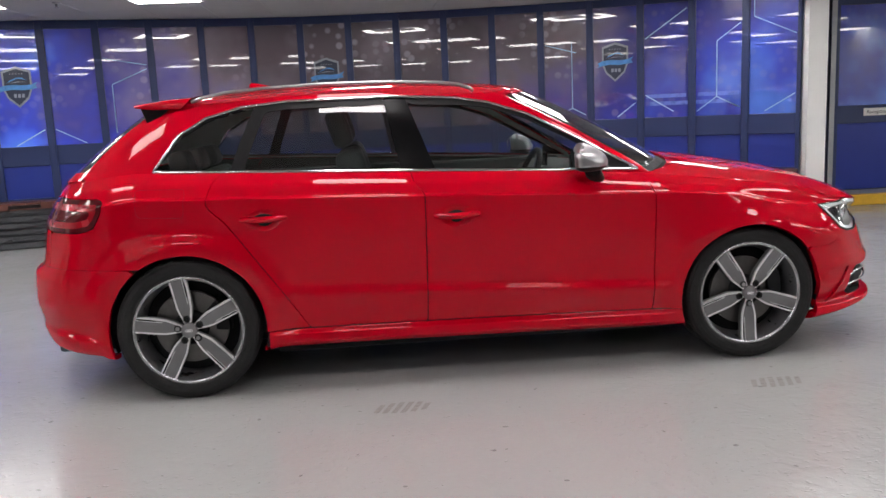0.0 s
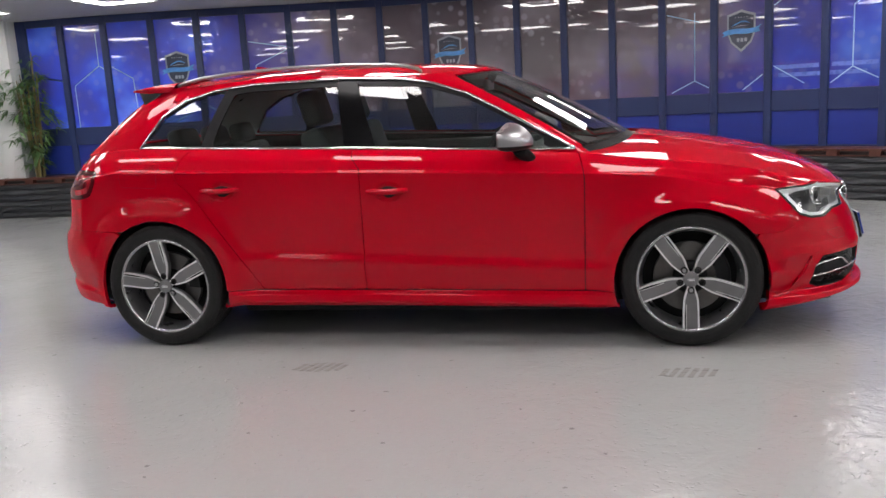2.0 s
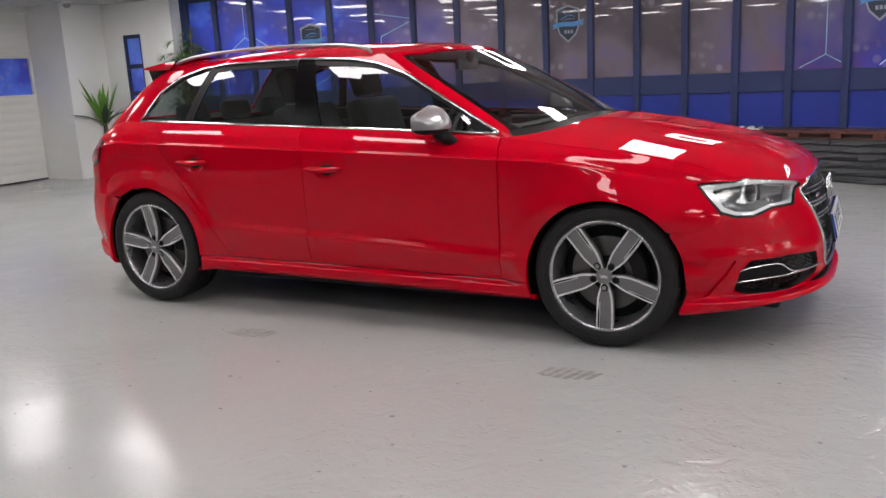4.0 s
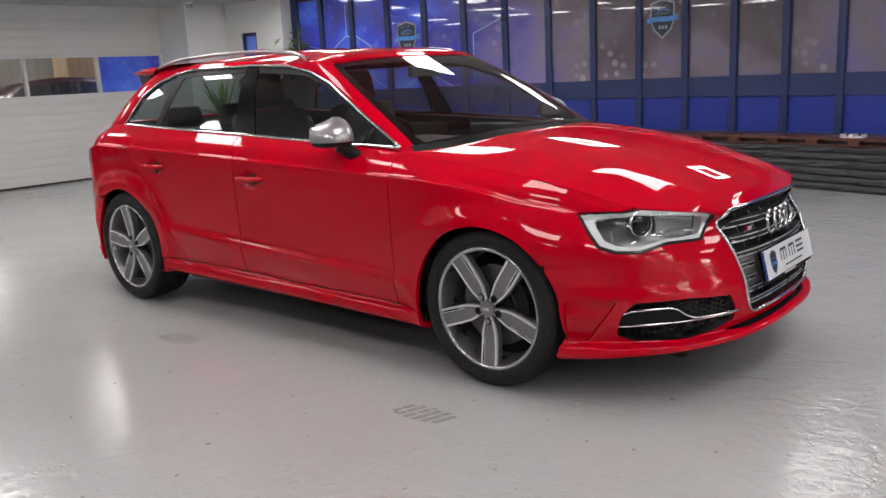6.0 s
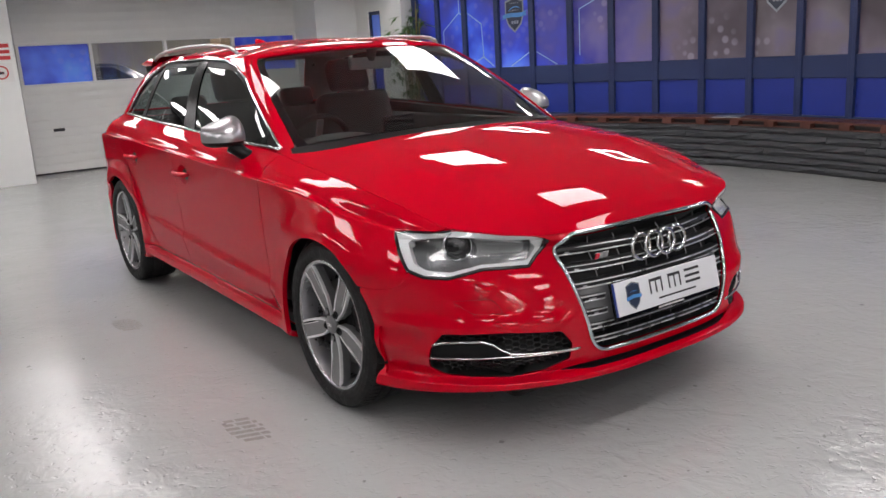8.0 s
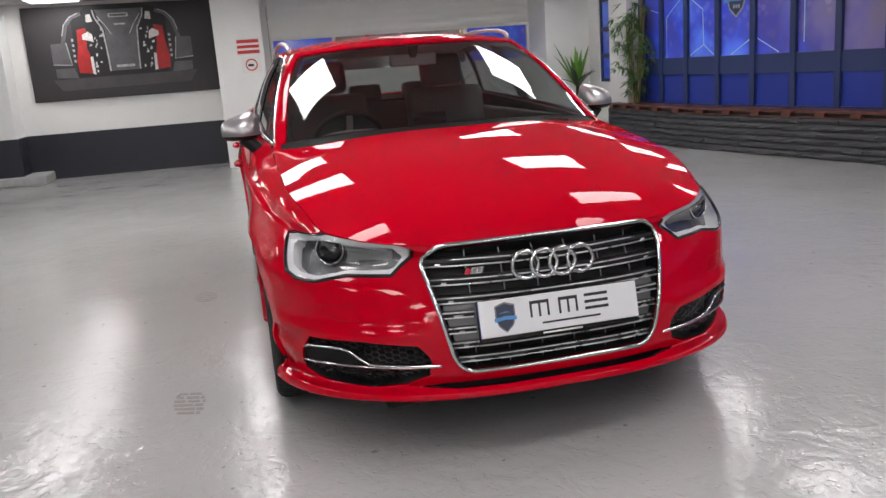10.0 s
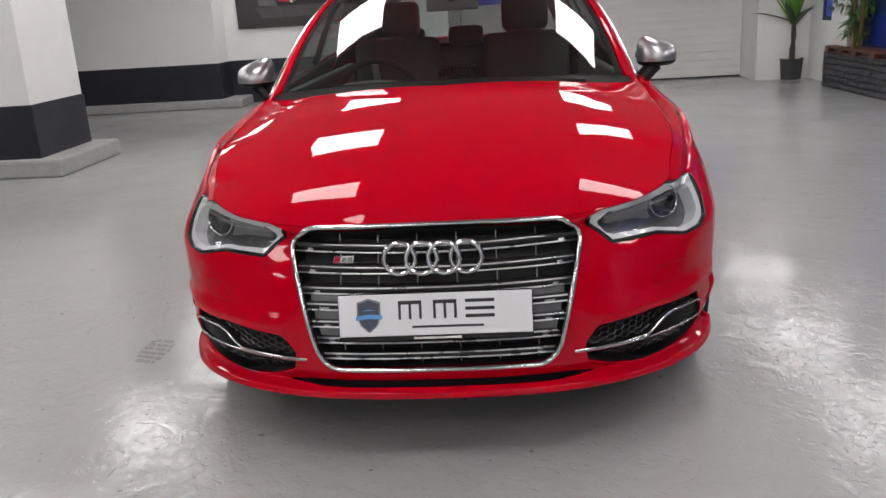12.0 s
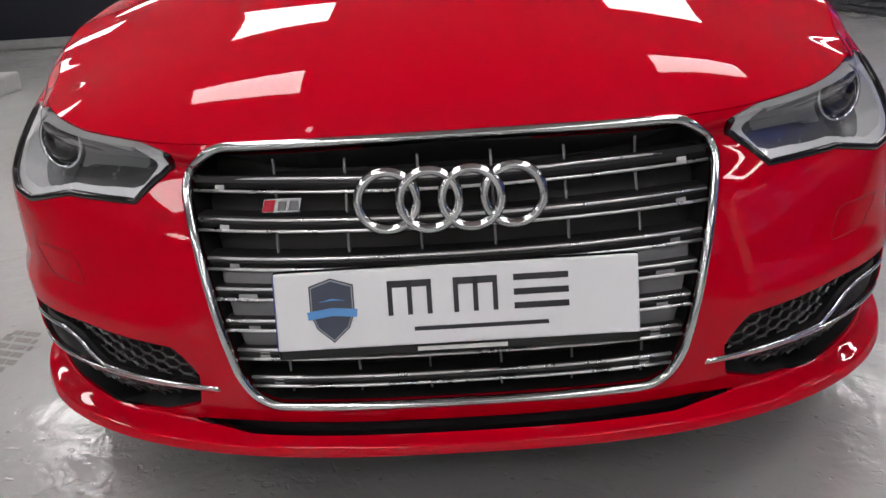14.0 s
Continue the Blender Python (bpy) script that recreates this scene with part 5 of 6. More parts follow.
def cabin_grid():
    base, top = [], []
    for th in np.linspace(0, math.pi / 2, NG, endpoint=False):
        k, s = math.cos(th), math.sin(th)
        base.append((GR - 0.525 * k ** (2 / 2.6), 0.752 * s ** (2 / 2.8), 1.025 * (1 - k) + 0.985 * k))
        top.append((TR - 0.33 * k ** (2 / 2.6), 0.575 * s ** (2 / 2.8), 1.328 * (1 - k) + 1.338 * k))
    for t in np.linspace(0, 1, 110):
        x = GR + (GF - GR) * t
        base.append((x, float(TOPW(x)) - 0.004, float(BELT(x)) - 0.004))
        top.append((TR + (TF - TR) * t, float(Curve((0, 0.575), (0.5, 0.612), (1, 0.595))(t)), float(Curve((0, 1.328), (0.35, 1.348), (0.7, 1.345), (1, 1.322))(t))))
    # ahead of the doors: the flank runs on, turns a tight corner at the pillar, and the windscreen bows across
    for j in range(1, NC + 1):
        t = j / NC
        if t < 0.30:
            f = t / 0.30
            x, xt = GF + (0.80 - GF) * f, TF + (0.10 - TF) * f
            base.append((x, float(TOPW(x)) - 0.004, float(BELT(x)) - 0.004))
            top.append((xt, 0.595 - 0.008 * f * f, 1.322 + 0.002 * f))
        elif t < SCREEN_T:
            f = (t - 0.30) / (SCREEN_T - 0.30)
            b3, t3 = ((0.80, 0.761), (0.858, 0.761), (0.878, 0.712)), ((0.10, 0.587), (0.148, 0.585), (0.168, 0.550))
            g = ((1 - f) ** 2, 2 * f * (1 - f), f * f)
            base.append((sum(k * p[0] for k, p in zip(g, b3)), sum(k * p[1] for k, p in zip(g, b3)), 0.914 + 0.004 * f))
            top.append((sum(k * p[0] for k, p in zip(g, t3)), sum(k * p[1] for k, p in zip(g, t3)), 1.324 + 0.004 * f))
        else:
            f = 1 - (t - SCREEN_T) / (1 - SCREEN_T)
            base.append((0.878 + 0.205 * (1 - f ** 3), 0.712 * f, 0.918 + 0.040 * (1 - f ** 3)))
            top.append((0.168 + 0.172 * (1 - f ** 3), 0.550 * f, 1.328 + 0.022 * (1 - f ** 3)))
    base, top = np.array(base), np.array(top)
    w = np.linspace(0, 1, NW_)
    P = base[:, None] * (1 - w)[None, :, None] + top[:, None] * w[None, :, None]
    bow = 4 * w * (1 - w)
    P[:, :, 1] += (0.010 * bow + 0.015 * 6.75 * w * w * (1 - w))[None] * np.clip(base[:, 1] / 0.7, 0, 1)[:, None]
    front = np.clip((base[:, 0] - GF) / 0.59, 0, 1)
    P[:, :, 2] += 0.018 * bow[None] * front[:, None]
    rear = np.clip((GR - base[:, 0]) / 0.525, 0, 1)
    P[:, :, 2] += 0.020 * bow[None] * rear[:, None]
    return P, w, front


P, w, front = cabin_grid()
CAB = Sheet(P[:, :, 0], P[:, :, 1], P[:, :, 2], np.repeat(np.arange(len(P))[:, None] / 1.0, NW_, 1), np.repeat(w[None], len(P), 0))
gx, gs, gz, gv, gu = CAB.p[:, 0], -CAB.p[:, 1], CAB.p[:, 2], CAB.v, CAB.h
DLO = [(-1.435, 1.034), (-1.325, 1.185), (-1.20, 1.260), (-1.04, 1.303), (-0.83, 1.322), (-0.34, 1.324), (-0.05, 1.306), (0.11, 1.278), (0.29, 1.218), (0.48, 1.116), (0.80, 0.938), (0.55, 0.948), (-0.28, 0.988)]
f_dlo = np.where(gs > 0.35, inside(DLO, gx, gz), -1.0)
f_ws = np.where(gu > NG + 105, np.minimum.reduce([(gu - NG - 109 - SCREEN_T * NC) * 0.014, (gv - 0.045) * 0.6, (0.955 - gv) * 0.6]), -1.0)
wr = gs / np.maximum(0.001, (0.752 * (1 - gv) + 0.575 * gv))
f_rs = np.where(gu < NG, np.minimum.reduce([(0.86 - wr) * 0.7, (gv - 0.10) * 0.5, (0.90 - gv) * 0.5]), -1.0)
panel("roof_frame", [CAB.cut(np.minimum.reduce([-f_dlo, -f_ws, -f_rs, np.where(gu > NG + 109 + 0.4 * NC, (gv - 0.05) * 0.6, 1.0)]))], M_PAINT, flange=0.012, single=True)
ws = panel("windscreen", [CAB.cut(f_ws - 0.002, 0.004)], M_SCREEN, flange=0.0, single=True, label="clear laminated windscreen")[0]
panel("windscreen_band", [CAB.cut(np.minimum(f_ws, 0.028 - f_ws), 0.007)], M_BLACK, parent=ws, flange=0.0, single=True)
panel("rear_window", [CAB.cut(f_rs - 0.002, 0.004)], M_REARGL, flange=0.0, single=True, label="dark tinted rear window")
# side glass
bl = Curve((0.95, -0.232), (1.32, -0.262))(gz)
post_f, post_r = Curve((0.97, 0.078), (1.32, -0.018))(gz), Curve((0.97, 0.083), (1.32, 0.116))(gz)  # the post leans back
q0 = Curve((0.95, -1.085), (1.05, -1.055), (1.32, -0.945))(gz)
rim_w = 0.012 + (0.020 - 0.012 * smooth01((gx + 0.1) / 0.2)) * smooth01((gz - BELT(gx) - 0.05) / 0.08)  # door frames round the glass
f1 = np.minimum.reduce([f_dlo - rim_w, gx - bl - post_f - 0.002])
f2 = np.minimum.reduce([f_dlo - rim_w, bl - post_r - 0.002 - gx, gx - q0 - 0.034])
f3 = np.minimum.reduce([f_dlo - 0.012, q0 - 0.028 - gx])
mirror_tri = 0.655 - gx
for nm, f, m_, dd in (("front_side_window", np.minimum(f1, mirror_tri), M_SIDEGL, DOORS_F), ("rear_side_window", f2, M_REARGL, DOORS_R)):
    for flip, d in zip((False, True), dd):
        part(nm, sheet_bm([CAB.cut(f, 0.008)], 0.0, flip), m_, d, smooth=True)
panel("quarter_window", [CAB.cut(f3, 0.008)], M_REARGL, flange=0.0, label="dark tinted quarter glass")
f_post = np.minimum.reduce([f_dlo - 0.0, bl + post_f - gx, gx - bl + post_r])
panel("centre_post", [CAB.cut(f_post, 0.004)], M_POST, flange=0.01, label="satin black centre post")
seal = np.minimum.reduce([f_dlo, -np.maximum(np.maximum(np.minimum(f1, mirror_tri), f2), f3), -f_post])
panel("window_seal", [CAB.cut(seal, 0.005)], M_TRIM, flange=0.006)

# roof
topE = CAB.p.reshape(len(P), NW_, 3)[:, -1]
ROOFC = Curve((-1.5, 1.338), (-1.3, 1.368), (-0.9, 1.398), (-0.4, 1.404), (0.0, 1.388), (0.22, 1.364), (0.34, 1.350))
t = np.linspace(0, 1, len(topE))
side_lo, side_hi = NG / len(topE), (NG + 110) / len(topE)
rcx = Curve((0, -1.36), (side_lo, -1.15), (side_hi, -0.15), (1, 0.16))(t)
w = np.linspace(0, 1, 20)
rx = topE[:, None, 0] * (1 - w) + rcx[:, None] * w
rs = -topE[:, None, 1] * (1 - w)
rz = topE[:, None, 2] + (ROOFC(rcx) - topE[:, 2])[:, None] * (1 - (1 - w) ** 2.2)
ROOF = Sheet(rx, rs, rz, np.repeat(t[:, None], 20, 1), np.repeat(w[None], len(t), 0))
panel("roof", [ROOF.cut(np.ones(len(ROOF.p)))], M_PAINT, flange=0.0, single=True)
panel("pillar_lining", [CAB.cut(np.minimum.reduce([-f_dlo - 0.004, -f_ws - 0.004, -f_rs - 0.004, np.where(gu > NG + 109 + 0.4 * NC, gv - 0.06, 1.0)]), 0.014)], M_LINING, flange=0.0, single=True)
panel("roof_lining", [ROOF.cut(np.ones(len(ROOF.p)), 0.03)], M_LINING, flange=0.0, single=True)

# window surround in chrome
def cab_at(x, z, out=0.0):
    """The place on the side of the cabin at (x, z), out metres off it."""
    n, m = CAB.shape
    P_, N_ = CAB.p.reshape(n, m, 3)[4:n - 12], CAB.n.reshape(n, m, 3)[4:n - 12]
    xs_ = np.array([np.interp(z, c[:, 2], c[:, 0]) for c in P_])
    k = int(np.clip(np.searchsorted(xs_, x) - 1, 0, len(xs_) - 2))
    f = (x - xs_[k]) / max(1e-6, xs_[k + 1] - xs_[k])
    at_ = lambda A, c: np.array([np.interp(z, P_[c, :, 2], A[c, :, i]) for i in range(3)])
    return Vector(at_(P_, k) * (1 - f) + at_(P_, k + 1) * f + out * (at_(N_, k) * (1 - f) + at_(N_, k + 1) * f))


def both_tubes(name, path, r, material, n=8, flat=1.0, parent=None, label=""):
    for s in (1, -1):
        part(name, add_tube(bmesh.new(), [(p[0], p[1] * s, p[2]) for p in path], r, n, True, flat), material, parent or car, label, smooth=True)


def dense(pts, step=0.04):
    out = []
    for a_, b_ in zip(pts, pts[1:]):
        k = max(1, round(math.dist(a_, b_) / step))
        out += [(a_[0] + (b_[0] - a_[0]) * j / k, a_[1] + (b_[1] - a_[1]) * j / k) for j in range(k)]
    return out + [pts[-1]]


ring_top = [cab_at(x, z, 0.001) for x, z in dense(DLO[:11])]
ring_low = [cab_at(x, z - 0.004, 0.002) for x, z in dense([DLO[10], DLO[11], DLO[12], DLO[0]])]
both_tubes("window_trim_top", ring_top, 0.0070, M_CHROME, label="bright chrome window surround")
both_tubes("window_trim_low", ring_low, 0.0082, M_CHROME, label="bright chrome waist strip")

# roof rails
rail = [(-1.27, 0.590, 1.340), (-1.22, 0.592, 1.354), (-1.12, 0.595, 1.372), (-0.95, 0.598, 1.385), (-0.65, 0.60, 1.395), (-0.35, 0.60, 1.392), (-0.12, 0.597, 1.380), (-0.02, 0.594, 1.367), (0.03, 0.592, 1.352), (0.05, 0.59, 1.334)]
both_tubes("roof_rail", [(x, -y, z) for x, y, z in rail], [0.010, 0.012, 0.0125, 0.0125, 0.0125, 0.0125, 0.013, 0.013, 0.012, 0.010], M_SATIN, 10, 0.8, label="satin silver roof rail")
bm = add_prism(bmesh.new(), [(-1.08, 1.382), (-0.90, 1.394), (-0.96, 1.415), (-1.05, 1.437), (-1.075, 1.437)], -0.014, 0.014, Matrix(((1, 0, 0, 0), (0, 0, 1, 0), (0, 1, 0, 0), (0, 0, 0, 1))))
bmesh.ops.bevel(bm, geom=bm.edges[:], offset=0.005, segments=2, affect="EDGES")
part("aerial_fin", bm, M_PAINT, car, smooth=True)

# spoiler over the rear window
bm = bmesh.new()
rows = []
for k in range(25):
    s = -0.60 + 1.2 * k / 24
    f = 1 - abs(s / 0.60) ** 3
    x0, x1 = -1.27, -1.53 - 0.06 * f
    zt = 1.350 + 0.022 * f
    rows.append([bm.verts.new(c) for c in ((x0, s, zt + 0.004), (-1.40, s, zt - 0.003), (x1, s, zt - 0.022), (x1 + 0.004, s, zt - 0.030), (-1.44, s, zt - 0.040), (x0 - 0.05, s, zt - 0.040))])
for r0, r1 in zip(rows, rows[1:]):
    for k in range(5):
        bm.faces.new((r0[k], r0[k + 1], r1[k + 1], r1[k]))
bm.faces.new(rows[0])
bm.faces.new(rows[-1][::-1])
bmesh.ops.recalc_face_normals(bm, faces=bm.faces[:])
part("roof_spoiler", bm, M_PAINT, car, smooth=True)
for s in (1, -1):
    bm = add_prism(bmesh.new(), [(-1.505, 1.322), (-1.37, 1.312), (-1.462, 1.245), (-1.480, 1.250)], 0, 0.02, Matrix(((1, 0, 0, 0), (0, 0, -s, -s * 0.565), (0, 1, 0, 0), (0, 0, 0, 1))))
    part("spoiler_side", bm, M_BLACK, car)

# ---- lamps ----
head = panel("headlamp", [LOW.cut(f_head - 0.001, 0.045)], M_LAMPIN, flange=-0.043, label="clear xenon headlamp with white running-light band")


def sub(name, cuts, material, parents, flange=0.004, label=""):
    for flip, d in zip((False, True), parents):
        ob = part(name, sheet_bm(cuts, flange, flip), material, d, label, smooth=True)
        ob.data.set_sharp_from_angle(angle=radians(38))


col_top = np.repeat(lz.reshape(LOW.shape)[:, -1:], LOW.shape[1], 1).ravel()
edge_top = np.minimum(np.interp(lh, [1.70, 1.87, 1.94, 2.0], [0.717, 0.722, 0.730, 0.740]), col_top) + 0.003
ring_w = np.interp(lh, [1.76, 1.87, 2.05, 2.20, 2.28], [0.030, 0.022, 0.017, 0.019, 0.022])
band_o = np.minimum.reduce([f_head - 0.004, ring_w - f_head, np.maximum(edge_top - 0.030 - lz, 1.775 - lh)])
sub("light_band", [LOW.cut(band_o, 0.006)], M_DRL, head, 0.04, "white running-light band")
sub("upper_trim", [LOW.cut(np.minimum.reduce([f_head - 0.006, lz - edge_top + 0.024, edge_top - 0.007 - lz, 2.33 - lh]), 0.005)], M_LAMPTRIM, head, 0.012)
sub("bezel", [LOW.cut(np.minimum.reduce([f_head - 0.045, edge_top - 0.036 - lz, lh - 2.0]), 0.026)], M_GREYP, head, 0.02)
sub("lens_cover", [LOW.cut(f_head + 0.001, 0.001)], M_LENS, head, 0.0, "clear lens cover")
EDGE_L = [(1.712, 0.712), (1.752, 0.662), (1.803, 0.606), (1.862, 0.587), (1.942, 0.583), (2.042, 0.605), (2.186, 0.603), (2.197, 0.634), (2.212, 0.651), (2.263, 0.667), (2.335, 0.679)]
for flip, d in zip((1, -1), head):
    path = [LOW.at(h, z, -0.001) for h, z in dense(EDGE_L, 0.012)]
    part("lamp_edge", add_tube(bmesh.new(), [(p.x, p.y * flip, p.z) for p in path], [0.003] + [0.0062] * (len(path) - 2) + [0.003], 8), M_BLACK, d, smooth=True)
for flip, d in zip((1, -1), head):
    nrm = Vector((0.90, -0.42 * flip, 0.06)).normalized()
    m = Matrix.Translation((1.873, -0.655 * flip, 0.675)) @ nrm.to_track_quat("Z", "Y").to_matrix().to_4x4()
    part("projector_ring", add_lathe(bmesh.new(), [(0.040, -0.02), (0.044, 0.010), (0.047, 0.012), (0.049, 0.006), (0.044, -0.02)], 32, m, True), M_CHROME, d, smooth=True)
    part("projector_lens", add_lathe(bmesh.new(), [(0.040, 0.0), (0.035, 0.010), (0.026, 0.018), (0.013, 0.022), (0.0005, 0.023)], 32, m), M_BLACK, d, smooth=True)
    q0_, q1_ = LOW.at(2.02, 0.690, -0.018), LOW.at(2.16, 0.668, -0.018)
    part("lamp_fin", add_tube(bmesh.new(), [(q0_.x, q0_.y * flip, q0_.z), (q1_.x, q1_.y * flip, q1_.z)], 0.0036, 6), M_LAMPTRIM, d)
tail = panel("tail_lamp", [LOW.cut(f_tail - 0.002, 0.0)], M_TAILD, flange=0.03, label="dark red wraparound tail lamp")
sub("lamp_band", [LOW.cut(np.minimum(f_tail - 0.022, 0.05 - f_tail), -0.0015)], M_TAIL, tail, 0.003)

# ---- grille ----
grille = part("grille", sheet_bm([LOW.cut(f_grille - 0.006, 0.055)], -0.05, None), M_HOLE, car, "black slatted grille in a chrome hexagon frame")


def nose_at(y, z, out=0.0):
    """A place on the nose at half-width y and height z."""
    n, m = LOW.shape
    k0 = NR + NS + 20
    P, N = LOW.p.reshape(n, m, 3)[k0:], LOW.n.reshape(n, m, 3)[k0:]
    x = np.array([np.interp(z, c[:, 2], c[:, 0]) for c in P])
    s = np.array([np.interp(z, c[:, 2], -c[:, 1]) for c in P])
    nx, ny, nz = (np.array([np.interp(z, c[:, 2], d[:, a]) for c, d in zip(P, N)]) for a in range(3))
    o = np.argsort(s)
    g = [float(np.interp(abs(y), s[o], A[o])) for A in (x, nx, ny, nz)]
    return Vector((g[0] + out * g[1], y, z + out * g[3]))


GR = [(0.345, 0.688), (0.388, 0.660), (0.402, 0.628), (0.337, 0.350), (0.316, 0.315), (0.285, 0.299)]
loop = [(-0.285, 0.299)] + [(-y, z) for y, z in GR[::-1][1:]] + GR + [(-0.285, 0.299)]
loop = dense(round_poly(loop[:-1], 0.02, 3) + [round_poly(loop[:-1], 0.02, 3)[0]], 0.03)
part("grille_frame", add_tube(bmesh.new(), [nose_at(y, z, 0.003) for y, z in loop], 0.0074, 8, False), M_DCHROME, grille, "polished chrome grille frame", smooth=True)


def half_width(z):
    return float(np.interp(z, [0.302, 0.316, 0.350, 0.625, 0.655, 0.684], [0.285, 0.315, 0.335, 0.400, 0.388, 0.345])) - 0.007


def slat(z, y0, y1):
    """One slat: a black blade with two fine chrome lips."""
    ys = [y0 + (y1 - y0) * k / 16 for k in range(17)]
    bm = bmesh.new()
    prev = None
    for y in ys:
        c = nose_at(y, z, -0.012)
        ring = [bm.verts.new((c.x + dx, y, z + dz)) for dx, dz in ((-0.035, -0.008), (0.0, -0.0095), (0.003, 0.0), (0.0, 0.0095), (-0.035, 0.008))]
        if prev:
            for k in range(4):
                bm.faces.new((prev[k], ring[k], ring[k + 1], prev[k + 1]))
        prev = ring
    bmesh.ops.recalc_face_normals(bm, faces=bm.faces[:])
    s = part("slat", bm, M_BLADE, grille)
    for dz in (-0.0078, 0.0078):
        part("slat_lip", add_tube(bmesh.new(), [nose_at(y, z + dz, -0.0075) for y in ys], 0.0026, 6), M_SLATLIP, s, smooth=True)
    for ya in ((y0 + 0.034, y0 + 0.049), (y1 - 0.049, y1 - 0.034)):
        if abs(ya[0]) > 0.2 or abs(ya[1]) > 0.2:
            bm = bmesh.new()
            rings = []
            for k in range(3):
                y = ya[0] + (ya[1] - ya[0]) * k / 2
                rings.append([bm.verts.new(nose_at(y, z + dz, out)) for dz, out in ((-0.0070, -0.015), (-0.0062, -0.0095), (0.0062, -0.0095), (0.0070, -0.015))])
            for r0, r1 in zip(rings, rings[1:]):
                for q in range(3):
                    bm.faces.new((r0[q], r0[q + 1], r1[q + 1], r1[q]))
            bm.faces.new(rings[0])
            bm.faces.new(rings[-1][::-1])
            bmesh.ops.recalc_face_normals(bm, faces=bm.faces[:])
            part("slat_end", bm, M_SATIN, s)


for z in (0.632, 0.579, 0.524, 0.384, 0.337):
    hw = half_width(z)
    slat(z, -hw, hw)
for z in (0.480, 0.432):
    hw = half_width(z)
    slat(z, -hw, -0.262)
    slat(z, 0.262, hw)
for k in range(6):
    y = -0.262 + 0.108 * k
    for z0, z1 in ((0.530, 0.682), (0.308, 0.378)):
        if abs(y) < half_width((z0 + z1) / 2) - 0.01:
            part("grille_rib", add_tube(bmesh.new(), [nose_at(y, z0 + (z1 - z0) * j / 6, -0.028) for j in range(7)], 0.0022, 5), M_GREYP, grille)
# grey blanking sheet behind the plate
f_blank = np.minimum.reduce([f_grille - 0.014, 0.520 - lz, lz - 0.386])
part("blanking_sheet", sheet_bm([LOW.cut(f_blank, 0.022)], 0.01, None), M_GREYP, grille, smooth=True)

# four plain rings
for k in range(4):
    y = -0.090 + 0.060 * k
    c = nose_at(y, 0.607, 0.010)
    m = Matrix.Translation(c) @ Vector((1, 0, 0.10)).to_track_quat("Z", "Y").to_matrix().to_4x4()
    prof = [(0.042 + 0.0072 * math.cos(2 * math.pi * j / 10), 0.0075 * math.sin(2 * math.pi * j / 10) + 0.0005 * k) for j in range(10)]
    part("ring_emblem", add_lathe(bmesh.new(), prof, 40, m, True), M_DCHROME, grille, smooth=True)
c = nose_at(-0.248, 0.604, 0.004)
m = Matrix.Translation(c) @ Vector((0.98, -0.12, 0.12)).to_track_quat("Z", "Y").to_matrix().to_4x4()
lay = Matrix.Translation(c) @ Matrix.Rotation(radians(-6), 4, "Z") @ Matrix(((0, 0, 1, 0), (1, 0, 0, 0), (0, 1, 0, 0), (0, 0, 0, 1)))
badge = part("model_badge", add_prism(bmesh.new(), [(-0.030, -0.010), (0.026, -0.010), (0.032, 0.010), (-0.024, 0.010)], -0.004, 0.0, lay), M_CHROME, grille, "small badge in red and chrome")
part("badge_field", add_prism(bmesh.new(), [(-0.029, -0.009), (-0.012, -0.009), (-0.006, 0.009), (-0.023, 0.009)], 0.0, 0.0015, lay), M_REDB, badge)
part("badge_bars", add_prism(add_prism(bmesh.new(), [(-0.006, -0.007), (0.006, -0.007), (0.010, 0.007), (-0.002, 0.007)], 0.0, 0.0015, lay), [(0.011, -0.007), (0.023, -0.007), (0.027, 0.007), (0.015, 0.007)], 0.0, 0.0015, lay), M_GREYP, badge)

# show plate: white, with an emblem and plain bars in place of its lettering
plate = part("show_plate", box(-0.006, 0.004, -0.26, 0.26, -0.0565, 0.0565, 0.003), M_PLATEW, car, "white show plate with a shield emblem and dark bars")
plate.matrix_world = Matrix.Translation((2.188, 0, 0.467)) @ Matrix.Rotation(radians(-13), 4, "Y")
part("plate_edge", box(-0.0055, 0.0035, -0.2612, -0.2602, -0.055, 0.055), M_PLATEB, plate, "blue plate edge")
part("plate_holder", box(-0.02, -0.0065, -0.262, 0.262, -0.072, 0.058, 0.003), M_BLACK, plate)
LAYP = Matrix(((0, 0, 1, 0), (1, 0, 0, 0), (0, 1, 0, 0), (0, 0, 0, 1)))
for x0, x1, z0, z1 in ((-0.098, -0.091, -0.012, 0.038), (-0.070, -0.063, -0.012, 0.038), (-0.042, -0.035, -0.012, 0.038), (-0.091, -0.042, 0.028, 0.038), (-0.004, 0.003, -0.012, 0.038), (0.024, 0.031, -0.012, 0.038), (0.052, 0.059, -0.012, 0.038), (0.003, 0.052, 0.028, 0.038), (0.082, 0.160, 0.029, 0.038), (0.082, 0.160, 0.008, 0.017), (0.082, 0.160, -0.012, -0.003), (-0.062, 0.130, -0.036, -0.030)):
    part("plate_bar", add_prism(bmesh.new(), [(x0, z0), (x1, z0), (x1, z1), (x0, z1)], 0.0042, 0.0048, LAYP), M_TEXT, plate)
part("plate_footer_bar", add_prism(bmesh.new(), [(-0.06, -0.068), (0.07, -0.068), (0.07, -0.062), (-0.06, -0.062)], -0.0062, -0.0055, LAYP), M_WHITE, plate)
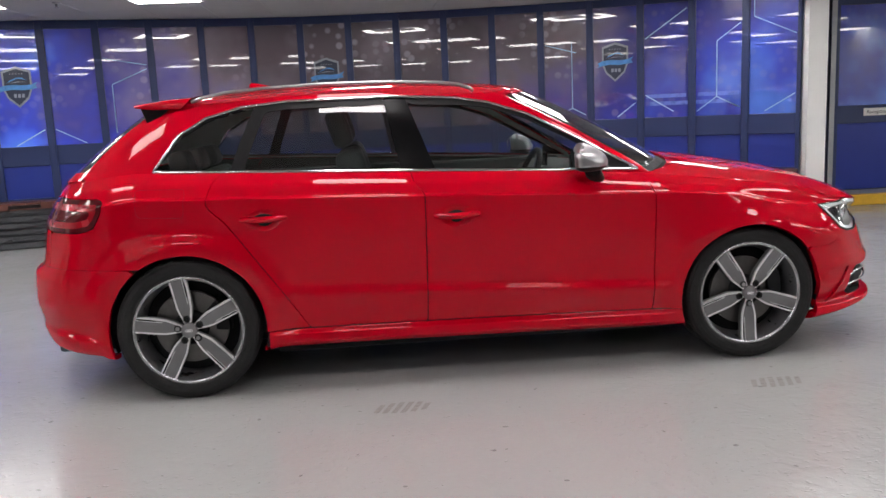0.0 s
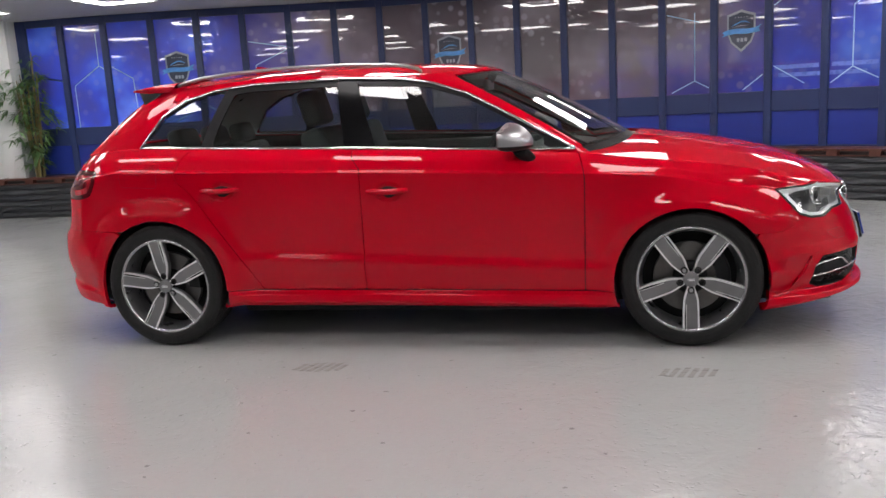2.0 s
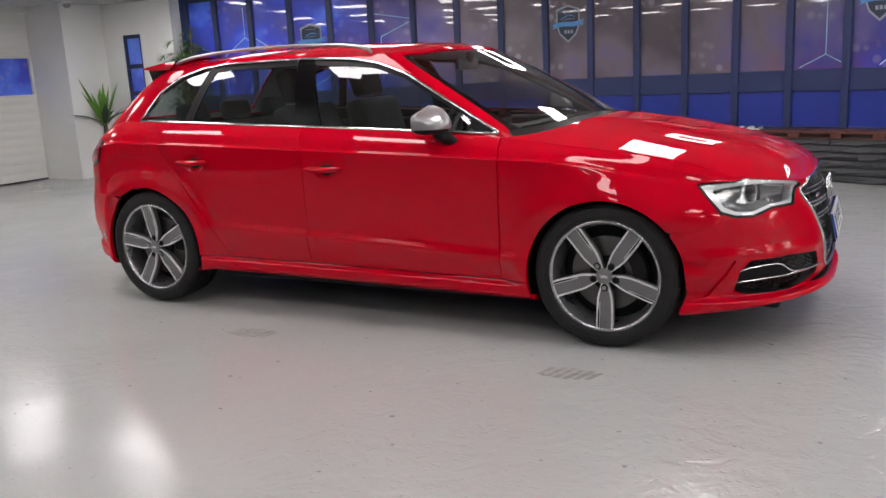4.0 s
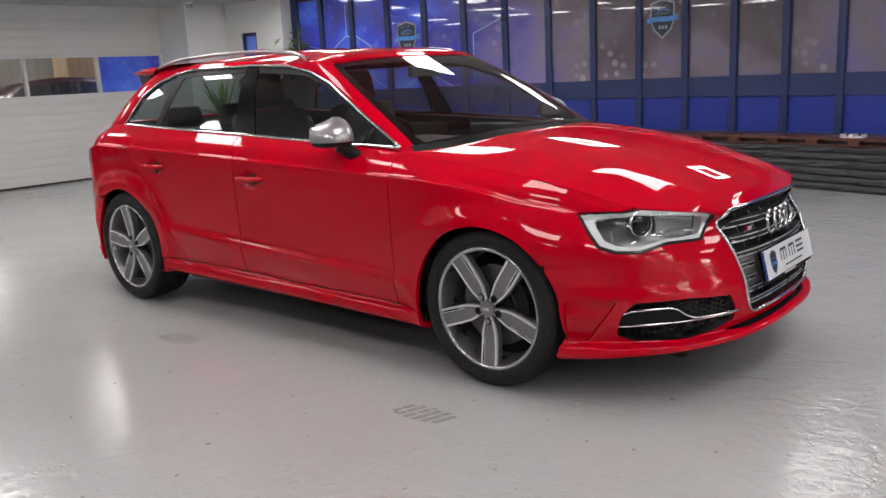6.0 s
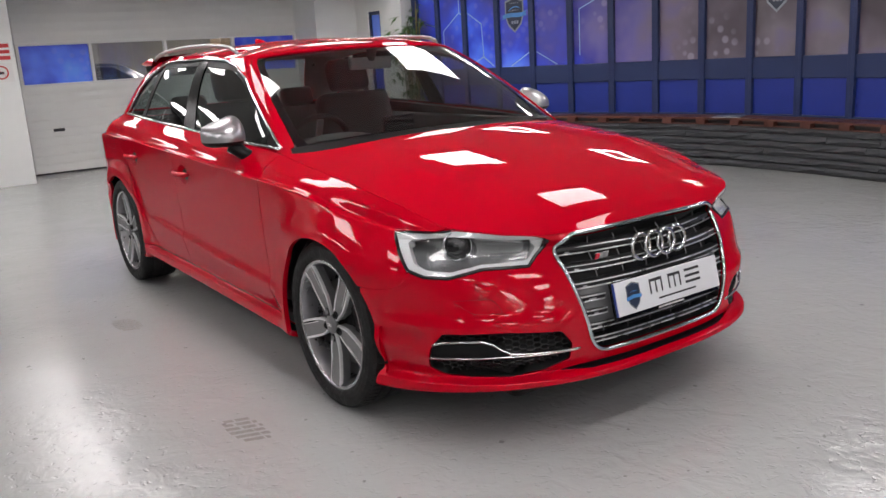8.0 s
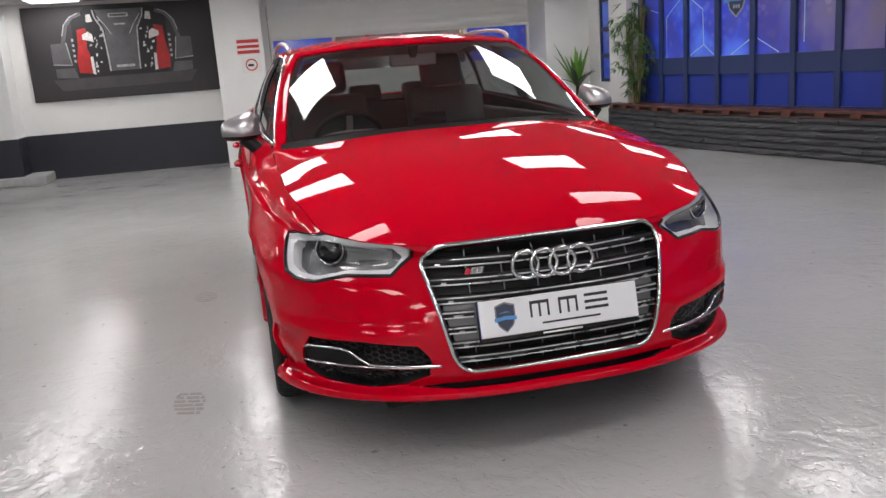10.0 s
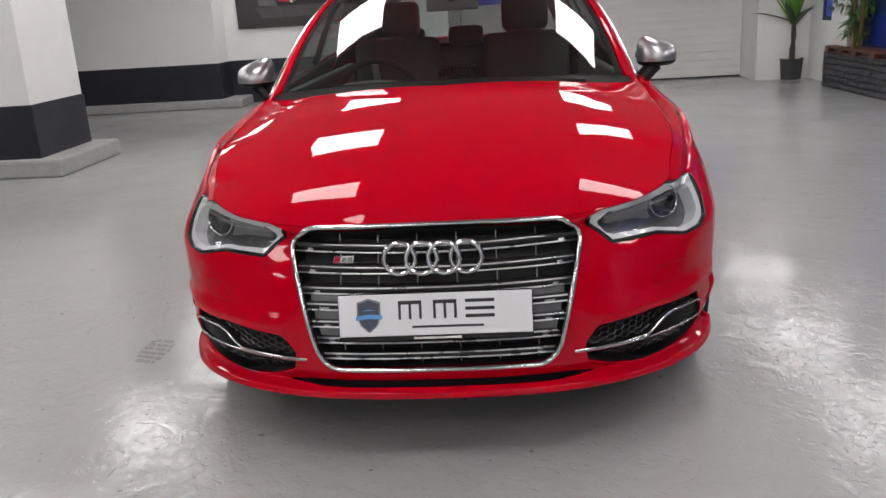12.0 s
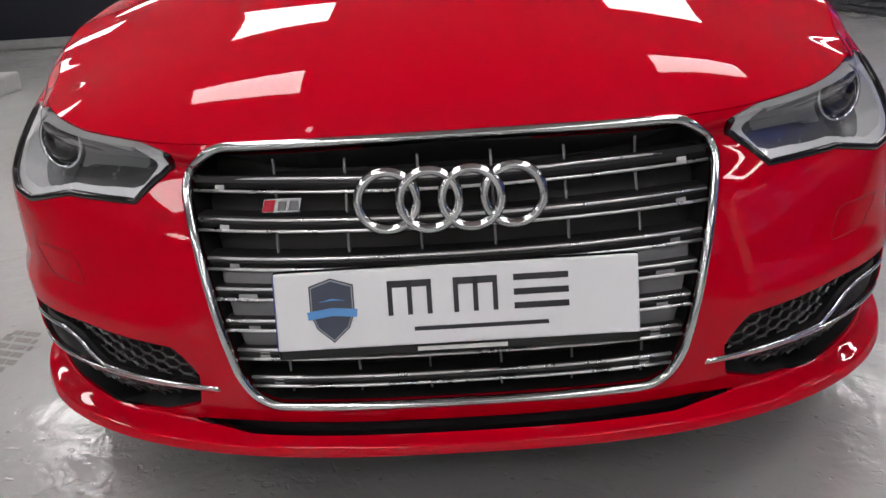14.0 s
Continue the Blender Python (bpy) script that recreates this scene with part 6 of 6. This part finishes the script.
LAYS = Matrix(((0, 0, 0.165, 0), (0.165, 0, 0, -0.178), (0, 0.165, 0, 0.001), (0, 0, 0, 1)))
rim = [(-0.15, 0.17), (0, 0.22), (0.15, 0.17), (0.15, -0.02), (0.11, -0.13), (0, -0.23), (-0.11, -0.13), (-0.15, -0.02)]
rim = [(x * 1.15, y * 1.15) for x, y in rim]
part("emblem_edge", add_prism(bmesh.new(), [(x * 1.12, y * 1.10) for x, y in rim], 0.0250, 0.0285, LAYS), M_TEXT, plate)
part("emblem_line", add_prism(bmesh.new(), [(x * 1.06, y * 1.05) for x, y in rim], 0.0250, 0.0293, LAYS), M_SHIELD_EDGE, plate)
part("emblem_field", add_prism(bmesh.new(), rim, 0.0255, 0.030, LAYS), M_SHIELD, plate)
part("emblem_ribbon", add_prism(bmesh.new(), [(-0.22, -0.01), (0.0, 0.02), (0.22, 0.0), (0.21, -0.07), (0.0, -0.05), (-0.21, -0.08)], 0.030, 0.034, LAYS), M_RIBBON, plate)
part("emblem_bar", add_prism(bmesh.new(), [(-0.12, 0.07), (0.0, 0.10), (0.12, 0.08), (0.0, 0.085)], 0.030, 0.034, LAYS), M_RIBBON, plate)

# ---- lower intakes ----
intake = panel("side_intake", [LOW.cut(f_fog - 0.001, 0.055)], M_HOLE, flange=-0.052, label="black honeycomb side intake with a chrome blade")
for flip, d in zip((1, -1), intake):
    def chart(pts, out):
        return [(p.x, p.y * flip, p.z) for p in (LOW.at(h, z, out) for h, z in dense(pts, 0.02))]
    UP = [(1.856, 0.362), (1.892, 0.373), (1.96, 0.378), (2.04, 0.379), (2.078, 0.370), (2.112, 0.349), (2.152, 0.331), (2.275, 0.327), (2.415, 0.325)]
    DN = [(1.838, 0.314), (1.93, 0.319), (2.005, 0.321), (2.155, 0.322), (2.275, 0.321), (2.415, 0.321)]
    part("blade_upper", add_tube(bmesh.new(), chart(UP, 0.0), 0.0042, 8), M_CHROME, d, "fine chrome blade", smooth=True)
    part("blade_lower", add_tube(bmesh.new(), chart(DN, -0.002), 0.0036, 8), M_CHROME, d, smooth=True)
    # black blade between the chrome lips
    f_bl = inside(UP + DN[::-1], lh, lz)
    part("blade_web", sheet_bm([LOW.cut(f_bl, 0.012)], 0.02, flip < 0), M_TRIM, d)
    bm = bmesh.new()
    s_ = 0.0135
    for i in range(28):
        for j in range(12):
            hc, zc = 1.83 + i * 1.5 * s_ * 1.25 * 1.12, 0.252 + (j + 0.5 * (i % 2)) * 1.732 * s_ * 0.75
            if float(inside(FOG, np.array([hc]), np.array([zc]))[0]) < 0.004:
                continue
            for k in range(3):
                a0, a1 = radians(60 * k), radians(60 * k + 60)
                pa = (hc + s_ * 1.34 * math.cos(a0), zc + s_ * 0.75 * math.sin(a0))
                pb = (hc + s_ * 1.34 * math.cos(a1), zc + s_ * 0.75 * math.sin(a1))
                va, vb = LOW.at(*pa, -0.022), LOW.at(*pb, -0.022)
                add_tube(bm, [(va.x, va.y * flip, va.z), (vb.x, vb.y * flip, vb.z)], 0.0026, 4, False)
    tagged(part("honeycomb", bm, M_COMB, d), kind="stuff")
panel("splitter_slot", [LOW.cut(f_slot - 0.001, 0.03)], M_TRIM, flange=-0.03, single=True)
# air-curtain facet ahead of the front wheel
panel("air_curtain", [LOW.cut(f_air + 0.003, 0.012)], M_PAINT, flange=0.0)

# fuel flap and lamp-washer covers: their fine shut lines
def shut_line(name, outline, parent, flip=1):
    pts = round_poly(outline, 0.02, 4)
    path = [LOW.at(h, z, 0.0002) for h, z in dense(pts + [pts[0]], 0.015)]
    part(name, add_tube(bmesh.new(), [(p.x, p.y * flip, p.z) for p in path], 0.0007, 5, False), M_SEAM, parent, smooth=True)


M_SEAM = mat("shut_line", (0.14, 0.001, 0.005), 0.7, var=0.05)
shut_line("fuel_flap_line", [(-1.497, 0.962), (-1.282, 0.957), (-1.289, 0.833), (-1.489, 0.845)], car)
for flip in (1, -1):
    shut_line("washer_cover_line", [(1.945, 0.512), (2.085, 0.515), (2.13, 0.466), (2.02, 0.468)], car, flip)

# ---- doors: handles ----
for doors, x0, x1, z in ((DOORS_R, -1.045, -0.84, 0.808), (DOORS_F, -0.185, 0.02, 0.778)):
    for flip, d in zip((1, -1), doors):
        xm = (x0 + x1) / 2
        yb = LOW.at(xm, z).y
        path = [(x0 + (x1 - x0) * k / 8, flip * (yb - 0.004 - 0.028 * math.sin(math.pi * (0.12 + 0.76 * k / 8))), z + 0.006 - 0.004 * math.sin(math.pi * k / 8)) for k in range(9)]
        part("door_handle", add_tube(bmesh.new(), path, [0.010, 0.0155, 0.0165, 0.017, 0.017, 0.017, 0.0165, 0.0155, 0.010], 12, True, 0.85), M_PAINT, d, smooth=True)
        f_cup = (CUP_R if doors is DOORS_R else CUP_F) + 2 * G
        pts, nor, faces = LOW.cut(f_cup)
        dd = 1 - np.hypot((pts[:, 0] - xm) / 0.070, (pts[:, 2] - z + 0.002) / 0.046)
        pts = pts - nor * (0.019 * smooth01(dd * 1.6 + 0.1))[:, None]
        part("handle_cup", sheet_bm([(pts, nor, faces)], 0.0, flip < 0), M_PAINT, d, smooth=True)
# ---- mirrors ----
for s in (1, -1):
    bm = bmesh.new()
    bmesh.ops.create_uvsphere(bm, u_segments=36, v_segments=24, radius=1.0)
    for v in bm.verts:
        x, y, z = v.co
        wy = math.copysign(abs(y) ** 0.48, y)
        zn = math.copysign(abs(z) ** 0.55, z)
        top = 0.086 - 0.038 * smooth01(np.array((wy + 0.75) / 1.75))
        hz = zn * (top if z > 0 else 0.046)
        fx = (0.095 if x > 0 else 0.060) * math.copysign(abs(x) ** 0.8, x)
        lean = 0.045 * max(0.0, zn - 0.12)
        v.co = (0.525 + fx * (1 - 0.22 * abs(wy)) - 0.03 * max(0.0, wy) - (lean if x > 0 else 0.25 * lean), -s * (0.885 + 0.086 * wy), 0.992 + hz)
    for f in bm.faces:
        f.material_index = 1 if f.calc_center_median().z < 0.972 else 0
    bmesh.ops.recalc_face_normals(bm, faces=bm.faces[:])
    mir = part("door_mirror", bm, (M_SATIN, M_TRIM), car, "satin silver door mirror with black foot", smooth=True)
    part("mirror_foot", add_tube(bmesh.new(), [(0.60, -s * 0.775, 0.885), (0.585, -s * 0.815, 0.905), (0.56, -s * 0.85, 0.938), (0.55, -s * 0.875, 0.952)], [0.036, 0.038, 0.040, 0.036], 12, True, 0.75), M_TRIM, mir, smooth=True)
    bm = bmesh.new()
    bmesh.ops.create_circle(bm, cap_ends=True, segments=28, radius=1, matrix=Matrix.Translation((0.459, -s * 0.882, 0.993)) @ Matrix.Rotation(radians(90), 4, "Y") @ Matrix.Diagonal((0.048, 0.08, 1, 1)))
    part("mirror_glass", bm, M_CHROME, mir)
    part("mirror_sail", sheet_bm([CAB.cut(np.minimum.reduce([f_dlo - 0.006, gx - 0.655]), 0.002)], 0.01, s < 0), M_TRIM, mir)

# wipers and scuttle
part("scuttle", sheet_bm([CAB.cut(np.where(gu > NG + 109 + 0.4 * NC, 0.06 - gv, -1.0), 0.006)], 0.0, None), M_TRIM, car)
bm = bmesh.new()
rowsA = []
for k in range(33):
    s = -0.74 + 1.48 * k / 32
    xr = float(REARX(abs(s)))
    zc_ = float(np.interp(abs(s), [0, 0.74], [0.953, 0.922]))
    rowsA.append([bm.verts.new((xr + 0.05, s, zc_ - 0.012)), bm.verts.new((xr - 0.16 + 0.06 * abs(s), s, zc_ - 0.018)), bm.verts.new((xr - 0.22 + 0.06 * abs(s), s, zc_ - 0.012))])
for r0, r1 in zip(rowsA, rowsA[1:]):
    for k in range(2):
        bm.faces.new((r0[k], r1[k], r1[k + 1], r0[k + 1]))
part("cowl", bm, M_TRIM, car)
for y0, y1 in ((0.50, -0.02), (-0.12, -0.62)):
    path = []
    for k in range(9):
        y = y0 + (y1 - y0) * k / 8
        xx = float(REARX(abs(y))) - 0.055 - 0.05 * k / 8
        path.append((xx, y, 0.962 + 0.014 * k / 8 - 0.03 * (abs(y) / 0.7) ** 2))
    wp = part("wiper", add_tube(bmesh.new(), path, 0.0075, 6, True, 0.8), M_TRIM, car)
    part("wiper_arm", add_tube(bmesh.new(), [(path[0][0] + 0.03, y0 + 0.03, 0.944), path[3]], [0.011, 0.007], 6), M_TRIM, wp)

# ---- wheels ----
def wheel(x, z, turn, s):
    """A wheel laid on its hub; local z points out of the car."""
    m = Matrix.Translation((x, -s * (0.858 if x > 0 else 0.882), z)) @ Matrix.Rotation(radians(90 * s), 4, "X") @ Matrix.Rotation(radians(turn), 4, "Z")
    bm = add_lathe(bmesh.new(), [(0.228, -0.195), (0.224, -0.17), (0.215, -0.12), (0.218, -0.06), (0.226, -0.03), (0.231, -0.010), (0.2345, -0.002)], 72)
    wh = part("wheel", bm, M_BARREL, car, "large five-spoke alloy wheel in grey and machined silver", smooth=True)
    wh.matrix_world = m
    part("rim_lip", add_lathe(bmesh.new(), [(0.233, -0.006), (0.236, 0.001), (0.241, 0.004), (0.247, 0.004), (0.2505, 0.0), (0.2495, -0.008)], 72), M_LIP, wh, smooth=True)
    part("tyre", add_lathe(bmesh.new(), [(0.246, -0.012), (0.2495, 0.0), (0.254, 0.008), (0.266, 0.013), (0.284, 0.0135), (0.300, 0.009), (0.311, 0.0), (0.317, -0.012), (0.3185, -0.05), (0.3135, -0.0505), (0.3135, -0.0575), (0.3195, -0.058), (0.3200, -0.10), (0.3135, -0.1005), (0.3135, -0.1085), (0.3200, -0.109), (0.3190, -0.16), (0.3135, -0.1605), (0.3135, -0.1685), (0.318, -0.169), (0.315, -0.205), (0.30, -0.222), (0.27, -0.226), (0.24, -0.215), (0.228, -0.195)], 96), M_RUBBER, wh, "low-profile black tyre")
    bm = bmesh.new()
    for k in range(78):
        c = Matrix.Rotation(2 * math.pi * k / 78, 4, "Z")
        vs = [bm.verts.new(c @ Vector(p)) for p in ((0.3115, -0.009, 0.001), (0.3115, 0.009, 0.001), (0.3185, 0.006, -0.012), (0.3185, -0.012, -0.012), (0.3225, 0.003, -0.046), (0.3225, -0.015, -0.046))]
        for q in ((0, 1, 2, 3), (3, 2, 4, 5)):
            bm.faces.new([vs[i] for i in q])
        b2 = [bm.verts.new(c @ Vector(p)) for p in ((0.310, -0.009, -0.003), (0.310, 0.009, -0.003), (0.315, 0.006, -0.014), (0.315, -0.012, -0.014), (0.317, 0.003, -0.048), (0.317, -0.015, -0.048))]
        for a_, b_ in ((0, 1), (1, 2), (2, 4), (4, 5), (5, 3), (3, 0)):
            bm.faces.new((vs[a_], b2[a_], b2[b_], vs[b_]))
    tagged(part("tread_block", bm, M_RUBBER, wh), kind="stuff")
    part("brake_disc", add_lathe(bmesh.new(), [(0.07, -0.075), (0.165, -0.075), (0.165, -0.10), (0.07, -0.10)], 56, None, True), M_DISC, wh)
    part("disc_bell", add_lathe(bmesh.new(), [(0.0005, -0.05), (0.06, -0.05), (0.078, -0.06), (0.08, -0.10)], 40), M_TRIM, wh, smooth=True)
    part("wheel_back", add_lathe(bmesh.new(), [(0.0005, -0.13), (0.22, -0.13)], 40), M_TRIM, wh)
    cal = Matrix.Rotation(radians(20 - turn), 4, "Z")
    bm = bmesh.new()
    rr = []
    for k in range(9):
        a_ = radians(-26 + 52 * k / 8)
        rr.append([bm.verts.new(cal @ Vector((r_ * math.cos(a_), r_ * math.sin(a_), z_))) for r_, z_ in ((0.115, -0.045), (0.175, -0.042), (0.182, -0.06), (0.182, -0.12), (0.115, -0.12))])
    for r0, r1 in zip(rr, rr[1:]):
        for k in range(5):
            bm.faces.new((r0[k], r0[(k + 1) % 5], r1[(k + 1) % 5], r1[k]))
    bm.faces.new(rr[0])
    bm.faces.new(rr[-1][::-1])
    bmesh.ops.recalc_face_normals(bm, faces=bm.faces[:])
    part("brake_caliper", bm, M_TRIM, wh)
    prof = [(0.030, 0.012), (0.050, 0.0185), (0.075, 0.027), (0.105, 0.0335), (0.15, 0.0355), (0.20, 0.0360), (0.236, 0.0365)]
    dep = [-0.012, -0.013, -0.014, -0.0135, -0.011, -0.007, -0.001]
    for k in range(5):
        c = Matrix.Rotation(2 * math.pi * k / 5 - math.pi / 2, 4, "Z")
        bm = bmesh.new()
        prev = None
        for (r_, hw), zd in zip(prof, dep):
            ring = [bm.verts.new(c @ Vector(p)) for p in ((r_, -hw, zd - 0.040), (r_, -hw, zd), (r_, hw, zd), (r_, hw, zd - 0.040))]
            if prev:
                for q in range(3):
                    bm.faces.new((prev[q], ring[q], ring[q + 1], prev[q + 1]))
            prev = ring
        bmesh.ops.recalc_face_normals(bm, faces=bm.faces[:])
        sp = part("spoke", bm, M_ANTHRA, wh)
        for sd in (-1, 1):
            bm = bmesh.new()
            prev = None
            for (r_, hw), zd in zip(prof, dep):
                ring = [bm.verts.new(c @ Vector(p)) for p in ((r_, sd * (hw + 0.002), zd - 0.010), (r_, sd * (hw + 0.0008), zd + 0.0015), (r_, sd * (hw - 0.0068), zd + 0.0015), (r_, sd * (hw - 0.0075), zd - 0.001))]
                if prev:
                    for q in range(3):
                        bm.faces.new((prev[q], ring[q], ring[q + 1], prev[q + 1]))
                prev = ring
            bmesh.ops.recalc_face_normals(bm, faces=bm.faces[:])
            part("spoke_edge", bm, M_MACHINED, sp)
        # slot and its inner bright line beside one edge
        for nm, m_, y0, y1, ra, rb, zz in (("spoke_slot", M_BLACK, -0.0295, -0.0225, 0.150, 0.232, 0.0008), ("slot_line", M_MACHINED, -0.0225, -0.0198, 0.120, 0.234, 0.0012)):
            z0_, z1_ = float(np.interp(ra, [p[0] for p in prof], dep)), float(np.interp(rb, [p[0] for p in prof], dep))
            bm = bmesh.new()
            bm.faces.new([bm.verts.new(c @ Vector(p)) for p in ((ra, y0, z0_ + zz), (rb, y0 - 0.001, z1_ + zz), (rb, y1 - 0.001, z1_ + zz), (ra, y1, z0_ + zz))])
            part(nm, bm, m_, sp)
        bolt = Matrix.Rotation(2 * math.pi * k / 5 - math.pi / 2, 4, "Z") @ Matrix.Translation((0.052, 0, 0))
        part("wheel_bolt", add_lathe(bmesh.new(), [(0.0145, -0.014), (0.0145, -0.0085), (0.0125, -0.0082), (0.0095, -0.010), (0.0095, -0.003), (0.006, -0.002), (0.0055, -0.006), (0.0004, -0.006)], 14, bolt), M_TRIM if k % 3 else M_SATIN, wh)
        part("bolt_recess", add_lathe(bmesh.new(), [(0.0165, -0.0105), (0.0150, -0.0085), (0.0090, -0.0078)], 18, bolt), M_HOLE, wh)
    part("hub_cap", add_lathe(bmesh.new(), [(0.036, -0.018), (0.035, -0.004), (0.031, 0.0), (0.0004, 0.002)], 32), M_ANTHRA, wh, smooth=True)
    bm = bmesh.new()
    for q in range(4):
        mm = Matrix.Rotation(radians(-turn), 4, "Z") @ Matrix.Translation((-0.0105 + 0.007 * q, 0, 0.0022))
        add_lathe(bm, [(0.0042, 0.0), (0.0052, 0.0006), (0.0062, 0.0)], 14, mm)
    part("cap_emblem", bm, M_MACHINED, wh)
    return wh


for s in (1, -1):
    wheel(1.3155, 0.322, 0, s)
    wheel(-1.3155, 0.322, 44 * s, s)
    for x, r_, z in ((1.3155, 0.347, 0.312), (-1.3155, 0.350, 0.318)):
        bm = bmesh.new()
        prev = None
        for k in range(33):
            a_ = radians(-16 + 212 * k / 32)
            ring = [bm.verts.new((x + r_ * math.cos(a_), -s * y, z + r_ * math.sin(a_))) for y in (0.832, 0.80, 0.56)] + [bm.verts.new((x + 0.02 * math.cos(a_), -s * 0.56, z + 0.02 * math.sin(a_)))]
            if prev:
                for q in range(3):
                    bm.faces.new((prev[q], ring[q], ring[q + 1], prev[q + 1]))
            prev = ring
        part("arch_liner", bm, M_TRIM, car, smooth=False)
bm = add_box(bmesh.new(), -0.95, 0.95, -0.74, 0.74, 0.150, 0.23, 0.02)
add_box(bm, 0.95, 2.0, -0.54, 0.54, 0.145, 0.26, 0.02)
add_box(bm, -2.02, -0.95, -0.54, 0.54, 0.165, 0.28, 0.02)
part("underbody", bm, M_TRIM, car)

# ---- cabin ----
def soft_box(bm, c, size, r=0.05, m=None):
    k = bmesh.ops.create_cube(bm, size=1.0, matrix=(m or Matrix.Identity(4)) @ Matrix.LocRotScale(c, None, size))
    es = list({e for v in k["verts"] for e in v.link_edges})
    bmesh.ops.bevel(bm, geom=es, offset=r, segments=3, affect="EDGES", profile=0.6)
    return bm


def seat(x, y, wide, name="front_seat"):
    t = part(name, soft_box(bmesh.new(), (x, y, 0.50), (0.52, wide, 0.16), 0.05), M_SEAT, car, "dark leather seat", smooth=True)
    m = Matrix.Translation((x - 0.24, y, 0.55)) @ Matrix.Rotation(radians(-16), 4, "Y")
    tall = 0.58 if wide < 0.8 else 0.48
    part("backrest", soft_box(bmesh.new(), (0, 0, tall / 2 - 0.03), (0.14, wide * 0.96, tall), 0.06, m), M_SEAT, t, smooth=True)
    return t, m


for y in (-0.36, 0.36):
    t, m = seat(-0.18, y, 0.50)
    part("headrest", soft_box(bmesh.new(), (0.0, 0, 0.66), (0.10, 0.26, 0.19), 0.045, m), M_SEAT, t, smooth=True)
t, m = seat(-1.0, 0.0, 1.26, "rear_bench")
for y in (-0.38, 0.0, 0.38):
    part("headrest", soft_box(bmesh.new(), (0.0, y, 0.52), (0.09, 0.23, 0.12), 0.04, m), M_SEAT, t, smooth=True)
bm = bmesh.new()
rowsA = []
for k in range(25):
    s = -0.70 + 1.40 * k / 24
    hump = 0.035 * math.exp(-((s + 0.36) / 0.17) ** 4)
    rowsA.append([bm.verts.new(c) for c in ((0.95 - 0.20 * (s / 0.7) ** 2, s, 0.912), (0.72 - 0.06 * (s / 0.7) ** 2, s, 0.925 + hump * 0.6), (0.56, s, 0.918 + hump), (0.48, s, 0.88 + hump), (0.47, s, 0.80), (0.55, s, 0.60), (0.60, s, 0.35))])
for r0, r1 in zip(rowsA, rowsA[1:]):
    for k in range(6):
        bm.faces.new((r0[k], r1[k], r1[k + 1], r0[k + 1]))
dash = part("dashboard", bm, M_DASH, car, smooth=True)
part("display", box(0.50, 0.515, -0.07, 0.10, 0.92, 1.0, 0.004), M_BLACK, dash)
sw = Matrix.Translation((0.33, -0.36, 0.86)) @ Matrix.Rotation(radians(-66), 4, "Y")
prof = [(0.18 + 0.015 * math.cos(2 * math.pi * j / 10), 0.015 * math.sin(2 * math.pi * j / 10)) for j in range(10)]
stw = part("steering_wheel", add_lathe(bmesh.new(), prof, 48, sw, True), M_TRIM, car, smooth=True)
part("steering_hub", soft_box(bmesh.new(), (0, 0, -0.02), (0.15, 0.15, 0.05), 0.02, sw), M_INNER, stw, smooth=True)
bm = bmesh.new()
for a_ in (0, 90, -90):
    mm = sw @ Matrix.Rotation(radians(a_), 4, "Z")
    add_box(bm, 0.05, 0.17, -0.015, 0.015, -0.02, -0.008)
    bmesh.ops.transform(bm, matrix=mm, verts=bm.verts[-8:])
part("steering_spokes", bm, M_SATIN, stw)
part("interior_mirror", soft_box(bmesh.new(), (0.30, 0.0, 1.255), (0.03, 0.24, 0.06), 0.014), M_GREYP, car, smooth=True)
part("mirror_mount", add_tube(bmesh.new(), [(0.31, 0, 1.27), (0.33, 0, 1.335)], [0.018, 0.03], 10), M_TRIM, car)
part("cabin_floor", add_box(add_box(bmesh.new(), -1.5, 0.9, -0.72, 0.72, 0.25, 0.30), -1.9, -1.25, -0.70, 0.70, 0.62, 0.66), M_INNER, car)
for s in (1, -1):
    part("door_card", box(-1.1, 0.75, min(-s * 0.745, -s * 0.70), max(-s * 0.745, -s * 0.70), 0.30, 0.93, 0.015), M_INNER, car)
    part("door_armrest", soft_box(bmesh.new(), (0.1, -s * 0.68, 0.72), (0.6, 0.08, 0.06), 0.02), M_INNER, car)

# tyre marks printed on the floor
def tyre_print(x, y, turn):
    """A faded oval of slanted tread bars."""
    t = thing("tyre_print", pose(x, y, 0.0, 0, 0, turn), "faint grey tyre-tread mark on the painted floor", "floor mark", "tyre prints")
    r = random.Random(int(100 * x))
    for k in range(6):
        u = -0.10 + 0.040 * k
        half = 0.062 * math.sqrt(max(0.05, 1 - (u / 0.14) ** 2))
        bm = bmesh.new()
        v = -half
        while v < half - 0.012:
            ln = r.uniform(0.03, 0.08)
            e = min(half, v + ln)
            sk = 0.35
            add_prism(bm, [(u + sk * v - 0.012, v), (u + sk * v + 0.012, v), (u + sk * e + 0.012, e), (u + sk * e - 0.012, e)], 0.0, 0.0008)
            v = e + r.uniform(0.004, 0.010)
        part("mark", bm, M_MARK, t)


for x, y, turn in ((-0.38, -1.19, 0), (1.275, -1.21, 0)):
    tyre_print(x, y, turn)
